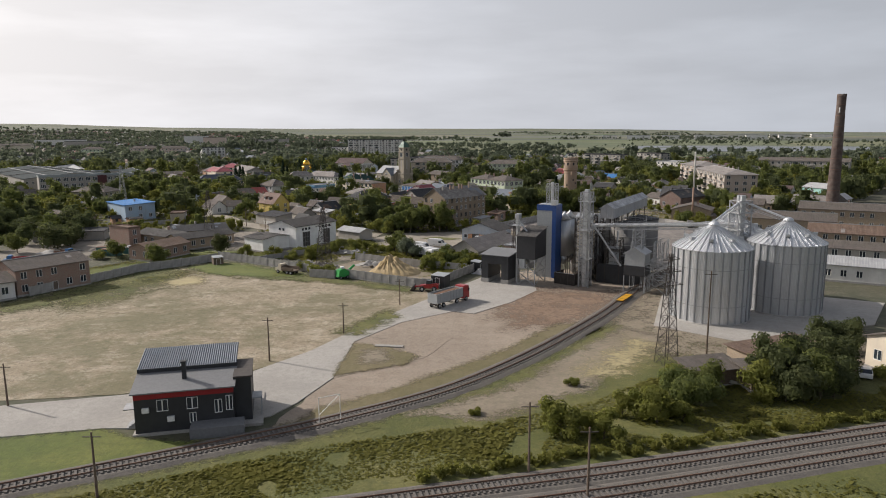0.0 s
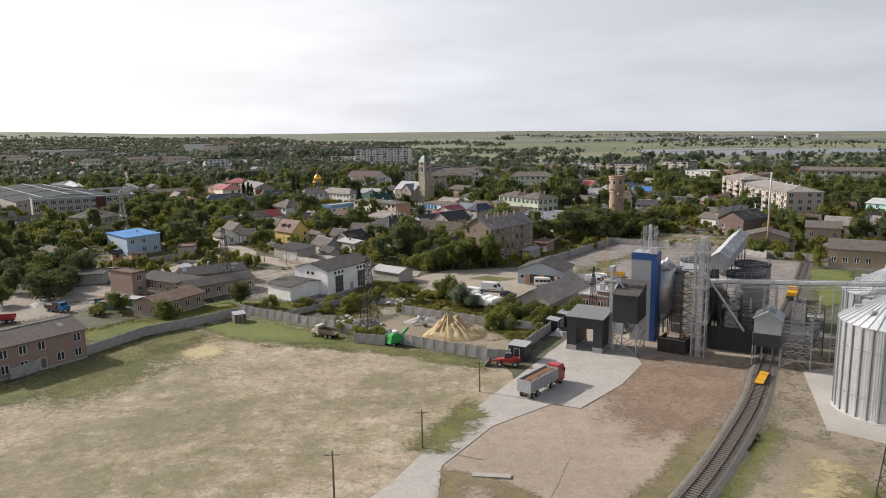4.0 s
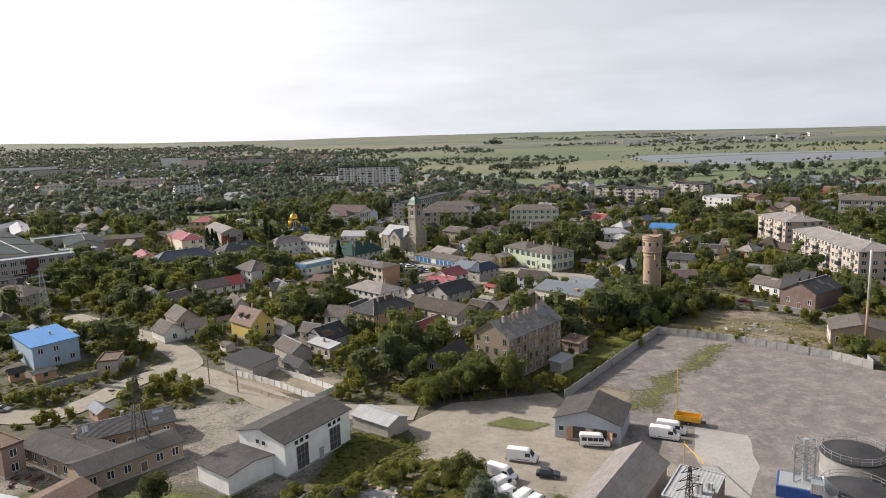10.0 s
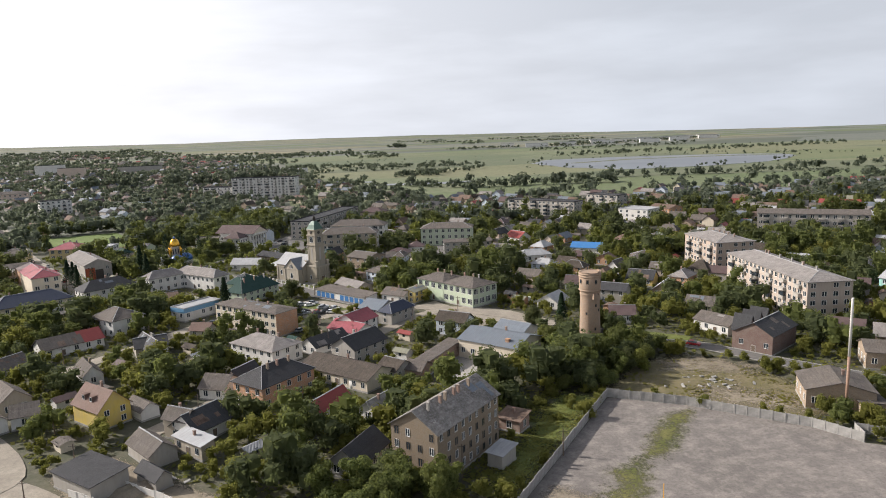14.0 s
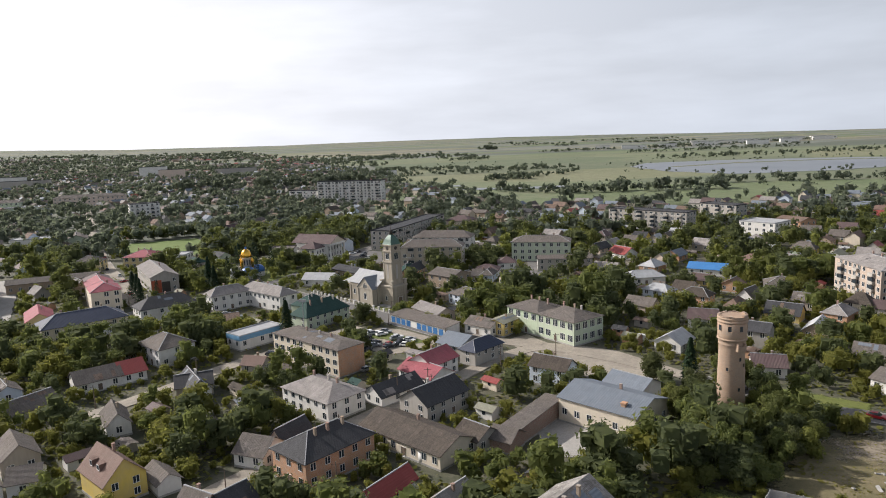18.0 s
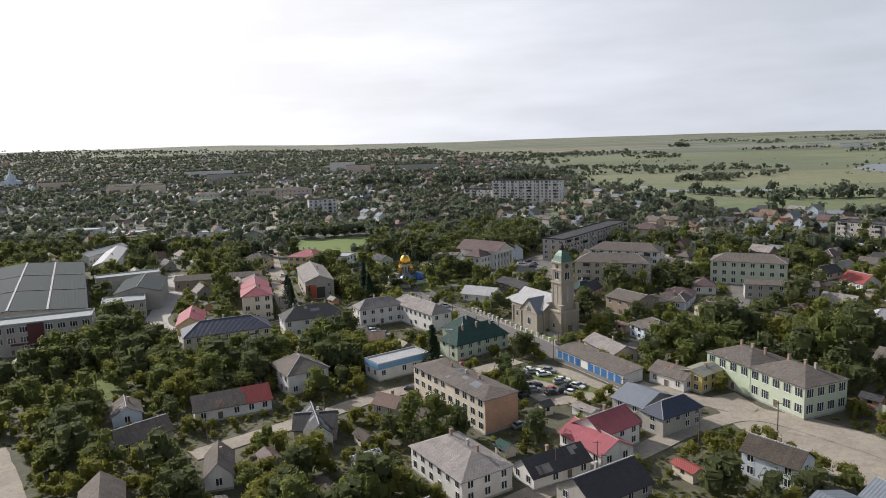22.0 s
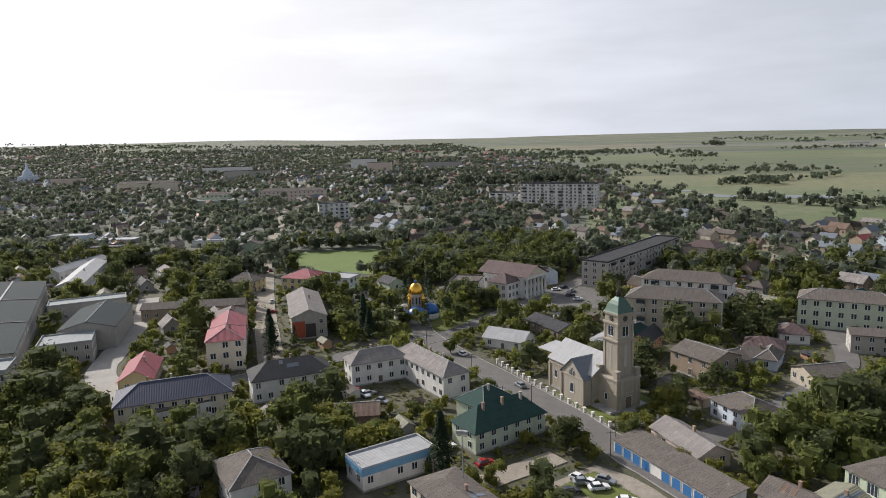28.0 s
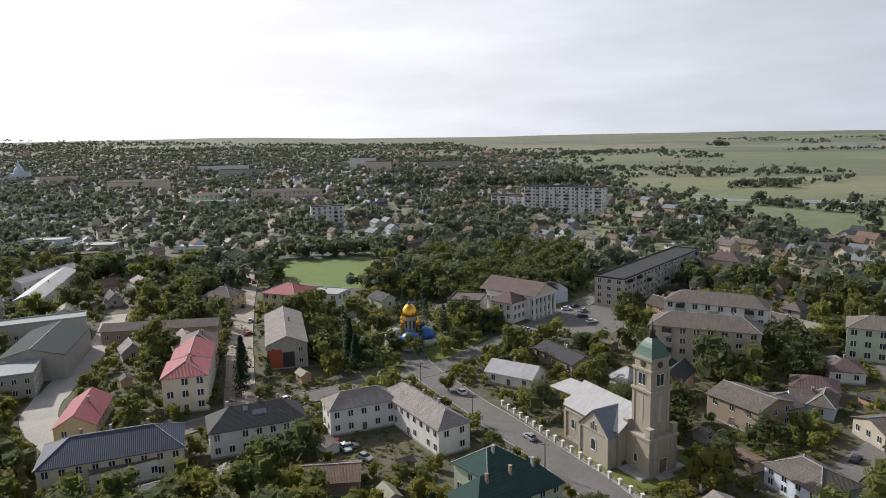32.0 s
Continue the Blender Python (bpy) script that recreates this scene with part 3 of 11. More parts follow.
def frayed(name, pts, z, mat, fray):
    """A ground cover that thins out into tongues and islands at its edge."""
    p = np.array(pts, dtype=float)
    q = np.roll(p, -1, 0)
    wide = fray * 1.6
    x0, y0, x1, y1 = p[:, 0].min() - wide, p[:, 1].min() - wide, p[:, 0].max() + wide, p[:, 1].max() + wide
    cell = max(0.6, fray * 0.4, math.sqrt((x1 - x0) * (y1 - y0) / 6000))
    nx, ny = int((x1 - x0) / cell) + 2, int((y1 - y0) / cell) + 2
    gx, gy = np.meshgrid(x0 + np.arange(nx) * cell, y0 + np.arange(ny) * cell)
    best, odd = np.full(gx.shape, 1e9), np.zeros(gx.shape, bool)
    for a, b in zip(p, q):
        d = b - a
        t = np.clip(((gx - a[0]) * d[0] + (gy - a[1]) * d[1]) / max(1e-9, d @ d), 0, 1)
        best = np.minimum(best, np.hypot(gx - a[0] - t * d[0], gy - a[1] - t * d[1]))
        if a[1] != b[1]:
            odd ^= ((a[1] > gy) != (b[1] > gy)) & (gx < d[0] * (gy - a[1]) / d[1] + a[0])
    depth = np.where(odd, best, -best) / wide
    cover = np.clip(0.5 + 0.5 * np.minimum(depth, 0.3 if fray > 4 else 1.0), 0, 1)
    quad = np.arange(nx * ny).reshape(ny, nx)
    f = np.stack([quad[:-1, :-1], quad[:-1, 1:], quad[1:, 1:], quad[1:, :-1]], -1).reshape(-1, 4)
    f = f[cover.ravel()[f].max(1) > 0.02]
    used, inv = np.unique(f, return_inverse=True)
    me = bpy.data.meshes.new(name)
    me.from_pydata(np.stack([gx.ravel()[used], gy.ravel()[used], 0 * used + z], 1).tolist(), [], inv.reshape(-1, 4).tolist())
    at = me.attributes.new("cover", "FLOAT", "POINT")
    at.data.foreach_set("value", cover.ravel()[used].astype(np.float32))
    me.materials.append(cover_of(mat))
    return me


def patch(name, pts, z, mat, label, ragged=0.0, step=2.0, taken=True, kind="structure", category="ground"):
    """A thin slab of ground with a sharp or ragged edge."""
    LAYER[0] += 1
    z += 0.004 * (LAYER[0] % 12)
    if ragged and mat.name in FRAYED:
        if taken:
            block(pts)
        return tagged(part(name, frayed(name, pts, z + 0.05, mat, max(1.0, ragged * 1.7)), None), label, category, kind=kind)
    ring = []
    for a, b in zip(pts, pts[1:] + pts[:1]):
        a, b = Vector(a), Vector(b)
        n = max(1, int((b - a).length / step)) if ragged else 1
        for i in range(n):
            p = a.lerp(b, i / n)
            if ragged:
                p = p + Vector((noise.noise((p.x * 0.21, p.y * 0.21, 1)), noise.noise((p.x * 0.21, p.y * 0.21, 7)))) * ragged
            ring.append(p)
    bm = bmesh.new()
    top = [bm.verts.new((p.x, p.y, z)) for p in ring]
    low = [bm.verts.new((p.x, p.y, -0.2)) for p in ring]
    bm.faces.new(top)
    for i in range(len(ring)):
        j = (i + 1) % len(ring)
        bm.faces.new((low[i], low[j], top[j], top[i]))
    bmesh.ops.recalc_face_normals(bm, faces=bm.faces[:])
    if taken:
        block([tuple(p) for p in pts])
    return tagged(part(name, bm, mat), label, category, kind=kind)


def smooth_line(pts, n=6):
    out = []
    p = [Vector(q) for q in pts]
    p = [p[0] * 2 - p[1]] + p + [p[-1] * 2 - p[-2]]
    for i in range(1, len(p) - 2):
        for k in range(n):
            t = k / n
            out.append(0.5 * ((2 * p[i]) + (p[i + 1] - p[i - 1]) * t + (2 * p[i - 1] - 5 * p[i] + 4 * p[i + 1] - p[i + 2]) * t * t + (3 * p[i] - p[i - 1] - 3 * p[i + 1] + p[i + 2]) * t ** 3))
    out.append(p[-2])
    return out


def ribbon(name, pts, width, z, mat, label, ragged=0.0, kerb=0.0, curve=True, category="road"):
    """A road along a line; with real kerbs where kerb is given."""
    LAYER[0] += 1
    z += 0.05 + 0.005 * (LAYER[0] % 14)
    line = smooth_line(pts) if curve else [Vector(q) for q in pts]
    left, right = [], []
    for i, p in enumerate(line):
        d = (line[min(i + 1, len(line) - 1)] - line[max(i - 1, 0)]).normalized()
        nrm = Vector((-d.y, d.x))
        k = width / 2 * (1 + ragged * noise.noise((p.x * 0.15, p.y * 0.15, 3)))
        left.append(p + nrm * k)
        right.append(p - nrm * k)
        s = -width / 2 - 1
        while s < width / 2 + 1:
            take(*(p + nrm * s))
            s += 1.0
        if i:
            for f in (0.25, 0.5, 0.75):
                q = line[i - 1].lerp(p, f)
                s = -width / 2
                while s <= width / 2:
                    take(*(q + nrm * s))
                    s += 1.0
    bm = bmesh.new()
    a = [(bm.verts.new((*l, z)), bm.verts.new((*r, z)), bm.verts.new((*l, -0.1)), bm.verts.new((*r, -0.1))) for l, r in zip(left, right)]
    for p, q in zip(a, a[1:]):
        bm.faces.new((p[1], q[1], q[0], p[0]))
        bm.faces.new((p[0], q[0], q[2], p[2]))
        bm.faces.new((p[3], q[3], q[1], p[1]))
    ob = tagged(part(name, bm, mat), label, category, kind="structure")
    if kerb:
        for side in (left, right):
            bm = bmesh.new()
            for i in range(len(side) - 1):
                beam(bm, (*side[i], z + 0.02), (*side[i + 1], z + 0.02), 0.13)
            part("kerb", bm, panel_concrete, ob)
    return ob, line

# ---- the land ----
def land_z(x, y):
    """Height of the land: flat under the town, low hills towards the rim."""
    u, v = x + 20, y - 250
    r = math.hypot(u, v)
    k = max(0.0, (r - 2100) / 2780) ** 1.3
    rim = float(np.interp(u * 4880 / max(r, 1.0), [-3500, -3000, -2600, -2200, -1800, -1400, -1000, -600, -200, 200, 600, 1000, 1400, 1800, 2200, 2600, 3000], [91, 90, 88, 74, 61, 57, 51, 51, 51, 46, 45, 39, 37, 26, 21, 12, 12]))
    return k * (rim + 3 * noise.noise((x * 0.0014, y * 0.0014, 0)) + 2 * noise.noise((x * 0.004, y * 0.004, 5)))


def make_ground():
    """One sheet out to the horizon: flat under the town, rising into low hills far away."""
    rs = [0, 60, 120, 200, 300, 420, 560, 720, 900, 1150, 1450, 1800, 2200, 2700, 3200, 3700, 4200, 4700, 4880]
    n = 96
    bm = bmesh.new()
    rings = []
    for r in rs:
        if r == 0:
            rings.append([bm.verts.new((-20, 250, 0))])
            continue
        ring = []
        for i in range(n):
            a = 2 * math.pi * i / n
            x, y = r * math.sin(a), r * math.cos(a)
            ring.append(bm.verts.new((x - 20, y + 250, land_z(x - 20, y + 250))))
        rings.append(ring)
    for i in range(n):
        bm.faces.new((rings[0][0], rings[1][i], rings[1][(i + 1) % n])).material_index = 0
    for k in range(1, len(rings) - 1):
        for i in range(n):
            f = bm.faces.new((rings[k][i], rings[k + 1][i], rings[k + 1][(i + 1) % n], rings[k][(i + 1) % n]))
            c = f.calc_center_median()
            # Far rings take the ground colours with lightness and haze painted in.
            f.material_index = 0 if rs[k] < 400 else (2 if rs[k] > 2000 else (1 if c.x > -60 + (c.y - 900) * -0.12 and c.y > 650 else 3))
            f.smooth = True
    bmesh.ops.recalc_face_normals(bm, faces=bm.faces[:])
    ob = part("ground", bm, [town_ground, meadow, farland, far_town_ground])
    return tagged(ob, "flat green and earthen land that rises to low hills", "ground", kind="structure")


make_ground()
meadow_edge = [(60, 820), (380, 760), (900, 700), (2000, 900), (2300, 2500), (300, 2600), (-60, 1500), (-40, 1000)]
patch("ground_meadow", meadow_edge, 0.15, meadow, "wide pale green meadows behind the town", 14.0, 40.0, False)
lake_pts = [(362, 1420), (372, 1240), (420, 1130), (560, 1124), (680, 1160), (755, 1222), (830, 1290), (857, 1367), (800, 1430), (733, 1470), (562, 1530), (430, 1535)]
patch("water", lake_pts, 0.4, water, "long grey-blue lake among the meadows", 10.0, 25.0, False, category="lake")
patch("ground_dam", [(420, 1372), (560, 1425), (700, 1412), (848, 1352), (850, 1338), (700, 1392), (562, 1403), (424, 1356)], 0.6, meadow, "low green dam across the lake", 6.0, 12.0, False)
patch("water", [(-60, 1180), (-20, 1150), (40, 1125), (44, 1105), (-10, 1122), (-64, 1160)], 0.4, water, "narrow river in the meadow", 5.0, 10.0, False, category="river")
patch("water", [(30, 1075), (95, 1052), (170, 1046), (172, 1018), (100, 1018), (34, 1048)], 0.4, water, "narrow river bend in the meadow", 5.0, 10.0, False, category="river")

patch("ground_field", [(-120, 92), (-59, 89), (-43, 92), (-29, 101), (-15, 117), (-2.5, 146), (-4.4, 154), (-21, 165), (-34, 171), (-54, 187), (-63, 191), (-73, 181.5), (-80, 175), (-85, 164), (-95, 140), (-130, 120)], 0.03, dirt, "dry trampled dirt field with thin grass", 1.2)
patch("ground_lawn", [(-69, 182), (-63.5, 190), (-54.5, 186.5), (-34.5, 172), (-33, 164), (-45, 168), (-58, 172)], 0.05, lawn, "bright green grass by the fence", 1.6)
patch("ground_lawn", [(-98, 176), (-86, 172), (-76, 186), (-66, 194), (-60, 206), (-72, 208), (-84, 192)], 0.04, lawn, "bright grass behind the workshop", 1.5)
patch("ground_lawn", [(-64, 197), (-52, 189), (-44, 198), (-54, 206)], 0.04, lawn, "bright grass before the warehouse", 1.2)
patch("ground_lawn", [(-8, 230), (2, 226), (6, 229), (-2, 234)], 0.06, weeds, "round grass island in the van yard", 0.6)
patch("ground_lawn", [(-62, 64), (-62, 77), (-53, 77.3), (-41.9, 79.6), (-38, 77.5), (-25, 75.6), (-46, 66)], 0.05, lawn, "mown lawn beside the weighbridge house", 0.5)
patch("ground_yard", [(-19.6, 88.2), (-16.3, 97.3), (-3.4, 106.9), (-2, 117), (-3, 146), (10.7, 169), (13, 175), (40, 178), (47, 150), (42, 142), (27, 124), (13.5, 105.5), (-1, 90), (-14, 81.5), (-22, 78.5)], 0.035, redsoil, "reddish dusty yard ground", 1.2)
patch("ground_yard", [(44, 150), (48, 178), (64, 178), (64, 145), (80, 130), (66, 100), (34, 108), (32, 127)], 0.033, sandy, "sandy ground round the silos", 2.5)
patch("ground_weeds", [(-70, 40), (-46, 62), (-14, 78), (0, 88), (14, 103), (28, 121), (34, 128), (44, 118), (60, 100), (130, 110), (160, 90), (120, 60), (30, 40)], 0.02, weeds, "rough weedy grass along the railway", 1.0)
patch("ground_stain", [(11, 134), (17, 150), (24, 154), (36, 150), (34, 138), (24, 126), (14, 124)], 0.07, redstain, "rust-red stain of spilt grain on the yard", 4.6)
patch("ground_straw", [(20, 98), (27, 108), (33, 117), (36, 113), (30, 103), (25, 97)], 0.08, straw, "dry yellow grass beside the siding", 2.4)
patch("ground_sand", [(-4, 84), (10, 94), (24, 112), (33, 122), (40, 116), (28, 103), (20, 92), (6, 82)], 0.045, sandy, "bare sandy strip beside the siding", 1.5)
patch("ground_verge", [(-122, 120), (-95, 139), (-85, 163), (-79, 175), (-72, 181), (-66, 176), (-74, 160), (-84, 140), (-100, 118)], 0.05, weeds, "thin weedy grass along the old fence", 3.0, 1.6)
patch("ground_verge", [(-52, 168), (-34, 164), (-22, 160), (-8, 151), (-5, 155), (-22, 164.5), (-34, 170)], 0.055, weeds, "patchy grass along the yard fence", 1.6, 1.4)
patch("ground_verge", [(-20, 120), (-15, 119), (-8, 132), (-12, 136)], 0.056, weeds, "grass beside the concrete road", 1.6, 1.2)
patch("ground_verge", [(-22, 77.6), (-13, 82.5), (2, 94), (15, 110), (26, 126), (22, 126), (8, 108), (-6, 94), (-16, 86)], 0.056, drygrass, "weedy strip along the siding", 1.0, 1.2)
patch("ground_grass_island", [(-16.6, 97.8), (-15.4, 114.5), (-9.7, 112), (-3.8, 107), (-6, 103)], 0.06, drygrass, "triangular dry grass island at the fork", 0.3)
patch("ground_island_earth", [(-13, 104), (-13, 110), (-9, 109), (-8, 105)], 0.078, sandy, "bare earth on the grass island", 1.6)
patch("ground_yard", [(-25, 191), (-34, 175), (-21, 166.5), (-3, 156.5), (7, 174), (1, 176), (-15, 186)], 0.04, sandy, "sandy storage yard behind the fence", 0.8)
patch("ground_yard", [(-24, 232), (-14, 243), (10, 246), (18, 224), (40, 212), (36, 190), (10, 190), (-8, 200), (-20, 212)], 0.04, dust_road, "dusty yard where vans are parked", 1.5)
patch("ground_verge", [(-5, 185), (1.3, 182.3), (6.4, 176.7), (3.1, 170), (-0.6, 168.3), (-4, 175)], 0.06, weeds, "tall weeds along the storage yard fence", 1.6, 1.2)
patch("ground_verge", [(-22.6, 215), (-15.9, 213.8), (-11.5, 206), (-9, 198), (-3, 193), (2, 200), (9, 196), (12, 186), (6, 179), (-2.5, 186), (-12, 193)], 0.06, weeds, "weedy ground under the trees by the vans", 2.4, 1.2)
patch("ground_verge", [(-24, 204), (-15, 203), (-9, 194), (-5, 188), (-12, 185), (-20, 188), (-26, 196)], 0.058, weeds, "weeds between the fence and the vans", 2.0, 1.2, taken=False)
patch("ground_verge", [(-36, 229), (-23.8, 226), (-21, 219), (-26, 208), (-33, 204), (-40, 207)], 0.055, weeds, "weedy ground beside the tall warehouse", 2.4, 1.2, taken=False)
patch("ground_yard", [(31, 214), (35.3, 225), (44, 220), (40, 207), (33, 196), (28.6, 199)], 0.062, concrete, "pale concrete yard beside the boiler house", 0.4)
patch("ground_yard", [(-46, 232), (-62, 248), (-84, 244), (-74, 228), (-62, 216), (-54, 222)], 0.04, lot_ground, "worn asphalt yard behind the warehouse", 1.0)
lot = [(9.5, 239), (49, 289.5), (65.3, 280), (85.2, 262.2), (90.5, 253), (101, 246), (62, 178), (30, 196), (24, 215)]
patch("ground_lot", lot, 0.05, lot_ground, "large bare gravel lot inside a concrete fence", 0.0)
patch("ground_weeds", [(26, 236), (31, 245), (37, 254), (43, 257), (40, 249), (34, 241), (30, 234)], 0.07, weeds, "patches of grass on the gravel lot", 2.4)
patch("ground_weeds", [(44, 258), (50, 266), (58, 276), (64, 277), (56, 266), (48, 257)], 0.07, weeds, "thin grass growing over the gravel lot", 2.0)
patch("ground_sand", [(14, 240), (22, 250), (28, 246), (27, 236), (20, 232)], 0.06, sandy, "yellowish sandy corner of the lot", 2.0)
patch("ground_straw", [(-67.5, 163), (-64.2, 171), (-58.8, 167), (-57.5, 161), (-63.6, 159.5)], 0.075, straw, "scattered pale straw on the field", 1.6)
patch("ground_verge", [(-84, 144), (-83, 166), (-74.7, 179), (-66, 179), (-66, 163), (-70, 149), (-76, 139)], 0.06, weeds, "thin green growth on the field's edge", 5.5)
patch("ground_yard", [(-134, 232), (-108, 227), (-99, 214), (-104, 200), (-114, 188), (-136, 196)], 0.045, dusty, "dusty yard among old containers", 2.2)
patch("ground_yard", [(-118, 206), (-106, 232), (-84, 246), (-62, 250), (-42, 236), (-34, 216), (-46, 204), (-62, 210), (-74, 214), (-90, 204), (-104, 200)], 0.03, dusty, "dusty trodden yard round the workshops", 3.0, taken=False)
patch("ground_verge", [(-97, 205), (-88, 212), (-76, 206), (-70, 200), (-74, 196), (-84, 188), (-96, 196)], 0.05, weeds, "weeds round the brick workshop", 3.2, taken=False)
patch("ground_yard", [(-46, 196), (-34, 186), (-20, 196), (-22, 212), (-36, 212)], 0.03, dusty, "rubble-strewn ground behind the fence", 3.0, taken=False)
patch("ground_yard", [(-78.5, 281), (-66.6, 284), (-41, 261), (-45, 250), (-64, 256)], 0.045, sandy, "ground of a walled ruin yard", 1.2)
patch("ground_lawn", [(95, 238), (106, 232), (86, 196), (74, 190)], 0.06, lawn, "grass beside the siding", 1.0)
patch("pavement_pad", [(39, 124), (52, 112.5), (80, 124), (92, 140), (70, 152), (48, 148)], 0.12, concrete, "pale concrete pad under the silos", 0.0)
patch("ground_yard", [(-16.4, 97), (-15.5, 115), (-8, 127), (2.2, 135.2), (1.5, 117), (-3.0, 106.5)], 0.031, redsoil, "dusty turning ground beside the entrance road", 0.4)
apron = patch("pavement_apron", [(-3.2, 145.5), (10.7, 169.5), (21.5, 163), (21.2, 153), (15, 143), (6, 133), (2, 135)], 0.1, concrete, "pale concrete apron before the grain intake", 0.0)
road_in = [(-75, 76), (-53, 77.7), (-41.7, 80), (-30, 80), (-22.2, 83.5), (-19.6, 88), (-16.3, 97.3), (-15.4, 115), (-8, 127), (2, 135), (-3.2, 145.7), (-14, 127), (-22, 110), (-29.1, 100), (-43.3, 91.2), (-59.1, 87.2), (-80, 86)]
patch("road_entrance", road_in, 0.09, concrete, "pale concrete entrance road", 0.0)

# park, pitch and square
pitch = [(-190, 597), (-230, 673), (-181, 690), (-143, 617)]
pitch_grass = earth("mown_pitch_grass", (0.105, 0.158, 0.030), (0.130, 0.176, 0.040), (0.098, 0.140, 0.028), 0.05, 0.5)
patch("ground_pitch", pitch, 0.08, pitch_grass, "bright mown football pitch", 0.0)
patch("ground_park", [(-125, 500), (-140, 520), (-120, 545), (-92, 560), (-78, 540), (-88, 507)], 0.06, lawn, "green park lawn with paths", 1.0, taken=False)
patch("pavement_square", [(-62, 560), (-52, 600), (-38, 590), (-30, 560), (-46, 548)], 0.09, asphalt, "asphalt square before the columned hall", 0.0)
patch("pavement_plaza", [(14, 396), (20, 376), (32, 358), (44, 350), (60, 358), (46, 380), (36, 387), (27, 391), (22, 402)], 0.08, dust_road, "worn paved forecourt of the school", 0.4)
patch("ground_lawn", [(-34, 462), (-44, 459), (-30, 441), (-18, 446), (-14, 458), (-26, 470)], 0.06, lawn, "churchyard lawn", 0.4, taken=False)
patch("pavement_yard", [(12, 327), (23, 333), (31, 320), (25, 311), (14, 311)], 0.07, concrete, "stained concrete yard before the cream hall", 0.4)
patch("ground_carpark", [(-37, 409), (-29, 419), (-21, 415), (-7, 400), (-12, 392), (-24, 386), (-30, 392)], 0.05, dust_road, "asphalt parking court", 0.5)
patch("ground_lawn", [(-36, 407), (-29, 416), (-11, 398), (-18, 396), (-27, 404)], 0.07, lawn, "green strip in the parking court", 0.5)
patch("ground_lawn", [(66, 343), (76, 328), (88, 322), (94, 330), (80, 342)], 0.07, lawn, "green verge by the road", 0.6)
patch("ground_weeds", [(50, 292), (66, 283), (86, 265), (96, 270), (98, 290), (84, 314), (66, 312)], 0.05, drygrass, "weedy waste ground behind the lot", 1.5)
patch("ground_dust", [(70, 284), (80, 275), (90, 270), (93, 276), (84, 286), (76, 290)], 0.07, sandy, "bare brown earth on the waste ground", 4.0)
patch("ground_dust", [(72, 304), (92, 296), (97, 300), (86, 312), (74, 311)], 0.072, sandy, "bare trodden earth by the road", 3.0)
patch("ground_lawn", [(9, 252), (16, 252), (46, 290), (40, 296), (30, 284)], 0.06, lawn, "tall green grass outside the lot fence", 2.0)
patch("ground_lawn", [(-165, 386), (-164, 396), (-150, 392), (-140, 378), (-146, 370)], 0.05, lawn, "green garden plots", 1.5)

STREETS = []
STREET_LINES = []
for name, pts, wd, mat, label, kb in (
    ("road_church_street", [(-2, 402), (-23.6, 427.6), (-42.2, 449.8), (-63.4, 472.8), (-88.1, 500), (-100, 520), (-112, 560)], 9.0, asphalt, "asphalt main street past the church", 0.12),
    ("road_avenue", [(-126, 456), (-165.4, 520.6), (-203.9, 588), (-268.8, 712), (-330, 840), (-420, 1020)], 8.5, dust_road, "straight street lined with trees", 0.12),
    ("road_park_street", [(-150, 428), (-133.3, 456.1), (-115.2, 476.5), (-99.2, 494), (-87.8, 505), (-72, 540), (-56, 580), (-30, 650), (0, 740)], 8.0, asphalt, "asphalt street along the park", 0.12),
    ("road_lane", [(-100, 346), (-82.3, 369.2), (-72.7, 382.9), (-60.6, 395.7), (-47.1, 410.1), (-36.9, 421)], 6.0, dust_road, "dusty lane between gardens", 0.0),
    ("road_school_street", [(75, 338), (56.1, 358), (41, 374), (24, 386), (9.3, 377), (-4.4, 361.5), (-23, 342), (-45, 316.2), (-62, 294)], 5.5, dust_road, "narrow street before the school", 0.0),
    ("road_north", [(60, 353), (78.1, 330.6), (92.3, 320), (109, 297), (125.9, 278), (160, 240)], 6.5, asphalt, "asphalt road behind the lot", 0.12),
    ("road_market", [(24, 388), (8, 398), (-2, 404)], 6.0, dust_road, "short street to the church street", 0.0),
    ("road_yard", [(-150, 244), (-128.2, 247), (-105.8, 246), (-94.9, 268), (-86, 278), (-101, 300), (-127.2, 322), (-150, 340)], 8.0, dust_road, "wide dusty street by the workshops", 0.0),
    ("road_yard", [(-94, 280), (-77.5, 268), (-62.5, 255), (-48, 243), (-22, 238)], 8.0, dust_road, "wide dusty street by the workshops", 0.0),
    ("road_east", [(-23.6, 427.6), (-2, 440), (22, 470), (40, 498), (46, 540)], 6.5, asphalt, "asphalt side street", 0.0),
    ("road_market_hall", [(-150, 428), (-180, 446), (-195, 470), (-216, 510), (-240, 545)], 9.0, concrete, "concrete lane between the market halls", 0.0),
):
    STREETS.append(ribbon(name, pts, wd, 0.11, mat, label, 0.12, kb))
    STREET_LINES.append([tuple(p) for p in smooth_line(pts, 10)])


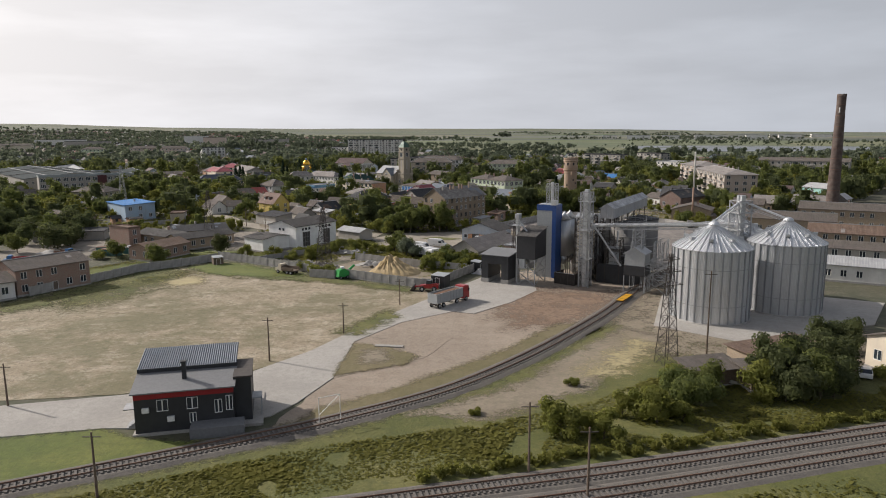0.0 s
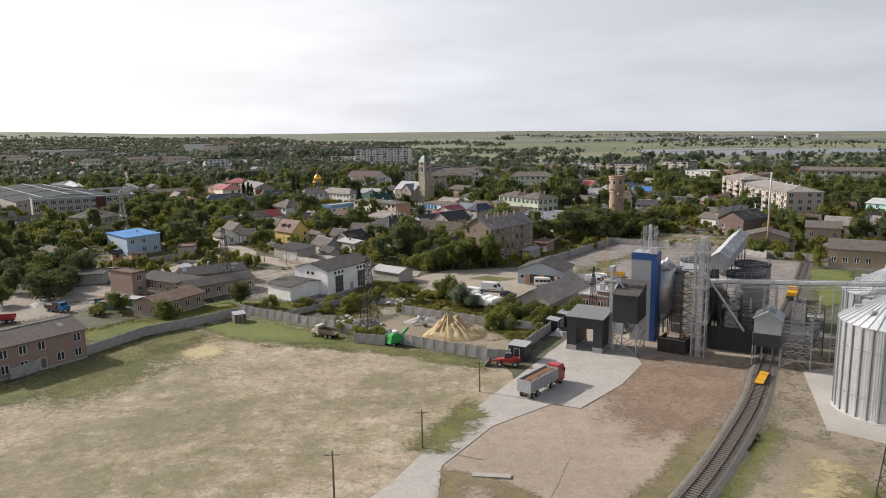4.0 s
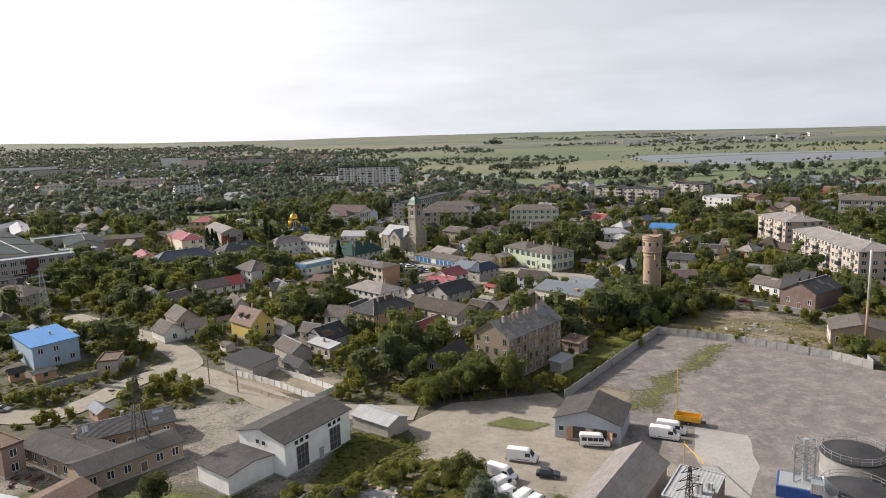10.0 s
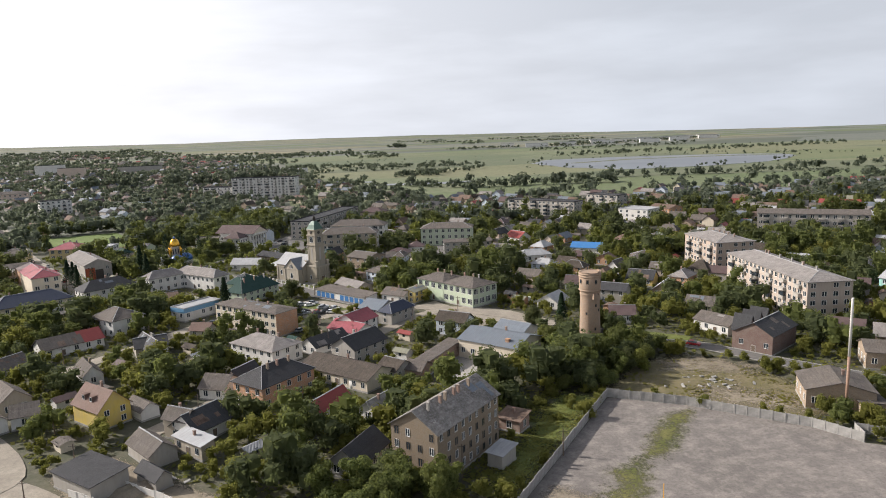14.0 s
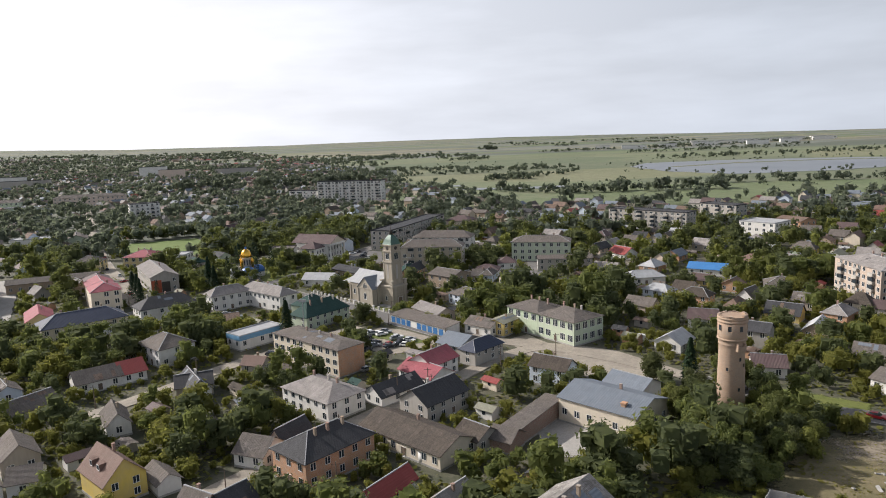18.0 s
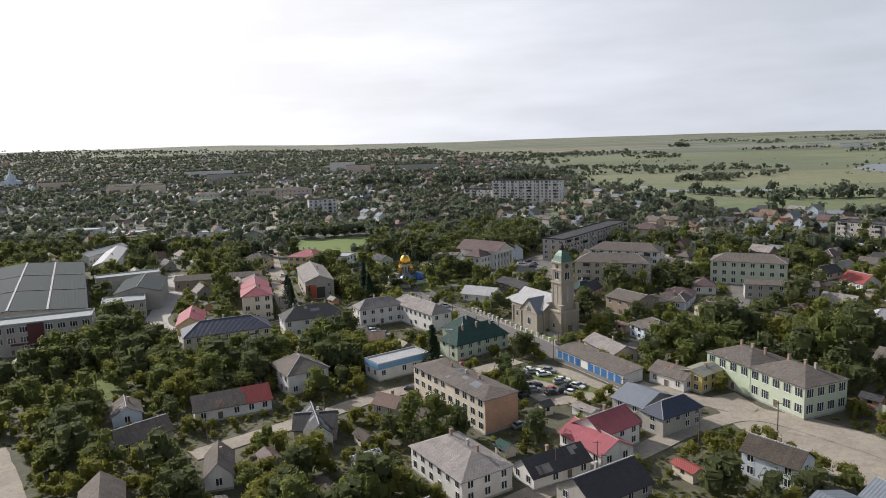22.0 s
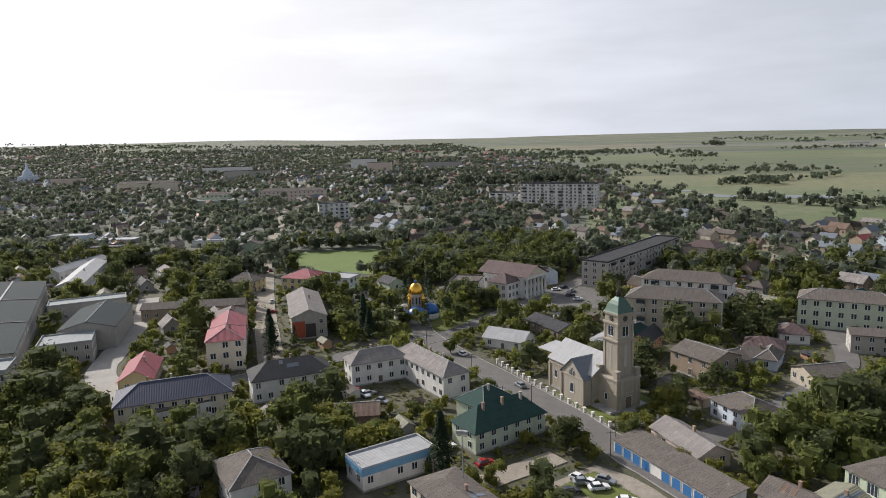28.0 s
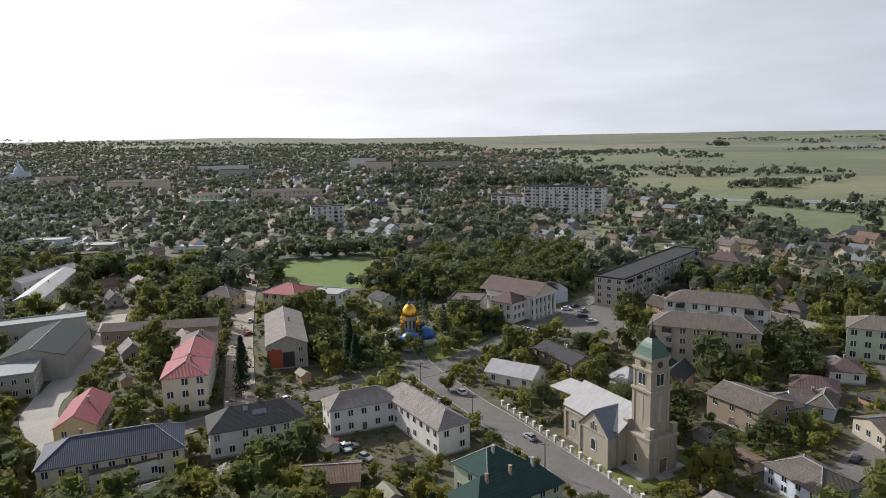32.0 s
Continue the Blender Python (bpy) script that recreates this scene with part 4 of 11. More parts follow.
# ---- railway ----
def track(pts, label, name="railway_track", sleepers=True):
    line = smooth_line(pts, 14)
    rt = root(name, 0, 0, label=label, category="railway track", kind="structure")
    bm = bmesh.new()
    prev = None
    for i, p in enumerate(line):
        d = (line[min(i + 1, len(line) - 1)] - line[max(i - 1, 0)]).normalized()
        nrm = Vector((-d.y, d.x))
        k = 0.12 * noise.noise((p.x, p.y, 0))
        row = [bm.verts.new((*(p + nrm * s), z)) for s, z in ((-2.6 + k, 0.0), (-1.7, 0.28), (1.7, 0.28), (2.6 - k, 0.0))]
        if prev:
            for j in range(3):
                bm.faces.new((prev[j], row[j], row[j + 1], prev[j + 1]))
        prev = row
        for s in (-2, 0, 2):
            take(*(p + nrm * s))
    bmesh.ops.recalc_face_normals(bm, faces=bm.faces[:])
    part("ballast", bm, ballast, rt)
    for side in (-0.76, 0.76):
        bm = bmesh.new()
        prev = None
        for i, p in enumerate(line):
            d = (line[min(i + 1, len(line) - 1)] - line[max(i - 1, 0)]).normalized()
            nrm = Vector((-d.y, d.x))
            row = [bm.verts.new((*(p + nrm * (side + s)), z)) for s, z in ((-0.06, 0.4), (-0.045, 0.56), (0.045, 0.56), (0.06, 0.4))]
            if prev:
                for j in range(3):
                    bm.faces.new((prev[j], row[j], row[j + 1], prev[j + 1]))
            prev = row
        part("rail", bm, rusty, rt)
    # sleepers, evenly spaced along the line
    bm = bmesh.new()
    box(bm, -0.13, 0.13, -1.35, 1.35, 0.26, 0.42)
    me = mesh_of("sleeper", bm, sleeper_grey)
    total, made, rest = 0.0, 0, []
    for a, b in zip(line, line[1:]):
        seg = (b - a).length
        ang = math.degrees(math.atan2(b.y - a.y, b.x - a.x))
        while total < seg:
            p = a.lerp(b, total / seg)
            if made < 120:
                s = part("sleeper", me, None, rt)
                s.matrix_basis = pose(p.x, p.y, 0, 0, 0, ang)
            else:
                rest.append((p, ang))
            made += 1
            total += 0.62 if sleepers else 1.2
        total -= seg
    if rest:
        bm = bmesh.new()
        for p, ang in rest:
            box(bm, -0.13, 0.13, -1.35, 1.35, 0.26, 0.42, 0, pose(p.x, p.y, 0, 0, 0, ang))
        tagged(part("far_sleepers", bm, sleeper_grey, rt), kind="stuff")


track([(-75, 50), (-45.2, 65.2), (-23.6, 76.2), (-13.2, 82.2), (1.2, 92.6), (15.3, 108.7), (28.5, 127.1), (36, 139), (42.1, 150), (60, 180), (80, 213), (99.3, 245.8)], "rusty siding that curves into the grain yard")
track([(-60, 49), (-2.6, 63.5), (21.4, 69.3), (53.2, 78.2), (90, 88), (150, 104)], "main railway track on pale ballast")
track([(-60, 44.5), (-2.6, 59.1), (21.4, 65.0), (53.2, 74), (90, 83.6), (150, 99.5)], "second main railway track on ballast")

# ---- windows and buildings ----
WIN = {}


def window_mesh(w, h, bars=1, surround=None):
    """One joined piece: a frame with recessed panes."""
    key = (round(w, 1), round(h, 1), bars, surround.name if surround else "")
    if key not in WIN:
        bm = bmesh.new()
        f, n = 0.1, bars + 1
        xs = [-w / 2 - f + (w + 2 * f) * k / n for k in range(n + 1)]
        lo = [bm.verts.new((x, -0.06, -f)) for x in xs]
        hi = [bm.verts.new((x, -0.06, h + f)) for x in xs]
        blo = [bm.verts.new((x, 0.06, -f)) for x in xs]
        bhi = [bm.verts.new((x, 0.06, h + f)) for x in xs]
        panes = [bm.faces.new((lo[k], lo[k + 1], hi[k + 1], hi[k])) for k in range(n)]
        for k in range(n):
            bm.faces.new((hi[k], hi[k + 1], bhi[k + 1], bhi[k]))
            bm.faces.new((blo[k], blo[k + 1], lo[k + 1], lo[k]))
        bm.faces.new((blo[0], lo[0], hi[0], bhi[0]))
        bm.faces.new((lo[-1], blo[-1], bhi[-1], hi[-1]))
        bm.normal_update()
        bmesh.ops.inset_individual(bm, faces=panes, thickness=f, depth=-0.045)
        for p in panes:
            p.material_index = 1
        WIN[key] = mesh_of("window", bm, [surround or frame_white, glass])
    return WIN[key]


def door_mesh(w, h, mat):
    key = ("door", w, h, mat.name)
    if key not in WIN:
        bm = bmesh.new()
        box(bm, -w / 2 - 0.1, w / 2 + 0.1, -0.09, 0.06, 0, h + 0.12, 1)
        bm.normal_update()
        front = [p for p in bm.faces if p.normal.y < -0.9]
        bmesh.ops.inset_individual(bm, faces=front, thickness=0.1, depth=-0.05)
        front[0].material_index = 0
        WIN[key] = mesh_of("door", bm, [mat, frame_white])
    return WIN[key]


def roof_bm(kind, w, d, h, rh, over=0.45, th=0.14):
    """A roof with eaves and thickness over a w by d house whose walls end at h."""
    bm = bmesh.new()
    W, D = w / 2 + over, d / 2 + over
    drop = over * rh / max(0.5, (min(w, d) / 2))
    e = h - drop
    if kind == "gabley":
        a = [(-W, -D, e), (W, -D, e), (W, D, e), (-W, D, e), (0, -D, h + rh), (0, D, h + rh)]
        faces = [(0, 4, 5, 3), (1, 2, 5, 4)]
    elif kind == "gable":
        a = [(-W, -D, e), (W, -D, e), (W, D, e), (-W, D, e), (-W, 0, h + rh), (W, 0, h + rh)]
        faces = [(0, 1, 5, 4), (2, 3, 4, 5)]
    elif kind == "hip":
        if W >= D:
            r = W - D * 0.9
            a = [(-W, -D, e), (W, -D, e), (W, D, e), (-W, D, e), (-r, 0, h + rh), (r, 0, h + rh)]
            faces = [(0, 1, 5, 4), (1, 2, 5), (2, 3, 4, 5), (3, 0, 4)]
        else:
            r = D - W * 0.9
            a = [(-W, -D, e), (W, -D, e), (W, D, e), (-W, D, e), (0, -r, h + rh), (0, r, h + rh)]
            faces = [(0, 1, 4), (1, 2, 5, 4), (2, 3, 5), (3, 0, 4, 5)]
    elif kind == "shed":
        a = [(-W, -D, h), (W, -D, h), (W, D, h + rh), (-W, D, h + rh)]
        faces = [(0, 1, 2, 3)]
    else:
        box(bm, -w / 2 - 0.12, w / 2 + 0.12, -d / 2 - 0.12, d / 2 + 0.12, h, h + 0.18)
        return bm
    up = [bm.verts.new((x, y, z + th)) for x, y, z in a]
    lo = [bm.verts.new(v) for v in a]
    edge = {}
    for f in faces:
        bm.faces.new([up[i] for i in f])
        bm.faces.new([lo[i] for i in f[::-1]])
        for i, j in zip(f, f[1:] + f[:1]):
            edge[(i, j)] = 1
    for i, j in edge:
        if (j, i) not in edge:
            bm.faces.new((up[j], up[i], lo[i], lo[j]))
    bmesh.ops.recalc_face_normals(bm, faces=bm.faces[:])
    return bm


def walls_bm(kind, w, d, h, rh):
    bm = bmesh.new()
    x, y = w / 2, d / 2
    base = [(-x, -y), (x, -y), (x, y), (-x, y)]
    lo = [bm.verts.new((a, b, -0.3)) for a, b in base]
    hi = [bm.verts.new((a, b, h + (rh if kind == "shed" and b > 0 else 0))) for a, b in base]
    ex = {}
    if kind == "gable":
        ex = {1: bm.verts.new((x, 0, h + rh)), 3: bm.verts.new((-x, 0, h + rh))}
    if kind == "gabley":
        ex = {0: bm.verts.new((0, -y, h + rh)), 2: bm.verts.new((0, y, h + rh))}
    for i in range(4):
        j = (i + 1) % 4
        bm.faces.new([lo[i], lo[j], hi[j]] + ([ex[i]] if i in ex else []) + [hi[i]])
    bm.faces.new(lo[::-1])
    return bm


ROOTS = []


PATCHABLE = ("grey_slate_sheets", "dark_slate_sheets", "rusty_roof", "pale_slate_sheets", "weathered_mill_roof", "olive_grey_roof")


def bld(x, y, rot, w, d, h, kind, rh, wall, roof_mat, storeys, name, label, win=(1.1, 1.4), step=2.9, group="", chim=None, both=False):
    """A building with walls, roof, windows on its seen sides, a door and a chimney."""
    if kind == "gable" and d > w * 1.35:
        kind = "gabley"
    if name == "house" and storeys == 1 and not group and h >= 4:
        h, rh = h * 0.82, rh * 0.88
    rt = root(name, x, y, 0, rot, label, name.replace("_", " "), group)
    part("wall", walls_bm(kind, w, d, h, rh), wall, rt)
    rf = part("roof", roof_bm(kind, w, d, h, rh), roof_mat, rt)
    if kind == "flat":
        for k in (-1, 1):
            bm = bmesh.new()
            box(bm, k * w / 2 - 0.14, k * w / 2 + 0.14, -d / 2 - 0.14, d / 2 + 0.14, h + 0.18, h + 0.18 + rh)
            part("parapet", bm, roof_mat, rf)
            bm = bmesh.new()
            box(bm, -w / 2 + 0.14, w / 2 - 0.14, k * d / 2 - 0.14, k * d / 2 + 0.14, h + 0.18, h + 0.18 + rh)
            part("parapet", bm, roof_mat, rf)
    bm = bmesh.new()
    box(bm, -w / 2 - 0.08, w / 2 + 0.08, -d / 2 - 0.08, d / 2 + 0.08, -0.3, 0.45)
    part("plinth", bm, panel_concrete, rt)
    c, s = math.cos(radians(rot)), math.sin(radians(rot))
    rng = random.Random(int(x * 7 + y * 13))
    sides = (((0, -d / 2), 0, w), ((w / 2, 0), 90, d), ((0, d / 2), 180, w), ((-w / 2, 0), -90, d))
    for (ox, oy), turn, length in sides:
        a = radians(rot + turn)
        nx, ny = math.sin(a), -math.cos(a)
        if not both and nx * (-18 - x) + ny * (min(y - 60, 280) - y) < 0.1 * 60:
            continue
        me = None
        if storeys and (y < 640 or storeys > 2):
            n = max(1, int((length - 1.0) / (step if y < 480 else step * 1.25)))
            sh = h / storeys
            ww, wh = win if win != (1.1, 1.4) or storeys < 3 else (1.5, 1.7)
            if name == "school":
                ww, wh = 1.9, 2.0
            wh = min(wh, sh * 0.52)
            for st in range(storeys):
                for k in range(n):
                    u = (k + 0.5) * length / n - length / 2
                    if st == 0 and n > 2 and k == n // 2 and turn == 0:
                        ob = part("door", door_mesh(1.1, min(2.1, sh * 0.75), wood), None, rt)
                        z = 0.1
                    elif rng.random() < 0.06:
                        continue
                    else:
                        ob = part("window", window_mesh(ww, wh, 1 if ww < 1.6 else 2, wall if name == "mill" and rng.random() < (0.8 if turn == 0 else 0.3) else None), None, rt)
                        z = st * sh + sh * 0.33 + (0.15 if st == 0 else 0)
                    m = pose(ox, oy, z, 0, 0, turn) @ pose(u, -0.02, 0)
                    ob.matrix_basis = m
        if name == "apartment_block" and 4 <= storeys <= 9 and length > 25:
            key = ("balcony",)
            if key not in WIN:
                bm = bmesh.new()
                box(bm, -1.5, 1.5, -1.1, 0, 0, 1.05)
                WIN[key] = mesh_of("balcony", bm, greyplaster)
                bm = bmesh.new()
                box(bm, -1.4, 1.4, -1.0, -0.02, 1.07, 2.4)
                WIN[("glazing",)] = mesh_of("balcony_glazing", bm, glass)
            n = max(2, int(length / 9))
            for st in range(1, storeys):
                for k in range(n):
                    m = pose(ox, oy, st * h / storeys + 0.2, 0, 0, turn) @ pose((k + 0.5) * length / n - length / 2, -0.03, 0)
                    ob = part("balcony", WIN[key], None, rt)
                    ob.matrix_basis = m
                    if rng.random() < 0.4:
                        part("glazing", WIN[("glazing",)], None, ob)
    if kind in ("hip", "gable", "gabley") and rng.random() < 0.5 and rh > 1.5:
        bm = bmesh.new()
        zz = h + rh + 0.16
        if kind == "gable":
            beam(bm, (-w / 2 - 0.4, 0, zz), (w / 2 + 0.4, 0, zz), 0.14)
        elif kind == "gabley":
            beam(bm, (0, -d / 2 - 0.4, zz), (0, d / 2 + 0.4, zz), 0.14)
        else:
            W, D = w / 2 + 0.45, d / 2 + 0.45
            e = h - 0.45 * rh / max(0.5, min(w, d) / 2) + 0.14
            a, b = ((-(W - D * 0.9), 0), (W - D * 0.9, 0)) if W >= D else ((0, -(D - W * 0.9)), (0, D - W * 0.9))
            beam(bm, (*a, zz), (*b, zz), 0.14)
            for sx in (-1, 1):
                for sy in (-1, 1):
                    q = (a if sx < 0 else b) if W >= D else (a if sy < 0 else b)
                    beam(bm, (sx * W, sy * D, e), (*q, zz), 0.11)
        part("ridge_cap", bm, whitemetal, rt, "pale metal ridge capping")
    if kind in ("gable", "hip", "gabley") and y < 470 and w * d > 60 and storeys and roof_mat.name in PATCHABLE and rng.random() < 0.7:
        # newer and older sheets let into the roof
        newer = rng.choice((paleslate, slate, rust, greymetal))
        along, across = (w, d) if (kind == "gable" or (kind == "hip" and w >= d)) else (d, w)
        turn = 0 if along == w and kind != "gabley" else 90
        run = along - (across * 1.1 if kind == "hip" else 0.6)
        half = across / 2 + 0.45
        low = h - 0.45 * rh / max(0.5, min(w, d) / 2)
        for _ in range(rng.randrange(2, 6)):
            if run < 2.5:
                break
            a0 = rng.uniform(-run / 2, run / 2 - 1.8)
            a1 = min(run / 2, a0 + rng.choice((1.1, 1.1, 2.2, 3.3)))
            f0 = rng.choice((0.08, 0.3, 0.5))
            f1 = f0 + rng.choice((0.2, 0.4))
            sgn = rng.choice((-1, -1, 1))
            vs = []
            bm = bmesh.new()
            for up in (0.145, 0.175):
                for aa, ff in ((a0, f0), (a1, f0), (a1, f1), (a0, f1)):
                    vs.append(bm.verts.new(pose(0, 0, 0, 0, 0, turn) @ Vector((aa, sgn * ff * half, h + rh + (low - h - rh) * ff + up))))
            for q in ((4, 5, 6, 7), (0, 1, 5, 4), (1, 2, 6, 5), (2, 3, 7, 6), (3, 0, 4, 7)):
                bm.faces.new([vs[i] for i in q])
            bmesh.ops.recalc_face_normals(bm, faces=bm.faces[:])
            part("repaired_sheet", bm, newer, rf)
    if kind == "hip" and w * d > 180 and chim is None:
        chim = 3
    nch = chim if chim is not None else (1 if storeys and kind != "flat" and rng.random() < 0.5 else 0)
    for k in range(nch):
        bm = bmesh.new()
        u = (k + 0.5) / nch - 0.5 + (rng.random() - 0.5) * 0.2
        cx, cy = (u * w * 0.7, d * 0.12) if kind != "gabley" and w >= d else (w * 0.12, u * d * 0.7)
        box(bm, cx - 0.28, cx + 0.28, cy - 0.25, cy + 0.25, h + rh * 0.3, h + rh + 0.8)
        box(bm, cx - 0.34, cx + 0.34, cy - 0.31, cy + 0.31, h + rh + 0.8, h + rh + 0.92)
        part("chimney", bm, rng.choice([oldbrick, greyplaster, brick]), rt)
    for i in range(int(-w / 2 - 1), int(w / 2 + 2)):
        for j in range(int(-d / 2 - 1), int(d / 2 + 2)):
            take(x + c * i - s * j, y + s * i + c * j)
    ROOTS.append((x, y, max(w, d)))
    return rt


# industrial yard and its surroundings
tall_store = bld(-45.2, 221.2, -34, 12.0, 17.9, 6.9, 'gable', 1.6, whitewash, greyroof, 0, 'warehouse', 'white plastered tall warehouse with a low slate roof')
bld(-54.1, 211.7, -39, 9.2, 10.9, 4.0, 'gable', 0.7, whitewash, greyroof, 0, 'warehouse', 'low white annex beside the tall warehouse')
bld(-29.6, 230.8, -40, 10.4, 5.9, 3.0, 'gable', 1, greyplaster, whitemetal, 0, 'shed', 'small grey shed with a pale sheet roof')
bld(-82.3, 198.1, -27, 8.5, 14.1, 3.7, 'gable', 1.3, brick, rust, 1, 'workshop', 'red brick workshop with a rusty low roof by the fence')
bld(-88.6, 220.3, -32, 20.5, 9.0, 3.6, 'gable', 1.2, oldbrick, greyroof, 1, 'workshop', 'long old brick workshop with a grey sheet roof')
bld(-76.8, 217.0, 46, 18.4, 8.0, 3.6, 'gable', 1.2, oldbrick, greyroof, 1, 'workshop', 'long brick workshop with a worn grey roof')
bld(-82.3, 230.4, 30, 17.3, 9.0, 3.8, 'gable', 1.5, oldbrick, dark, 1, 'workshop', 'long brick workshop with a dark felt roof')
bld(-101.8, 219.1, -33, 10.4, 4.0, 6.0, 'flat', 0.3, brick, rust, 2, 'brick_house', 'two-storey red brick house with a flat roof')
bld(-131.4, 290.2, -46, 20.5, 12.0, 6.6, 'shed', 0.5, skyblue, bluemetal, 2, 'office_building', 'pale blue office building with a bright blue metal roof')
bld(-145.2, 263.7, -40, 17.6, 5.4, 5.0, 'gable', 1, teal, slate, 1, 'shed', 'turquoise shed with a pale roof')
bld(-93.6, 158.5, 54, 16.2, 11.0, 6.0, 'gable', 1.6, brick, slate, 2, 'brick_house', 'two-storey red brick workshop with a patched roof')
bld(-101.6, 146.6, 49, 11.9, 11.0, 4.0, 'gable', 1.4, white, slate, 1, 'workshop', 'low white workshop with a grey roof')
bld(-106.0, 275.8, 12, 5.2, 8.0, 4.0, 'flat', 0.3, beige, rust, 1, 'pump_house', 'small beige pump house with a flat roof')
bld(-178.8, 357.4, -10, 18.5, 14.0, 6.0, 'hip', 3, beige, slate, 2, 'office_building', 'beige building with a hipped grey roof')
blue_store = bld(14.4, 225.4, -25, 12.9, 11.0, 4.3, 'gabley', 2.2, greyblue, greyroof, 0, 'warehouse', 'pale blue warehouse with a grey gable roof and open gates')
for gx in (-1.6, 2.6):
    # A solid dark slab fills the gate in place of the shaded inside.
    bm = bmesh.new()
    box(bm, gx - 1.3, gx + 1.3, -5.56, -5.44, 0.05, 2.9)
    part("gateway", bm, stained_door_gate_shade, blue_store, "dark slab standing for the shade in an open gate")
    for hx, turn in ((gx - 1.32, -150), (gx + 1.32, -30)):
        bm = bmesh.new()
        box(bm, 0, 1.3, -0.04, 0.04, 0.05, 2.85)
        part("gate_leaf", bm, orangebrick, blue_store, "rust-orange gate leaf").matrix_basis = pose(hx, -5.6, 0, 0, 0, turn)
for gx in (-5.2, 5.3):
    part("window", window_mesh(0.9, 0.9, 0), None, blue_store).matrix_basis = pose(gx, -5.52, 1.7)
# Pale sheets on this barn roof stand in for the sun's grazing sheen.
bld(12.2, 197.4, -35, 9.0, 22.0, 3.5, 'gabley', 2.6, greyplaster, paleslate, 0, 'barn', 'grey barn with a wide sheet roof')
boiler = bld(23.4, 194.6, -34, 7.2, 11.4, 4.0, 'flat', 0.15, brick, whitemetal, 1, 'boiler_house', 'red brick boiler house with a pale metal roof')
bm = bmesh.new()
box(bm, 0.9, 3.5, -5.6, -1.6, 3.9, 5.3)
part("upper_wall", bm, brick, boiler)
for bx, by, bw, bh in ((2.2, -3.6, 2.9, 0.12), (1.7, -4.4, 0.9, 1.7), (2.9, -2.6, 0.8, 1.3), (0.2, 0.4, 0.7, 1.2)):
    bm = bmesh.new()
    box(bm, bx - bw / 2, bx + bw / 2, by - (2.2 if bh < 0.2 else bw / 2), by + (2.2 if bh < 0.2 else bw / 2), 5.3 if by < 0 else 4.2, (5.3 if by < 0 else 4.2) + bh)
    part("roof_cap" if bh < 0.2 else "roof_vent", bm, whitemetal, boiler)
bld(4.7, 266.9, -43, 11.1, 23.3, 11.1, 'gable', 3.5, millbrick, millroof, 4, 'mill', 'old four-storey brick mill with a patched slate roof', win=(0.8, 1.45), step=2.35, chim=6)
bld(21.7, 277.6, -42, 5.3, 4.8, 3.0, 'shed', 0.8, brick, rust, 1, 'shed', 'small brick shed with a rusty roof')
bld(15.0, 262.1, -45, 3.5, 5.4, 3.0, 'shed', 0.5, greyplaster, whitemetal, 0, 'shed', 'small shelter with a pale sheet roof')
bld(-66.6, 271.0, -42, 13.3, 7.9, 3.5, 'shed', 0.8, greyplaster, dark, 0, 'shed', 'open yard shed with a dark felt roof')
# houses between the yard and the market street
yellow_house = bld(-74.9, 305.8, -44, 11.7, 8.1, 5.0, 'gable', 4, yellow, browntile, 2, 'house', 'yellow two-storey house with a brown tiled roof and dormers')
bld(-65.9, 307.0, -50, 8.2, 4.6, 2.8, 'gable', 1.6, white, slate, 0, 'garage', 'white garage with a grey gable roof')
bld(-101.9, 319.8, -52, 11.0, 7.5, 3.8, 'gable', 3.0, beige, slate, 1, 'house', 'beige house with a weathered grey gable roof')
bld(-93.4, 308.5, 17, 5.8, 7.0, 3.5, 'gable', 2, white, slate, 1, 'house', 'white low house with a grey roof')
bld(-101.2, 305.1, -46, 9.2, 6.5, 3.4, 'gable', 2.6, white, slate, 1, 'house', 'white house with a grey gable roof')
bld(-76.4, 359.8, -59, 14.3, 5.7, 4.0, 'gable', 3, white, dark, 1, 'house', 'white house with a dark gable roof')
bld(-88.2, 337.6, -60, 11.1, 5.4, 4.0, 'gable', 3, white, slate, 1, 'house', 'white house with a steep grey roof')
bld(-107.6, 369.3, 38, 12.1, 9.0, 4.0, 'gable', 3, white, slate, 1, 'house', 'long white house with an old grey roof')
bld(-100.3, 375.1, 39, 6.8, 9.0, 4.0, 'gable', 3.05, white, redmetal, 1, 'house', 'end of the long white house, under a red metal roof')
bld(-13.7, 267.7, -32, 7.3, 11.9, 4.0, 'gable', 3.4, greyplaster, dark, 1, 'house', 'house with a steep dark roof beside the mill')
bld(-43.3, 323.8, -34, 3.8, 8.8, 4.0, 'gable', 2.4, pinkwall, dark, 1, 'house', 'small pink house with a dark gable roof')
bld(-20.1, 295.6, -37, 4.2, 12.0, 3.5, 'gable', 2.2, white, redmetal, 1, 'house', 'white house with an orange-red roof')
bld(-8.3, 291.6, -41, 5.5, 7.8, 3.2, 'gable', 2, white, paleslate, 1, 'house', 'white house with a pale sheet roof')
bld(-107.7, 391.9, -11, 4.8, 7.0, 4.0, 'gable', 3, white, slate, 1, 'house', 'small steep-gabled white house among trees')
bld(-89.9, 430.5, 20, 13.9, 9.0, 3.2, 'gable', 1.6, brick, rust, 0, 'shed', 'long low brick shed with a rusty roof')
bld(-61.6, 499.4, -18, 14.9, 9.0, 3.5, 'gable', 2.5, white, whitemetal, 1, 'house', 'white house with a silvery arched roof')
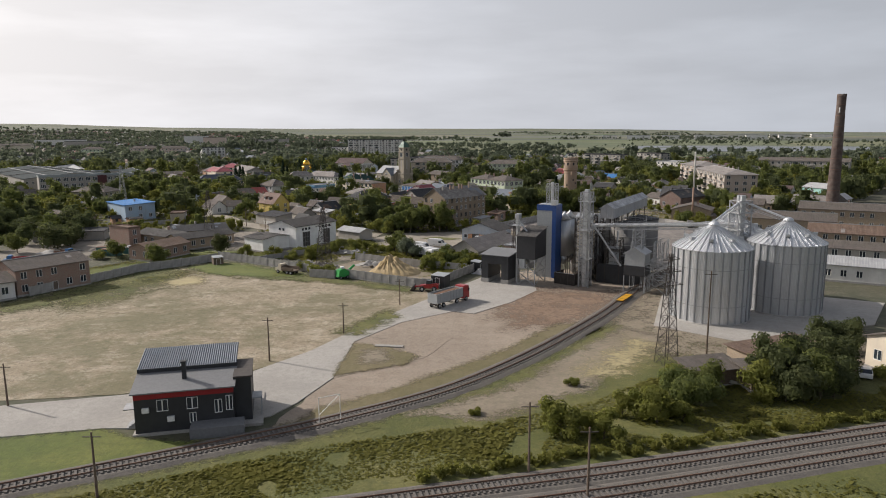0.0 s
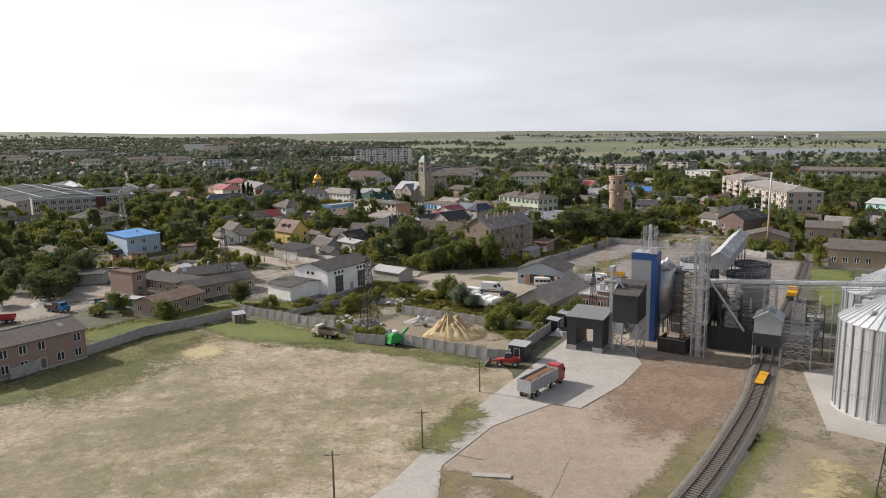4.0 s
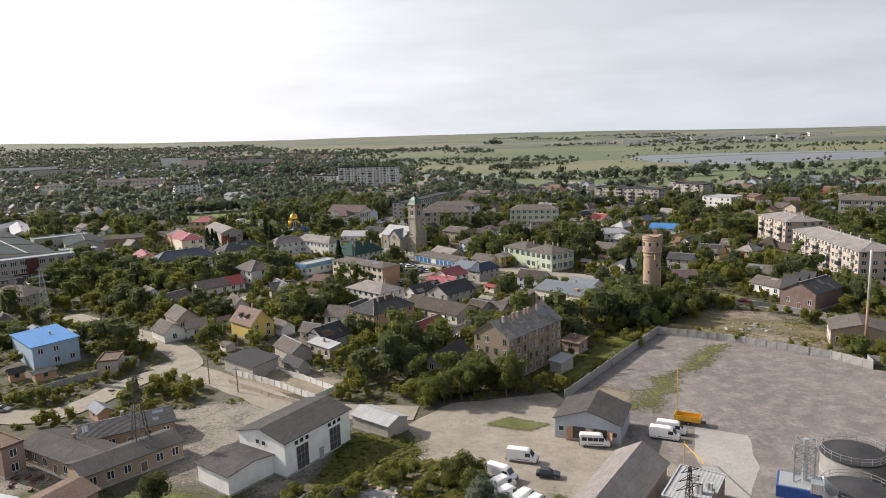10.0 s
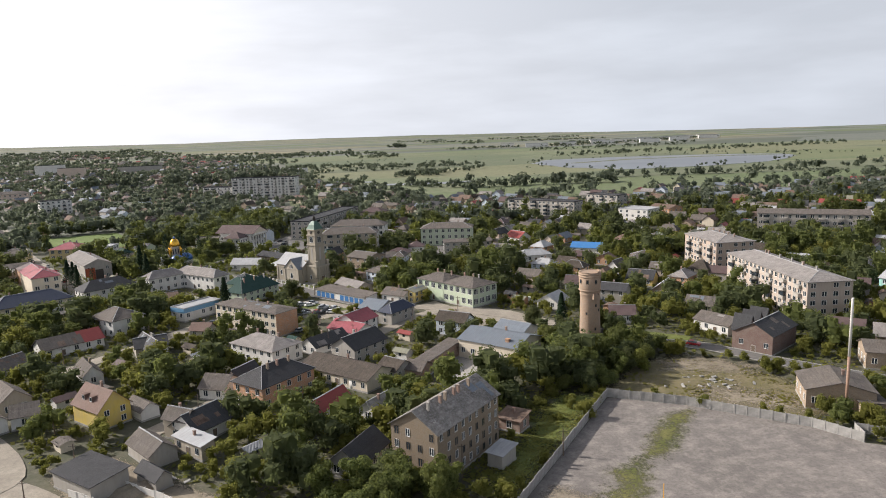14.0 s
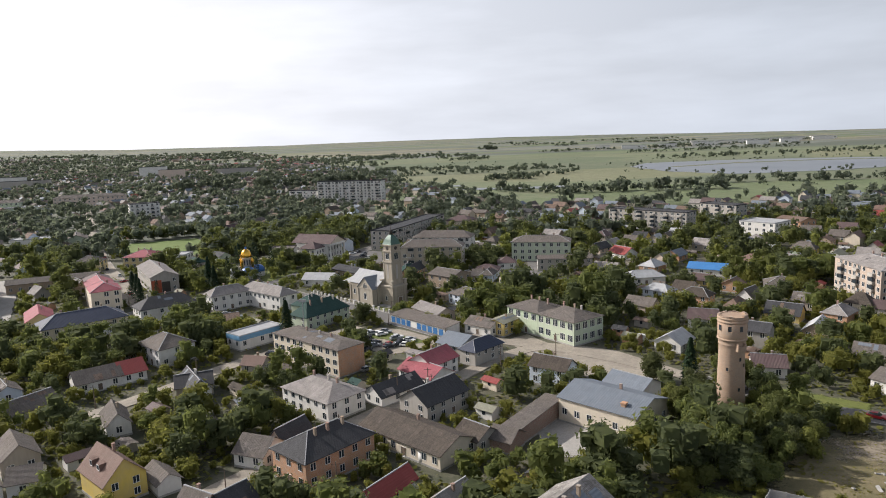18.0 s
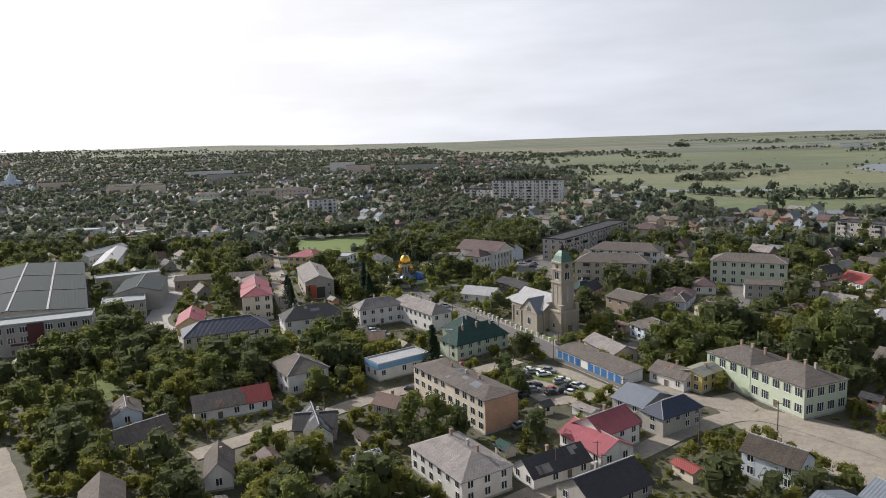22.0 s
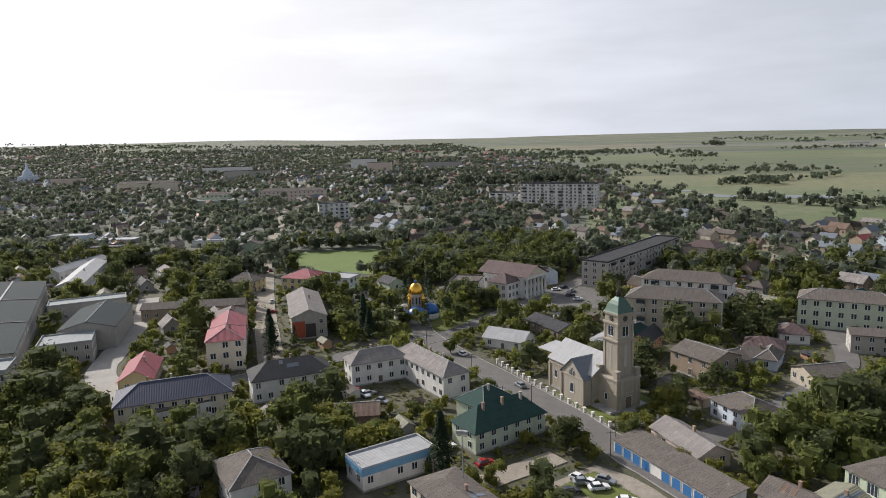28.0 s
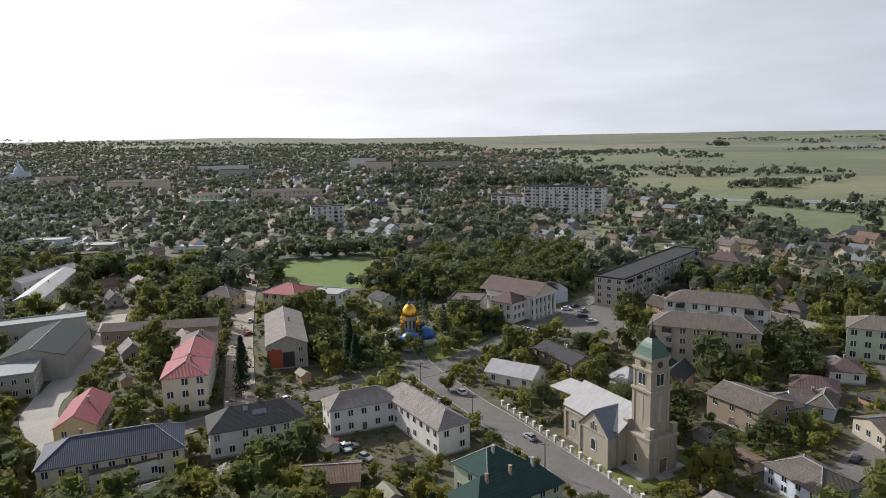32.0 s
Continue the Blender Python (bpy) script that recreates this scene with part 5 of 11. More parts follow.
bld(-49.3, 517.8, -48, 19.8, 9.0, 3.5, 'gable', 1.8, oldbrick, dark, 1, 'house', 'low house with a dark brown roof')
bld(-116.0, 349.4, 59, 12.5, 8.0, 3.0, 'gable', 2.4, greyplaster, slate, 1, 'house', 'long low cottage with an old slate roof')
bld(-48.5, 316.6, -24, 7.5, 8.0, 4.0, 'gable', 3, white, slate, 1, 'house', 'white house with a light grey roof')
bld(-49.2, 291.8, 51, 9.7, 9.0, 4.0, 'gable', 3.6, white, dark, 1, 'house', 'house with a steep dark metal roof')
bld(-53.4, 291.6, -33, 6.7, 4.1, 5.0, 'gable', 2, beige, slate, 2, 'house', 'beige two-storey house under repair')
bld(-48.8, 281.7, -46, 10.1, 3.3, 3.5, 'shed', 0.8, beige, whitemetal, 1, 'shed', 'pale flat shed beside a house')
bld(-57.6, 281.9, -53, 11.0, 6.0, 3.0, 'gable', 2.2, greyplaster, slate, 0, 'barn', 'grey slate-roofed barn among gardens')
bld(-54.3, 269.5, -49, 7.7, 3.4, 2.5, 'gable', 1.5, greyplaster, dark, 0, 'shed', 'dark roofed shed by a wall')
bld(-33.9, 311.6, -44, 11.2, 17.7, 6.3, 'hip', 3.2, orangebrick, dark, 2, 'house', 'two-storey orange brick house with a dark hipped roof')
bld(-38.9, 345.2, -45, 19.2, 11.6, 5.2, 'hip', 2.4, white, paleslate, 2, 'house', 'white two-storey house with a grey and dark roof')
dormitory = bld(-45.6, 381.0, -44, 32.0, 9.6, 8.4, 'hip', 1.1, cream, slate, 3, 'dormitory', 'long cream three-storey building with a patched slate roof')
bld(-12.5, 361.1, -49, 13.6, 8.6, 4.0, 'gable', 2.6, white, pinkmetal, 1, 'house', 'white house with a pink-red metal roof')
bld(-10.3, 366.1, 48, 11.2, 9.0, 5.0, 'gable', 2.6, white, pinkmetal, 2, 'house', 'white house wing with a pink-red metal roof')
bld(-21.0, 349.8, 42, 14.0, 7.2, 2.9, 'gable', 2.4, white, dark, 1, 'house', 'long low white house with a dark slate roof')
bld(-10.6, 339.0, 45, 14.4, 9.6, 4.8, 'gable', 3.0, greyplaster, dark, 2, 'house', 'grey two-storey house with a dark slate roof')
bld(-14.8, 320.2, -45, 25.0, 11.4, 3.5, 'gable', 2.3, cream, brownslate, 1, 'storehouse', 'long cream storehouse with an old brown slate roof')
bld(-1.6, 318.3, -47, 6.9, 7.5, 3.4, 'gable', 2.0, greyplaster, brownslate, 1, 'storehouse', 'storehouse with a grey slate roof')
bld(4.7, 317.1, -36, 5.5, 6.3, 3.0, 'gable', 1.8, brick, slate, 0, 'shed', 'brick shed with a slate roof')
bld(30.8, 327.6, -46, 20.0, 14.5, 6.0, 'gable', 2.2, cream, greymetal, 1, 'hall', 'cream hall with a blue-grey sheet metal roof')
bld(11.9, 325.6, -39, 4.2, 19.9, 4.0, 'shed', 0.8, brick, slate, 0, 'annex', 'low brick annex with a pale roof')
bld(39.0, 339.5, -49, 10.7, 9.2, 5.0, 'gable', 2, white, greymetal, 0, 'shed', 'shed with a pale metal roof')
# centre of the town
bld(4.5, 377.6, -46, 6.2, 12.8, 4.6, 'hip', 2.4, greyplaster, navy, 2, 'house', 'grey two-storey house with a dark blue hipped roof')
bld(-1.6, 384.0, -42, 9.0, 11.6, 4.6, 'gable', 2.2, greyplaster, greymetal, 2, 'house', 'grey two-storey house with a grey metal roof')
bld(14.5, 405.4, -42, 6.8, 9.7, 4.7, 'gable', 1, yellow, olive, 2, 'house', 'bright yellow house with an olive grey roof')
bld(8.0, 406.2, -43, 11.1, 8.0, 3.5, 'gable', 2, white, slate, 1, 'house', 'white row house with a slate roof')
bld(35.4, 395.9, -56, 16.5, 13.5, 8.0, 'hip', 2.4, palegreen, slate, 2, 'school', 'pale green two-storey school with white windows')
bld(26.2, 408.7, -55, 15.0, 13.0, 8.0, 'hip', 2.2, palegreen, slate, 2, 'school', 'pale green school wing with a slate roof')
bld(5.4, 448.5, -56, 13.6, 10.2, 4.5, 'hip', 2.4, palebluewall, slate, 2, 'house', 'pale blue two-storey house with a hipped slate roof')
bld(-9.3, 428.6, -57, 16.5, 8.1, 3.5, 'gable', 2, pinkwall, paleslate, 1, 'house', 'low house with a pale roof and a pink gable')
bld(-51.7, 429.1, -41, 9.3, 20.5, 5.2, 'hip', 4, palegreen, greenmetal, 2, 'house', 'pale green two-storey house with a dark green metal roof')
bld(-56.1, 436.1, -35, 10.0, 11.1, 6.5, 'hip', 3.2, palegreen, greenmetal, 2, 'house', 'rear wing with a green metal roof')
corner_shop = bld(-70.6, 406.3, -42, 7.8, 17.2, 4.9, 'flat', 0.4, white, whitemetal, 1, 'shop', 'white and blue shop with a white flat roof')
bld(-95.4, 392.1, -43, 13.7, 11.9, 6.0, 'hip', 3, white, slate, 2, 'house', 'white two-storey house with a hipped slate roof')
bld(-63.2, 376.0, -21, 7.0, 5.1, 3.0, 'gable', 2, greyplaster, browntile, 1, 'house', 'small house with a dark brown roof')
bld(-76.8, 361.0, 19, 9.5, 8.0, 4.0, 'gable', 2.6, beige, dark, 1, 'house', 'house with a dark gable roof by the lane')
bld(-78.0, 460.8, -43, 28.5, 8.4, 6.8, 'hip', 2.6, white, paleslate, 2, 'office_building', 'white two-storey building with a pale slate roof and chimneys')
bld(-95.0, 461.6, 38, 17.0, 8.4, 6.8, 'hip', 2.6, white, paleslate, 2, 'office_building', 'white two-storey wing with a pale slate roof')
bld(-115.4, 446.7, 37, 21.9, 11.0, 6.5, 'hip', 3.4, white, dark, 2, 'apartment_house', 'white two-storey apartment house with a dark slate roof')
bld(-138.1, 425.8, 36, 28.3, 13.0, 6.5, 'hip', 3.4, cream, navy, 2, 'apartment_house', 'cream two-storey apartment house with a blue metal roof')
bld(-147.6, 465.5, 30, 11.5, 15, 10.0, 'hip', 2.6, cream, pinkmetal, 3, 'apartment_house', 'cream three-storey house with a faded red metal roof')
bld(-156.2, 480.4, 30, 11.0, 18, 9.0, 'gabley', 2.6, cream, pinkmetal, 3, 'apartment_house', 'middle wing of the cream house under a faded red roof')
bld(-164.0, 494.6, 30, 10.5, 14, 8.4, 'hip', 2.6, orangebrick, mauve, 2, 'apartment_house', 'rear wing with a brown-red metal roof')
bld(-165.0, 446.0, 30, 9.5, 20, 4.6, 'gabley', 3.2, paleyellow, pinkmetal, 1, 'house', 'yellow house with a faded red metal roof')
bld(-92.4, 568.4, 1, 12.9, 14.0, 8.0, 'flat', 0.5, white, slate, 2, 'office_building', 'white flat-roofed wing beside the columned hall')
bld(-7.5, 527.5, -9, 31.5, 12.0, 12.5, 'hip', 3, beige, slate, 4, 'apartment_block', 'grey four-storey apartment block with a slate roof')
bld(-1.0, 556.5, -15, 33.0, 12.0, 13.0, 'hip', 3, white, slate, 4, 'apartment_block', 'white apartment block with a slate roof')
bld(-20.9, 633.6, 66, 87.1, 13.0, 12.0, 'flat', 0.5, greyplaster, dark, 4, 'apartment_block', 'long grey four-storey block with a flat roof')
bld(51.0, 541.0, -15, 30.5, 13.0, 10.5, 'hip', 2.6, palegreen, slate, 3, 'apartment_house', 'pale green three-storey house with white trim')
bld(57.5, 512.5, -7, 26.5, 9.0, 6.0, 'gable', 1.2, greyplaster, slate, 2, 'workshop', 'long blue-grey workshop with a band of windows')
bld(-0.9, 484.1, -46, 14.7, 12.6, 6.0, 'gable', 2, oldbrick, slate, 2, 'house', 'brick two-storey house with a slate roof')
bld(2.0, 484.4, 40, 16.4, 10.0, 5.0, 'gable', 2, oldbrick, slate, 1, 'house', 'brick house with a grey roof')
bld(-17.4, 497.7, -21, 5.8, 13.7, 6.0, 'gable', 2.6, orangebrick, dark, 2, 'house', 'orange brick house with a dark roof beside the church')
bld(18.5, 505.5, -13, 11.4, 10.0, 4.0, 'hip', 2.4, white, mauve, 1, 'house', 'white house with a mauve roof')
bld(14.4, 494.4, -2, 8.1, 9.0, 4.0, 'gable', 2.4, palebluewall, slate, 1, 'house', 'pale blue house with a slate roof')
bld(28.9, 479.0, 23, 12.2, 10.0, 5.0, 'gable', 2, beige, slate, 1, 'house', 'beige house with a slate roof')
bld(39.7, 460.6, -20, 13.4, 8.0, 4.0, 'gable', 2, oldbrick, slate, 1, 'house', 'long low house with a brown slate roof')
bld(145.2, 358.5, -96, 56.4, 15.3, 14.5, 'hip', 2.0, panelpink, paleslate, 5, 'apartment_block', 'pinkish five-storey apartment block with balconies', chim=7)
bld(158.8, 424.8, -93, 30.4, 17.9, 14.5, 'hip', 2.0, panelpink, paleslate, 5, 'apartment_block', 'pale five-storey apartment block', chim=5)
bld(252.6, 486.2, -35, 56.2, 14.0, 14.0, 'gable', 2, greyplaster, slate, 4, 'apartment_block', 'long grey apartment block')
bld(195.6, 587.7, -55, 22.5, 18.0, 9.0, 'flat', 0.5, white, whitemetal, 3, 'office_building', 'white three-storey building with a flat roof')
bld(222.9, 603.0, -65, 18.1, 15.0, 7.0, 'gable', 2, orangebrick, rust, 2, 'house', 'salmon coloured two-storey house')
bld(139.0, 628.2, -50, 57.9, 12.0, 14.0, 'flat', 0.5, greyplaster, dark, 5, 'apartment_block', 'grey five-storey panel block')
bld(194.9, 645.3, -60, 28.9, 12.0, 14.0, 'flat', 0.5, greyplaster, dark, 5, 'apartment_block', 'grey five-storey panel block')
bld(80.5, 397.2, -26, 9.0, 9.0, 5.0, 'gable', 2.4, white, mauve, 2, 'house', 'white house with a mauve roof')
bld(80.9, 354.3, -20, 8.4, 9.0, 4.0, 'gable', 2.4, white, mauve, 1, 'house', 'white house with a mauve roof behind the tower')
chapel = bld(109.7, 315.6, -57, 10.9, 16.7, 6.0, 'gable', 3, darkbrick, dark, 1, 'chapel', 'dark red brick chapel with pointed gables')
bld(105.9, 334.6, -65, 12.6, 9.2, 3.5, 'gable', 2, white, slate, 1, 'house', 'white house with a beige roof')
bld(99.4, 273.6, -26, 14.5, 12.0, 5.0, 'gabley', 2, oldbrick, slate, 1, 'boiler_house', 'brick boiler house with a low gable roof')
bld(102.9, 267.1, -15, 5.4, 6.0, 3.0, 'shed', 0.4, oldbrick, slate, 0, 'shed', 'small brick shed beside the boiler house')
bld(130.1, 292.5, -29, 11.7, 10.0, 5.0, 'gable', 2, oldbrick, slate, 1, 'workshop', 'brick workshop with a grey roof')
bld(197.2, 358.3, -64, 15.0, 12.0, 6.0, 'gable', 2, teal, whitemetal, 2, 'house', 'turquoise house with a pale roof')
bld(118.4, 484.2, -35, 16.8, 9.0, 4.0, 'gable', 2.6, white, bluemetal, 1, 'house', 'white house with a bright blue metal roof')
bld(83.9, 471.9, 3, 16.7, 9.0, 4.5, 'hip', 2.6, white, whitemetal, 1, 'house', 'white house with a pale metal roof')
bld(101.8, 656.9, -50, 20.7, 10.0, 4.0, 'gable', 3, white, redmetal, 1, 'house', 'white house with an orange-red roof')
bld(92.4, 531.7, -64, 12.1, 9.0, 4.5, 'gable', 3.4, white, redmetal, 1, 'house', 'white gabled house with a red roof')
bld(143.5, 494.2, -49, 12.6, 11.0, 5.0, 'hip', 3, pinkwall, browntile, 1, 'house', 'pinkish house with a brown hipped roof')
bld(130.9, 443.3, -25, 12.5, 12.0, 5.0, 'hip', 3, beige, slate, 1, 'house', 'broad beige house with a slate hipped roof')
# market halls
market_front = bld(-210.9, 410.6, 35, 50, 12, 10.5, 'flat', 0.7, greyplaster, palegrey, 3, 'market_hall', 'grey three-storey glazed front block of the market', win=(2.2, 1.9), step=3.6)
big_hall = bld(-266.8, 470.0, 41, 52.3, 128.3, 9.0, 'gabley', 2.4, greyplaster, hallmetal, 2, 'market_hall', 'large market hall with a dark green metal roof')
bld(-205.4, 460.1, 37, 16.3, 14.0, 7.0, 'flat', 0.5, greyplaster, palegrey, 2, 'market_hall', 'grey two-storey market building with a pale flat roof')
bld(-214.5, 484.4, 30, 18.4, 34.0, 8.0, 'gabley', 2.5, greyplaster, hallmetal, 0, 'market_hall', 'market hall with a green gable roof')
bld(-239.8, 507.6, 41, 29.0, 10.0, 8.0, 'flat', 0.5, greyplaster, palegrey, 1, 'market_hall', 'low market building with a pale roof')
bld(-299.9, 570.5, 32, 11.0, 70.0, 6.0, 'gabley', 2, white, whitemetal, 1, 'market_hall', 'long white market hall with a pale metal roof')
bld(-321.8, 590.4, 9, 8.1, 45.0, 6.0, 'gabley', 2, white, whitemetal, 1, 'market_hall', 'long white market hall with a white metal roof')
bld(-134.7, 424.5, -43, 9.4, 14.1, 4.5, 'flat', 0.3, white, slate, 1, 'garage', 'white garage building with a flat roof')
bld(-196.5, 518.6, 22, 40.7, 9.0, 5.0, 'gable', 1.8, oldbrick, slate, 1, 'storehouse', 'long old brick storehouse')
street_house = bld(-144.0, 514.5, 30, 12.5, 40, 8.0, 'gabley', 2.6, greyplaster, paleslate, 2, 'apartment_house', 'grey two-storey house with a broken pale roof')
bld(-173.0, 573.0, -9, 17.0, 16.0, 7.0, 'hip', 3, paleyellow, pinkmetal, 2, 'school', 'yellow two-storey school with a pink roof')
bld(-160.2, 577.7, -5, 22.4, 12.0, 6.0, 'flat', 0.4, white, whitemetal, 2, 'school', 'white school wing with a flat roof')
bld(-200.6, 565.3, 0, 13.6, 12.0, 6.0, 'hip', 3, paleyellow, slate, 2, 'house', 'yellow house with a hipped roof')
bld(15.4, 670.4, -29, 18.3, 14.0, 8.0, 'hip', 3, pinkwall, mauve, 2, 'house', 'pinkish house with a mauve roof')
bld(29.5, 520.5, -3, 9.0, 9.0, 4.5, 'hip', 2.6, white, mauve, 1, 'house', 'white house with a mauve roof')
bld(17.8, 492.7, -20, 5.7, 10.0, 4.5, 'hip', 2.4, palebluewall, slate, 1, 'house', 'pale blue house with a slate roof')


# ---- grain plant ----
def silo(x, y, r, h, cone):
    rt = root("grain_silo", x, y, 0.1, 0, "tall galvanised corrugated grain silo with a conical ribbed roof", "grain silo", "grain silos")
    bm = bmesh.new()
    prof = []
    k = 0
    z = 0.0
    while z < h:
        prof.append((r + (0.03 if k % 2 else -0.03), z))
        z += 0.28
        k += 1
    lathe(bm, prof + [(r, h)], 72)
    part("shell", bm, galv, rt)
    bm = bmesh.new()
    lathe(bm, [(r * 1.03, h - 0.1), (r * 1.03, h), (0.9, h + cone), (0.8, h + cone)], 72, smooth=False)
    part("roof_cone", bm, galv, rt)
    bm = bmesh.new()
    box(bm, r - 0.02, r + 0.2, -0.12, 0.12, 0, h)
    me = mesh_of("stiffener", bm, galvdark)
    for i in range(30):
        part("stiffener", me, None, rt).matrix_basis = pose(0, 0, 0, 0, 0, i * 12)
    bm = bmesh.new()
    beam(bm, (r * 1.03, 0, h + 0.02), (0.9, 0, h + cone + 0.06), 0.12)
    me = mesh_of("roof_rib", bm, galv)
    for i in range(36):
        part("roof_rib", me, None, rt).matrix_basis = pose(0, 0, 0, 0, 0, i * 10)
    bm = bmesh.new()
    box(bm, r * 0.62, r * 0.62 + 0.9, -0.35, 0.35, h + cone * 0.40, h + cone * 0.40 + 0.5)
    me = mesh_of("roof_vent", bm, galv)
    for i in range(8):
        part("roof_vent", me, None, rt).matrix_basis = pose(0, 0, 0, 0, 0, i * 45 + 20)
    bm = bmesh.new()
    lathe(bm, [(1.0, h + cone - 0.1), (1.0, h + cone + 0.5), (0.4, h + cone + 0.9)], 16)
    part("cap", bm, galv, rt)
    for zz in (0.25, 0.75, 1.0):
        bm = bmesh.new()
        n = 40
        for i in range(n):
            a, b = 2 * math.pi * i / n, 2 * math.pi * (i + 1) / n
            beam(bm, ((r + 0.15) * math.cos(a), (r + 0.15) * math.sin(a), h * zz), ((r + 0.15) * math.cos(b), (r + 0.15) * math.sin(b), h * zz), 0.05)
        part("hoop", bm, galvdark, rt)
    bm = bmesh.new()
    lathe(bm, [(r + 0.35, -0.1), (r + 0.35, 0.25), (r, 0.26)], 48)
    part("footing", bm, panel_concrete, rt)
    for zz in range(3, int(h), 1):
        pass
    return rt


silo(51.7, 130.7, 7.2, 13.8, 3.9)
silo(68.7, 136.4, 7.15, 13.8, 3.9)
silo(62.8, 149.4, 7.15, 13.8, 3.9)


def lattice(rt, name, x0, x1, y0, y1, z0, z1, mat, r=0.09, bay=2.2, top=1.0, m=None):
    """Four legs with braces, one part each."""
    m = m or Matrix()
    cx, cy = (x0 + x1) / 2, (y0 + y1) / 2

    def corner(i, f):
        x, y = ((x0, y0), (x1, y0), (x1, y1), (x0, y1))[i % 4]
        k = 1 + (top - 1) * f
        return m @ Vector((cx + (x - cx) * k, cy + (y - cy) * k, z0 + (z1 - z0) * f))
    for i in range(4):
        bm = bmesh.new()
        beam(bm, corner(i, 0), corner(i, 1), r * 1.5)
        part("leg", bm, mat, rt)
    n = max(2, int((z1 - z0) / bay))
    for i in range(4):
        bm = bmesh.new()
        for k in range(n):
            a, b = k / n, (k + 1) / n
            beam(bm, corner(i, a), corner(i + 1, b), r * 0.7)
            beam(bm, corner(i + 1, a), corner(i, b), r * 0.7)
            beam(bm, corner(i, b), corner(i + 1, b), r * 0.8)
        tagged(part("brace", bm, mat, rt), kind="stuff")


def rail_round(rt, x0, x1, y0, y1, z, mat, h=1.0):
    bm = bmesh.new()
    for zz in (z + h * 0.5, z + h):
        for a, b in (((x0, y0), (x1, y0)), ((x1, y0), (x1, y1)), ((x1, y1), (x0, y1)), ((x0, y1), (x0, y0))):
            beam(bm, (*a, zz), (*b, zz), 0.04)
    for x in (x0, (x0 + x1) / 2, x1):
        for y in (y0, y1):
            beam(bm, (x, y, z), (x, y, z + h), 0.04)
    part("railing", bm, mat, rt)


darkgrey = plain("mid_grey_sheet", (0.17, 0.175, 0.18), 0.6, 0, 0.2)
PR = -29.5  # turn of the plant
# truck intake shed
rt = root("intake_shed", 13.9, 163.9, 0.1, PR, "black clad drive-through grain intake shed", "grain intake shed")
bm = bmesh.new()
for s in (-1, 1):
    box(bm, s * 2.6 - 0.9 if s > 0 else -3.5, 3.5 if s > 0 else -1.7, -3.4, 3.4, 1.0, 6.6)
box(bm, -1.7, 1.7, -3.4, 3.4, 4.6, 6.6)
part("wall", bm, blackpanel, rt)
for s in (-1, 1):
    bm = bmesh.new()
    box(bm, 1.6 if s > 0 else -3.6, 3.6 if s > 0 else -1.6, -3.5, 3.5, -0.2, 1.0)
    part("plinth", bm, panel_concrete, rt)
bm = roof_bm("shed", 7.2, 7.0, 6.6, 0.7, 0.2, 0.15)
part("roof", bm, darkgrey, rt)
bm = bmesh.new()
for s in (-0.85, 0.85):
    box(bm, s - 0.4, s + 0.4, -3.42, 3.42, -0.02, 0.03)
part("floor_grate", bm, darksteel, rt)
# dark receiving bin on legs
rt = root("receiving_bin", 21.0, 161.6, 0, PR, "dark clad grain bin on braced steel legs", "grain bin")
bm = walls_bm("flat", 4.6, 7.0, 11.6, 0)
for v in bm.verts:
    if v.co.z < 1:
        v.co.z = 6.3
    elif v.co.y > 0:
        v.co.z += 1.6
part("bin", bm, blackpanel, rt)
bm = roof_bm("shed", 4.6, 7.0, 11.6, 1.6, 0.25, 0.12)
part("roof", bm, greyroof, rt)
lattice(rt, "legs", -2.2, 2.2, -3.3, 3.3, 0, 6.4, steel, 0.1, 3.2)
bm = bmesh.new()
lathe(bm, [(0.5, 3.6), (1.9, 6.35)], 4)
part("hopper_cone", bm, steel, rt)
bm = bmesh.new()
box(bm, -2.3, 0.3, -3.4, -1.6, 4.0, 4.15)
part("platform", bm, steel, rt)
bm = bmesh.new()
box(bm, -1.7, -0.3, -3.5, -2.6, 4.2, 6.2)
part("control_box", bm, greypanel, rt)
rail_round(rt, -2.3, 0.3, -3.4, -1.6, 4.15, steel)
# grey tower with the blue frame
rt = root("grain_elevator", 26.3, 169.6, 0, PR, "grey panelled grain elevator tower edged in deep blue", "grain elevator")
bm = bmesh.new()
box(bm, -2.4, 1.5, -2.1, 2.1, 0, 16.6)
part("wall", bm, greypanel, rt)
bm = bmesh.new()
box(bm, 1.5, 2.5, -2.15, 2.15, 0, 16.6)
part("blue_stripe", bm, bluestripe, rt, "deep blue vertical panel")
bm = bmesh.new()
box(bm, -2.45, 2.5, -2.15, 2.15, 16.6, 18.0)
part("blue_band", bm, bluestripe, rt, "deep blue top band")
bm = bmesh.new()
box(bm, -2.2, 2.3, -1.9, 1.9, 17.9, 18.06)
part("roof", bm, greypanel, rt)
lattice(rt, "head", -0.6, 1.6, -0.6, 1.6, 18.0, 23.0, steel, 0.07, 1.3)
rail_round(rt, -0.9, 1.9, -0.9, 1.9, 21.2, steel)
bm = bmesh.new()
beam(bm, (0.5, 0.5, 18), (0.5, 0.5, 23.4), 0.35, 8)
part("elevator_leg", bm, galv, rt)
bm = bmesh.new()
box(bm, 1.2, 2.6, -2.6, -1.2, 18.0, 19.2)
part("fan_box", bm, galv, rt)
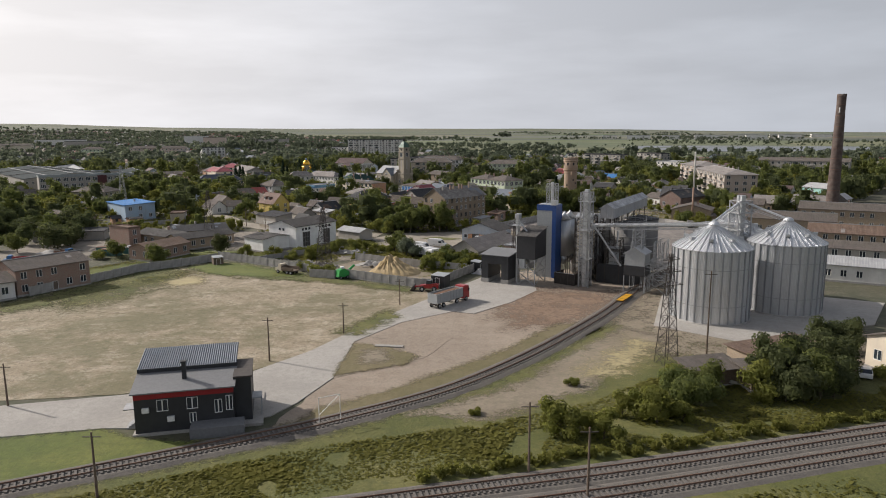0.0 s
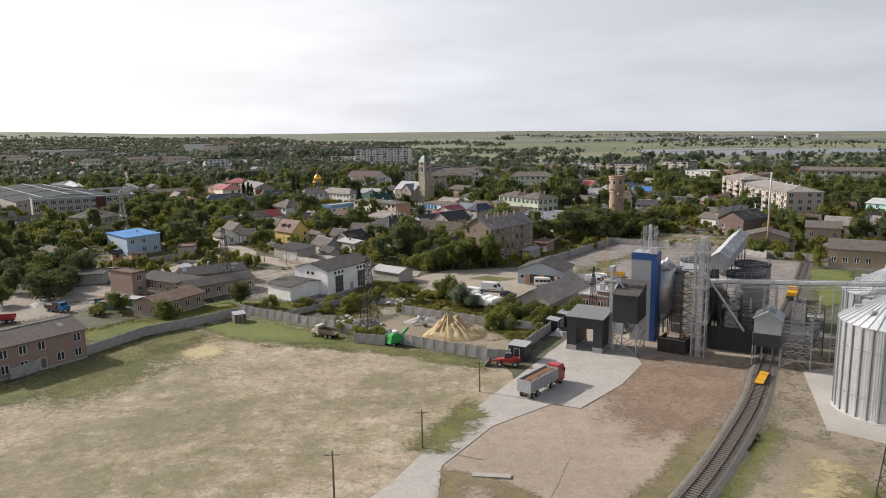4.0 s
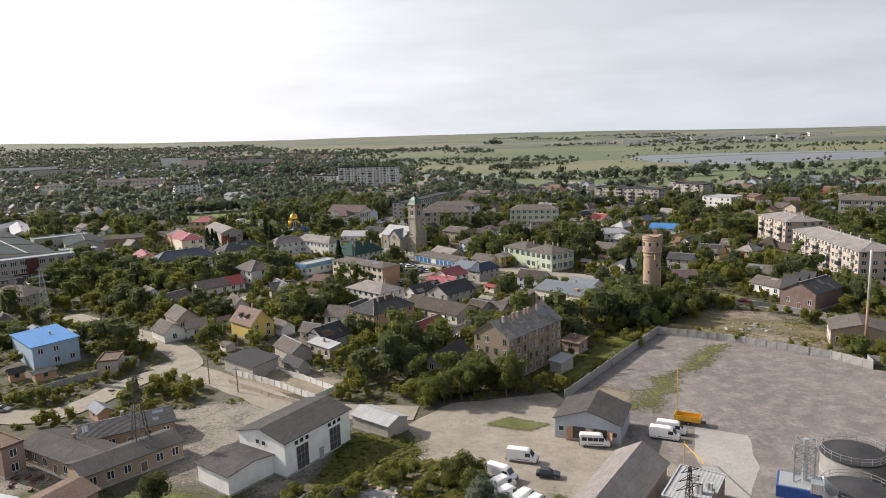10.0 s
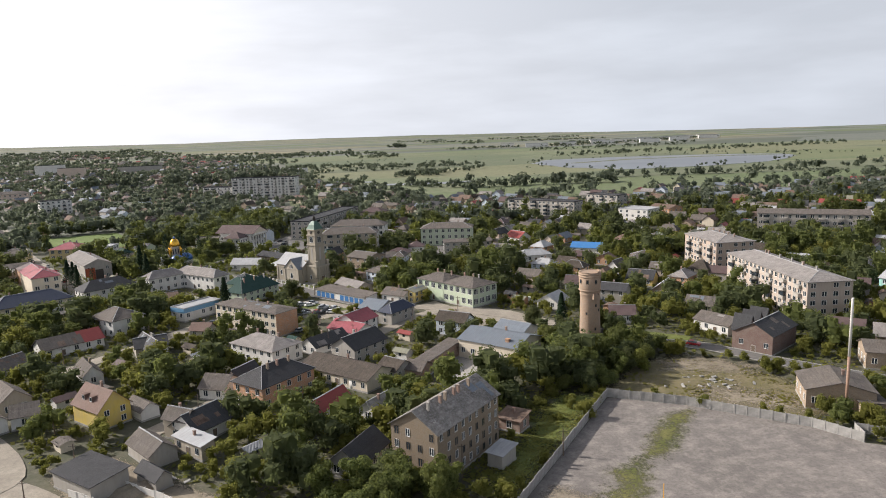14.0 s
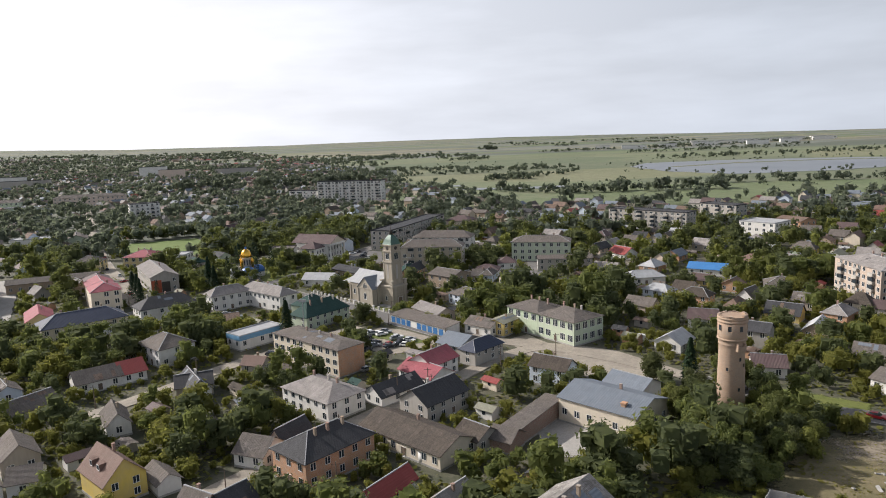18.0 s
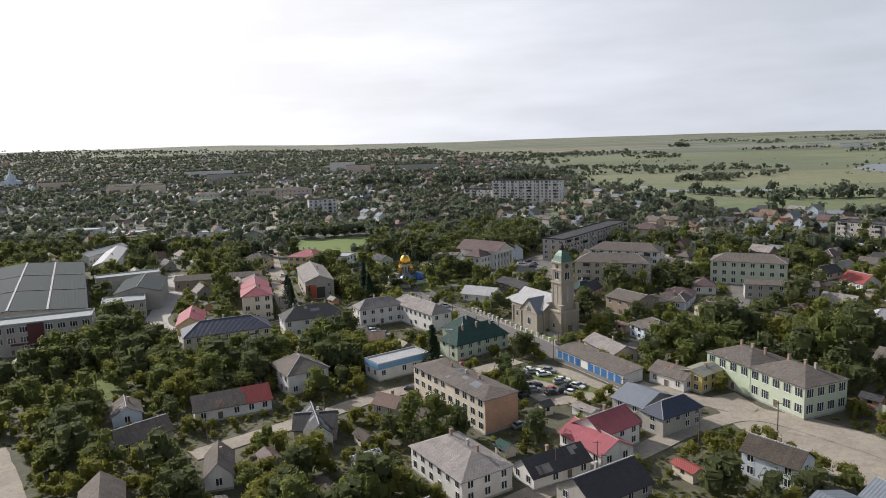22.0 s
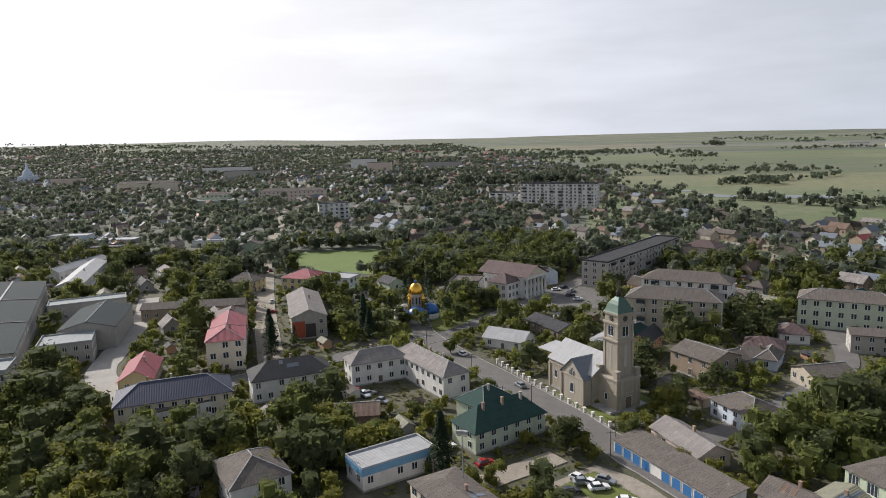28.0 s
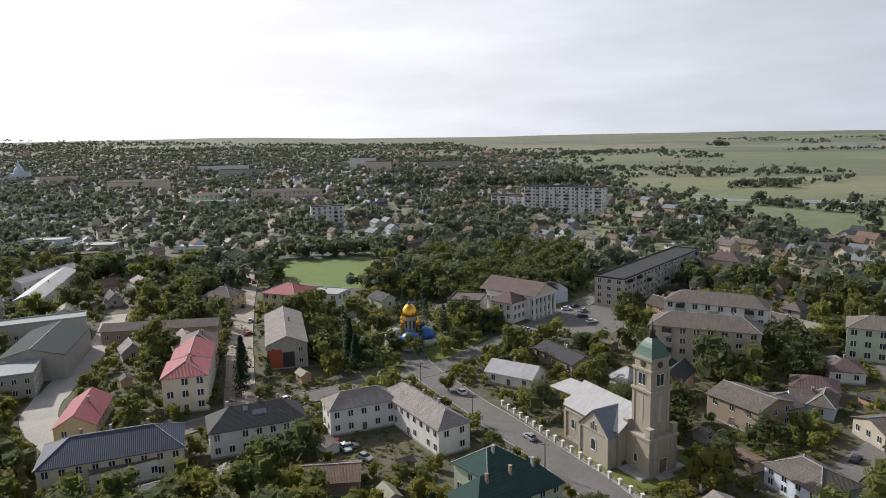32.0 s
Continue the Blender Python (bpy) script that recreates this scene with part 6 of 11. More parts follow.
# slim elevator beside the intake
rt = root("bucket_elevator", 17.9, 163.2, 0, PR, "slim galvanised bucket elevator with a platform", "bucket elevator")
bm = bmesh.new()
box(bm, -0.3, 0.3, -0.5, -0.1, 0, 15.5)
box(bm, -0.3, 0.3, 0.1, 0.5, 0, 15.5)
part("elevator_leg", bm, galv, rt)
bm = bmesh.new()
box(bm, -0.5, 0.5, -0.8, 0.8, 15.3, 16.4)
part("head", bm, galv, rt)
bm = bmesh.new()
box(bm, -1.3, 1.3, -1.3, 1.3, 13.6, 13.7)
part("platform", bm, steel, rt)
rail_round(rt, -1.3, 1.3, -1.3, 1.3, 13.7, steel)
bm = bmesh.new()
beam(bm, (0.4, 0, 14.5), (3.0, -0.5, 11.8), 0.18, 6)
part("spout", bm, galv, rt)
# small buffer silos behind the tower
for k, (dx, dy) in enumerate(((30.3, 171.2), (32.2, 174.4))):
    rt = root("buffer_silo", dx, dy, 0, 0, "small galvanised hopper silo with a pointed roof", "grain silo", "buffer silos")
    bm = bmesh.new()
    lathe(bm, [(1.7, 5.0), (1.7, 14.0)], 28)
    part("shell", bm, galv, rt)
    bm = bmesh.new()
    lathe(bm, [(1.8, 14.0), (0.25, 15.6), (0.2, 15.9)], 28)
    part("roof_cone", bm, galv, rt)
    bm = bmesh.new()
    lathe(bm, [(0.3, 2.6), (1.7, 5.0)], 28)
    part("hopper_cone", bm, galvdark, rt)
    for i in range(6):
        bm = bmesh.new()
        a = i * 1.0472
        beam(bm, (1.65 * math.cos(a), 1.65 * math.sin(a), -0.2), (1.65 * math.cos(a), 1.65 * math.sin(a), 5.2), 0.1)
        part("leg", bm, darksteel, rt)
# pit building between the tower and the lattice
rt = root("unloading_pit", 29.7, 160.8, 0, PR - 7, "low dark steel pit wall round spilt grain", "pit")
for x0, x1, y0, y1 in ((-2.6, 2.6, -2.0, -1.88), (-2.6, -2.48, -1.88, 2.6), (2.48, 2.6, -1.88, 2.6)):
    bm = bmesh.new()
    box(bm, x0, x1, y0, y1, -0.1, 2.7)
    part("sheet_wall", bm, sootrust, rt)
for x in (-2.6, -0.9, 0.9, 2.6):
    bm = bmesh.new()
    box(bm, x - 0.06, x + 0.06, -2.12, -2.0, -0.1, 2.85)
    part("post", bm, darksteel, rt)
bm = bmesh.new()
beam(bm, (-2.6, -2.06, 2.78), (2.6, -2.06, 2.78), 0.06)
part("top_rail", bm, steel, rt)
# tall lattice elevator
rt = root("elevator_tower", 32.9, 157.2, 0, PR, "tall galvanised lattice tower round a bucket elevator", "elevator tower")
lattice(rt, "frame", -1.15, 1.15, -1.15, 1.15, 0, 22.0, steel, 0.1, 2.2)
bm = bmesh.new()
box(bm, -0.45, 0.45, -0.7, -0.2, 0, 22.6)
box(bm, -0.45, 0.45, 0.2, 0.7, 0, 22.6)
part("elevator_leg", bm, galv, rt)
for zz in (6.6, 13.2, 19.8):
    bm = bmesh.new()
    box(bm, -1.5, 1.5, -1.5, 1.5, zz, zz + 0.1)
    part("platform", bm, steel, rt)
    rail_round(rt, -1.5, 1.5, -1.5, 1.5, zz + 0.1, steel)
bm = bmesh.new()
beam(bm, (0.6, 0, 16.0), (7.4, 3.2, 5.0), 0.2, 6)
part("spout", bm, galv, rt)
# dryer with louvres
rt = root("grain_dryer", 34.4, 164.4, 0, PR, "grain dryer with pale louvred sides in a steel frame", "grain dryer")
bm = bmesh.new()
box(bm, -1.5, 1.5, -2.2, 2.2, 2.5, 14.6)
part("body", bm, cream, rt)
lattice(rt, "frame", -1.9, 1.9, -2.6, 2.6, 0, 15.6, darksteel, 0.09, 1.5)
bm = bmesh.new()
box(bm, -1.6, 1.6, -2.32, -2.2, 0, 0.5)
me = mesh_of("louvre", bm, steel)
for i in range(14):
    part("louvre", me, None, rt).matrix_basis = pose(0, 0, 3.0 + i * 0.8, -14)
bm = roof_bm("gable", 4.0, 5.4, 15.4, 0.8, 0.1)
part("roof", bm, galv, rt)


def round_store(x, y, r, h, wall, roof_mat, label):
    rt = root("storage_silo", x, y, 0, 0, label, "grain silo", "round stores")
    bm = bmesh.new()
    lathe(bm, [(r, -0.2), (r, h)], 48)
    part("shell", bm, wall, rt)
    bm = bmesh.new()
    lathe(bm, [(r * 1.03, h), (r * 1.03, h + 0.2), (0.6, h + 1.0)], 48, smooth=False)
    part("roof", bm, roof_mat, rt)
    for zz in range(2, int(h), 2):
        bm = bmesh.new()
        lathe(bm, [(r + 0.005, zz), (r + 0.07, zz + 0.03), (r + 0.07, zz + 0.17), (r + 0.005, zz + 0.2)], 48)
        part("hoop", bm, panel_concrete, rt)
    bm = bmesh.new()
    for i in range(20):
        a, b = 2 * math.pi * i / 20, 2 * math.pi * (i + 1) / 20
        for zz in (0.75, 1.2):
            beam(bm, (r * math.cos(a), r * math.sin(a), h + zz), (r * math.cos(b), r * math.sin(b), h + zz), 0.035)
        beam(bm, (r * math.cos(a), r * math.sin(a), h), (r * math.cos(a), r * math.sin(a), h + 1.2), 0.035)
    part("railing", bm, steel, rt)


round_store(37.2, 175.2, 4.3, 12.8, darkstore, dark, "round dark concrete grain store with a dark roof")
round_store(43.4, 186.0, 4.3, 12.8, darkstore, dark, "round dark concrete grain store with a dark roof")
round_store(46.2, 170.4, 4.3, 12.8, darkstore, dark, "round dark concrete grain store with a dark roof")
round_store(52.4, 181.0, 4.3, 12.8, darkstore, dark, "round dark concrete grain store with a dark roof")
for x, y, w, d, h in ((40.6, 161.5, 3.4, 3.0, 10.5), (44.6, 163.6, 3.0, 2.2, 7.5), (37.4, 166.4, 2.2, 2.2, 14.0), (55.0, 158.0, 3.0, 3.0, 9.0)):
    rt = root("process_frame", x, y, 0, PR, "dark steel frame with pipes and machines", "steel frame", "process frames")
    lattice(rt, "frame", -w / 2, w / 2, -d / 2, d / 2, 0, h, darksteel, 0.09, 2.4)
    for zz in (h * 0.4, h * 0.8):
        bm = bmesh.new()
        box(bm, -w / 2, w / 2, -d / 2, d / 2, zz, zz + 0.1)
        part("platform", bm, steel, rt)
        rail_round(rt, -w / 2, w / 2, -d / 2, d / 2, zz + 0.1, steel)
    bm = bmesh.new()
    box(bm, -w * 0.3, w * 0.3, -d * 0.3, d * 0.3, h * 0.42, h * 0.72)
    part("machine", bm, greypanel, rt)
    bm = bmesh.new()
    lathe(bm, [(0.15, h * 0.2), (w * 0.28, h * 0.42)], 10)
    part("hopper_cone", bm, galvdark, rt)
    bm = bmesh.new()
    beam(bm, (w * 0.2, 0, h * 0.8), (w * 0.2, 0, h + 2.0), 0.2, 8)
    part("pipe", bm, galv, rt)
rt = root("screen_wall", 41.5, 159.3, 0, PR, "dark steel screen wall below the stores", "steel wall")
bm = bmesh.new()
box(bm, -5.5, 5.0, -0.1, 0.1, 0, 4.6)
part("sheet", bm, blackpanel, rt)
# long gallery over the round stores
rt = root("conveyor_gallery", 48.0, 180.8, 0, PR, "long patchy pale conveyor gallery over the round stores", "conveyor gallery")
bm = walls_bm("gabley", 3.2, 34, 2.4, 1.1)
for v in bm.verts:
    v.co.z += 14.8 if v.co.z > 0 else 15.1
part("wall", bm, whitemetal, rt)
bm = roof_bm("gabley", 3.2, 34, 2.4, 1.1, 0.25)
for v in bm.verts:
    v.co.z += 14.8
part("roof", bm, patchy, rt, "pale flaking roof sheets")
for k in range(6):
    for s in (-1, 1):
        bm = bmesh.new()
        beam(bm, (s * 1.4, -15 + k * 6, -0.2), (s * 1.4, -15 + k * 6, 15), 0.14)
        part("leg", bm, darksteel, rt)
# pipe bridge to the large silos
rt = root("conveyor_bridge", 0, 0, 0, 0, "covered conveyor bridge on a steel truss", "conveyor bridge")
A, B = Vector((34.6, 158.6, 13.2)), Vector((60.5, 143.5, 15.4))
dv = (B - A)
side = Vector((-dv.y, dv.x, 0)).normalized()
bm = bmesh.new()
beam(bm, A + Vector((0, 0, 0.9)), B + Vector((0, 0, 0.9)), 0.42, 6)
part("conveyor", bm, galv, rt)
for s in (-0.75, 0.75):
    bm = bmesh.new()
    n = 16
    for zz in (0, 1.3):
        beam(bm, A + side * s + Vector((0, 0, zz)), B + side * s + Vector((0, 0, zz)), 0.07)
    for i in range(n):
        a, b = A + dv * (i / n), A + dv * ((i + 1) / n)
        beam(bm, a + side * s, b + side * s + Vector((0, 0, 1.3)), 0.045)
        beam(bm, b + side * s, b + side * s + Vector((0, 0, 1.3)), 0.045)
    part("truss", bm, steel, rt)
for f in (0.36, 0.72):
    p = A + dv * f
    for s in (-0.75, 0.75):
        for e in (-0.9, 0.9):
            bm = bmesh.new()
            q = p + side * s + dv.normalized() * e
            beam(bm, (q.x, q.y, -0.2), (q.x, q.y, q.z), 0.09)
            part("leg", bm, steel, rt)
# headhouse between the large silos with spouts to their roofs
rt = root("silo_headhouse", 61.3, 141.6, 0, 15, "open lattice headhouse with spouts to the silo roofs", "elevator tower")
lattice(rt, "frame", -1.5, 1.5, -1.5, 1.5, 0, 21.5, steel, 0.1, 2.2)
for zz in (15.5, 19.0):
    bm = bmesh.new()
    box(bm, -1.9, 1.9, -1.9, 1.9, zz, zz + 0.12)
    part("platform", bm, steel, rt)
    rail_round(rt, -1.9, 1.9, -1.9, 1.9, zz + 0.12, steel)
bm = bmesh.new()
box(bm, -0.5, 0.5, -0.8, -0.25, 0, 22.6)
box(bm, -0.5, 0.5, 0.25, 0.8, 0, 22.6)
part("elevator_leg", bm, galv, rt)
inv = pose(61.3, 141.6, 0, 0, 0, 15).inverted()
for tx, ty in ((51.3, 130.6), (68.3, 136.2), (62.6, 149.0)):
    bm = bmesh.new()
    beam(bm, inv @ Vector((61.3, 141.6, 21.5)), inv @ Vector((tx, ty, 18.4)), 0.22, 6)
    part("spout", bm, galv, rt)
    bm = bmesh.new()
    for s in (-0.5, 0.5):
        beam(bm, inv @ Vector((61.3 + s, 141.6 + s, 20.4)), inv @ Vector((tx + s, ty + s, 17.9)), 0.06)
    part("catwalk", bm, steel, rt)
# wagon loading house over the siding
rt = root("loading_house", 43.6, 152.4, 0, 59.5 - 90, "wagon loading house on tall steel legs over the siding", "loading house")
bm = walls_bm("gabley", 4.4, 5.0, 2.6, 1.3)
for v in bm.verts:
    v.co.z += 6.3
part("wall", bm, greypanel, rt)
bm = roof_bm("gabley", 4.4, 5.0, 2.6, 1.3, 0.25)
for v in bm.verts:
    v.co.z += 6.3
part("roof", bm, galvdark, rt)
bm = bmesh.new()
box(bm, -2.3, 2.3, -2.6, 2.6, 3.9, 6.2)
part("skirt", bm, blackpanel, rt)
lattice(rt, "head", -1.0, 1.0, -1.0, 1.0, 9.0, 14.0, steel, 0.08, 1.6)
for sx in (-1, 1):
    for sy in (-1, 1):
        bm = bmesh.new()
        beam(bm, (sx * 2.25, sy * 2.4, -0.1), (sx * 2.25, sy * 2.4, 6.3), 0.12)
        part("leg", bm, steel, rt)
# portal frames
for px, py in ((47.6, 150.2), (50.0, 154.5)):
    rt = root("portal_frame", px, py, 0, PR, "white-grey steel portal frame with lattice beams", "steel frame", "portal frames")
    lattice(rt, "posts", -2.4, 2.4, -1.6, 1.6, 0, 6.6, steel, 0.09, 6.6)
    lattice(rt, "beam", -2.4, 2.4, -1.6, 1.6, 5.2, 6.8, steel, 0.06, 0.8)
    lattice(rt, "head", -0.9, 0.9, -0.9, 0.9, 6.8, 11.5, steel, 0.07, 1.6)
# yellow cover machine on the siding, and the trolley
rt = root("wagon_mover", 71.2, 198.2, 0.1, 59, "yellow rail shunting machine on the siding", "rail machine")
bm = bmesh.new()
box(bm, -2.2, 2.2, -1.2, 1.2, 0.9, 1.5)
part("chassis", bm, darksteel, rt)
bm = bmesh.new()
box(bm, -2.0, 0.6, -1.1, 1.1, 1.5, 2.4)
box(bm, 0.6, 2.0, -1.1, 1.1, 1.5, 3.3)
part("body", bm, yellowpaint, rt)
for sx in (-1.4, 1.4):
    bm = bmesh.new()
    for sy in (-0.76, 0.76):
        beam(bm, (sx, sy - 0.07, 0.88), (sx, sy + 0.07, 0.88), 0.42, 14)
    part("wheelset", bm, darksteel, rt)
rt = root("rail_trolley", 38.6, 143.4, 0.1, 57, "low yellow trolley standing on the rails", "rail trolley")
bm = bmesh.new()
box(bm, -3.2, 3.2, -0.7, 0.7, 0.6, 0.72)
part("deck", bm, yellowpaint, rt)
bm = bmesh.new()
for sx in (-1.5, 1.5):
    beam(bm, (sx, -0.8, 0.6), (sx, 0.8, 0.6), 0.14, 8)
part("axle", bm, darksteel, rt)


# ---- weighbridge house by the gate ----
def gate_house():
    rt = root("weighbridge_house", -36.9, 77.9, 0.0, 13.4, "black clad two-storey weighbridge house with a red band", "office building")
    w, d1, d2 = 11.4, 5.2, 5.4
    bm = bmesh.new()
    box(bm, 0, w, 0, d1 + d2, 0.3, 4.5)
    part("wall", bm, blackpanel, rt)
    bm = bmesh.new()
    box(bm, -0.02, w + 0.02, -0.02, d1, 4.5, 5.3)
    part("red_band", bm, redpanel, rt, "deep red cladding band")
    bm = bmesh.new()
    box(bm, 0, w, d1, d1 + d2, 4.5, 6.6)
    part("clerestory", bm, blackpanel, rt)
    bm = bmesh.new()
    vs = [bm.verts.new(p) for p in ((-0.3, -0.5, 5.3), (w + 0.3, -0.5, 5.3), (w + 0.3, d1, 6.1), (-0.3, d1, 6.1), (-0.3, -0.5, 5.45), (w + 0.3, -0.5, 5.45), (w + 0.3, d1, 6.25), (-0.3, d1, 6.25))]
    for f in ((0, 3, 2, 1), (4, 5, 6, 7), (0, 1, 5, 4), (1, 2, 6, 5), (2, 3, 7, 6), (3, 0, 4, 7)):
        bm.faces.new([vs[i] for i in f])
    part("roof", bm, darkgrey, rt)
    bm = bmesh.new()
    n = 90
    prev = None
    for i in range(n + 1):
        x = -0.3 + (w + 0.6) * i / n
        z = 0.1 if i % 2 else 0.0
        row = [bm.verts.new(p) for p in ((x, d1 - 0.4, 6.65 + z), (x, d1 + d2 + 0.4, 7.5 + z))]
        if prev:
            bm.faces.new((prev[0], row[0], row[1], prev[1]))
        prev = row
    part("rear_roof", bm, greymetal, rt, "grey corrugated roof sheets")
    bm = bmesh.new()
    box(bm, -0.3, w + 0.3, d1 - 0.35, d1 - 0.2, 6.2, 6.7)
    part("fascia", bm, blackpanel, rt)
    bm = bmesh.new()
    box(bm, 5.3, 5.8, 2.4, 2.9, 5.6, 8.0)
    box(bm, 5.2, 5.9, 2.3, 3.0, 8.0, 8.15)
    part("chimney", bm, blackpanel, rt)
    bm = bmesh.new()
    box(bm, w, w + 2.1, 1.2, d1 + 2.5, 0.3, 5.9)
    part("stair_annex", bm, blackpanel, rt)
    bm = bmesh.new()
    box(bm, w - 0.02, w + 2.25, 1.05, d1 + 2.65, 5.9, 6.1)
    part("annex_roof", bm, darksteel, rt)
    bm = bmesh.new()
    box(bm, w + 2.1, w + 3.3, 2.2, 4.4, 2.6, 2.75)
    for y in (2.3, 4.3):
        beam(bm, (w + 3.2, y, 0), (w + 3.2, y, 2.6), 0.06)
    part("porch", bm, greypanel, rt)
    bm = bmesh.new()
    box(bm, -0.3, w + 3.4, -0.35, d1 + d2, -0.2, 0.3)
    part("plinth", bm, concrete, rt)
    bm = bmesh.new()
    box(bm, 6.4, w + 1.2, -2.6, -0.02, 0.0, 1.25)
    part("terrace", bm, darkgrey, rt)
    for x, z, a, b in ((3.2, 3.0, 1.1, 1.2), (6.6, 3.0, 1.1, 1.2), (9.6, 2.2, 0.7, 1.5), (w - 0.5, 2.4, 0.6, 1.7), (6.6, 1.2, 0.6, 1.1)):
        part("window", window_mesh(a, b), None, rt).matrix_basis = pose(x, -0.03, z)
    for x, z in ((1.3, 2.9), (4.1, 1.6)):
        bm = bmesh.new()
        box(bm, x - 0.4, x + 0.4, -0.35, 0, z, z + 0.6)
        part("air_conditioner", bm, frame_white, rt)
    bm = bmesh.new()
    for i in range(5):
        box(bm, -1.5 + i * 0.28, -1.22 + i * 0.28, 2.4, 4.2, 0, 0.2 + i * 0.2)
    part("steps", bm, steel, rt)
    bm = bmesh.new()
    box(bm, -1.7, -0.05, 2.2, 4.4, 2.5, 2.62)
    part("canopy", bm, steel, rt)
    for i in range(-1, 15):
        for j in range(-3, 12):
            q = pose(-36.9, 77.9, 0, 0, 0, 13.4) @ Vector((i, j, 0))
            take(q.x, q.y)


gate_house()


# ---- vehicles ----
def extrude_side(profile, w, mat_i=0, taper=0.0, zt=1.2):
    """A body from its side outline, narrowed a little towards the top."""
    bm = bmesh.new()
    l, r = [], []
    for x, z in profile:
        k = w / 2 - taper * max(0, z - zt)
        l.append(bm.verts.new((x, -k, z)))
        r.append(bm.verts.new((x, k, z)))
    bm.faces.new(l)
    bm.faces.new(r[::-1])
    n = len(profile)
    for i in range(n):
        j = (i + 1) % n
        bm.faces.new((l[j], l[i], r[i], r[j]))
    bmesh.ops.recalc_face_normals(bm, faces=bm.faces[:])
    bmesh.ops.bevel(bm, geom=bm.edges[:], offset=0.06, segments=2, affect="EDGES")
    return bm


WHEEL = {}


def wheels(rt, axles, half, r=0.34, wd=0.24):
    key = (r, wd)
    if key not in WHEEL:
        bm = bmesh.new()
        prof = [(r * 0.55, -wd / 2), (r * 0.92, -wd / 2), (r, -wd * 0.3), (r, wd * 0.3), (r * 0.92, wd / 2), (r * 0.55, wd / 2)]
        lathe(bm, prof, 18)
        bmesh.ops.rotate(bm, verts=bm.verts[:], matrix=Matrix.Rotation(math.pi / 2, 3, "X"))
        a = mesh_of("wheel", bm, rubber)
        bm = bmesh.new()
        lathe(bm, [(r * 0.5, -wd * 0.53), (r * 0.56, wd * 0.53), (r * 0.2, wd * 0.5)], 14)
        bmesh.ops.rotate(bm, verts=bm.verts[:], matrix=Matrix.Rotation(math.pi / 2, 3, "X"))
        WHEEL[key] = (a, mesh_of("rim", bm, steel))
    for x in axles:
        for s in (-1, 1):
            wh = part("wheel", WHEEL[key][0], None, rt)
            wh.matrix_basis = pose(x, s * (half - wd / 2), r)
            part("rim", WHEEL[key][1], None, wh)


CARM = {}


def car_meshes(paint):
    key = ("car", paint.name)
    if key not in CARM:
        b = extrude_side([(-2.1, 0.3), (2.1, 0.3), (2.15, 0.7), (1.3, 0.92), (-1.5, 0.95), (-2.1, 0.9)], 1.75)
        c = extrude_side([(-1.75, 0.9), (0.95, 0.88), (0.35, 1.42), (-1.3, 1.45)], 1.6, 0, 0.35, 0.9)
        t = extrude_side([(-1.35, 1.38), (0.3, 1.36), (0.25, 1.47), (-1.25, 1.49)], 1.3)
        CARM[key] = (mesh_of("body", b, paint), mesh_of("cabin_glass", c, glass), mesh_of("roof", t, paint))
    return CARM[key]


def car(x, y, rot, paint, label, z=0.12):
    rt = root("car", x, y, z, rot, label, "car", "parked cars")
    a, b, c = car_meshes(paint)
    part("body", a, None, rt)
    part("cabin_glass", b, None, rt)
    part("roof", c, None, rt)
    wheels(rt, (-1.3, 1.3), 0.9, 0.31, 0.2)


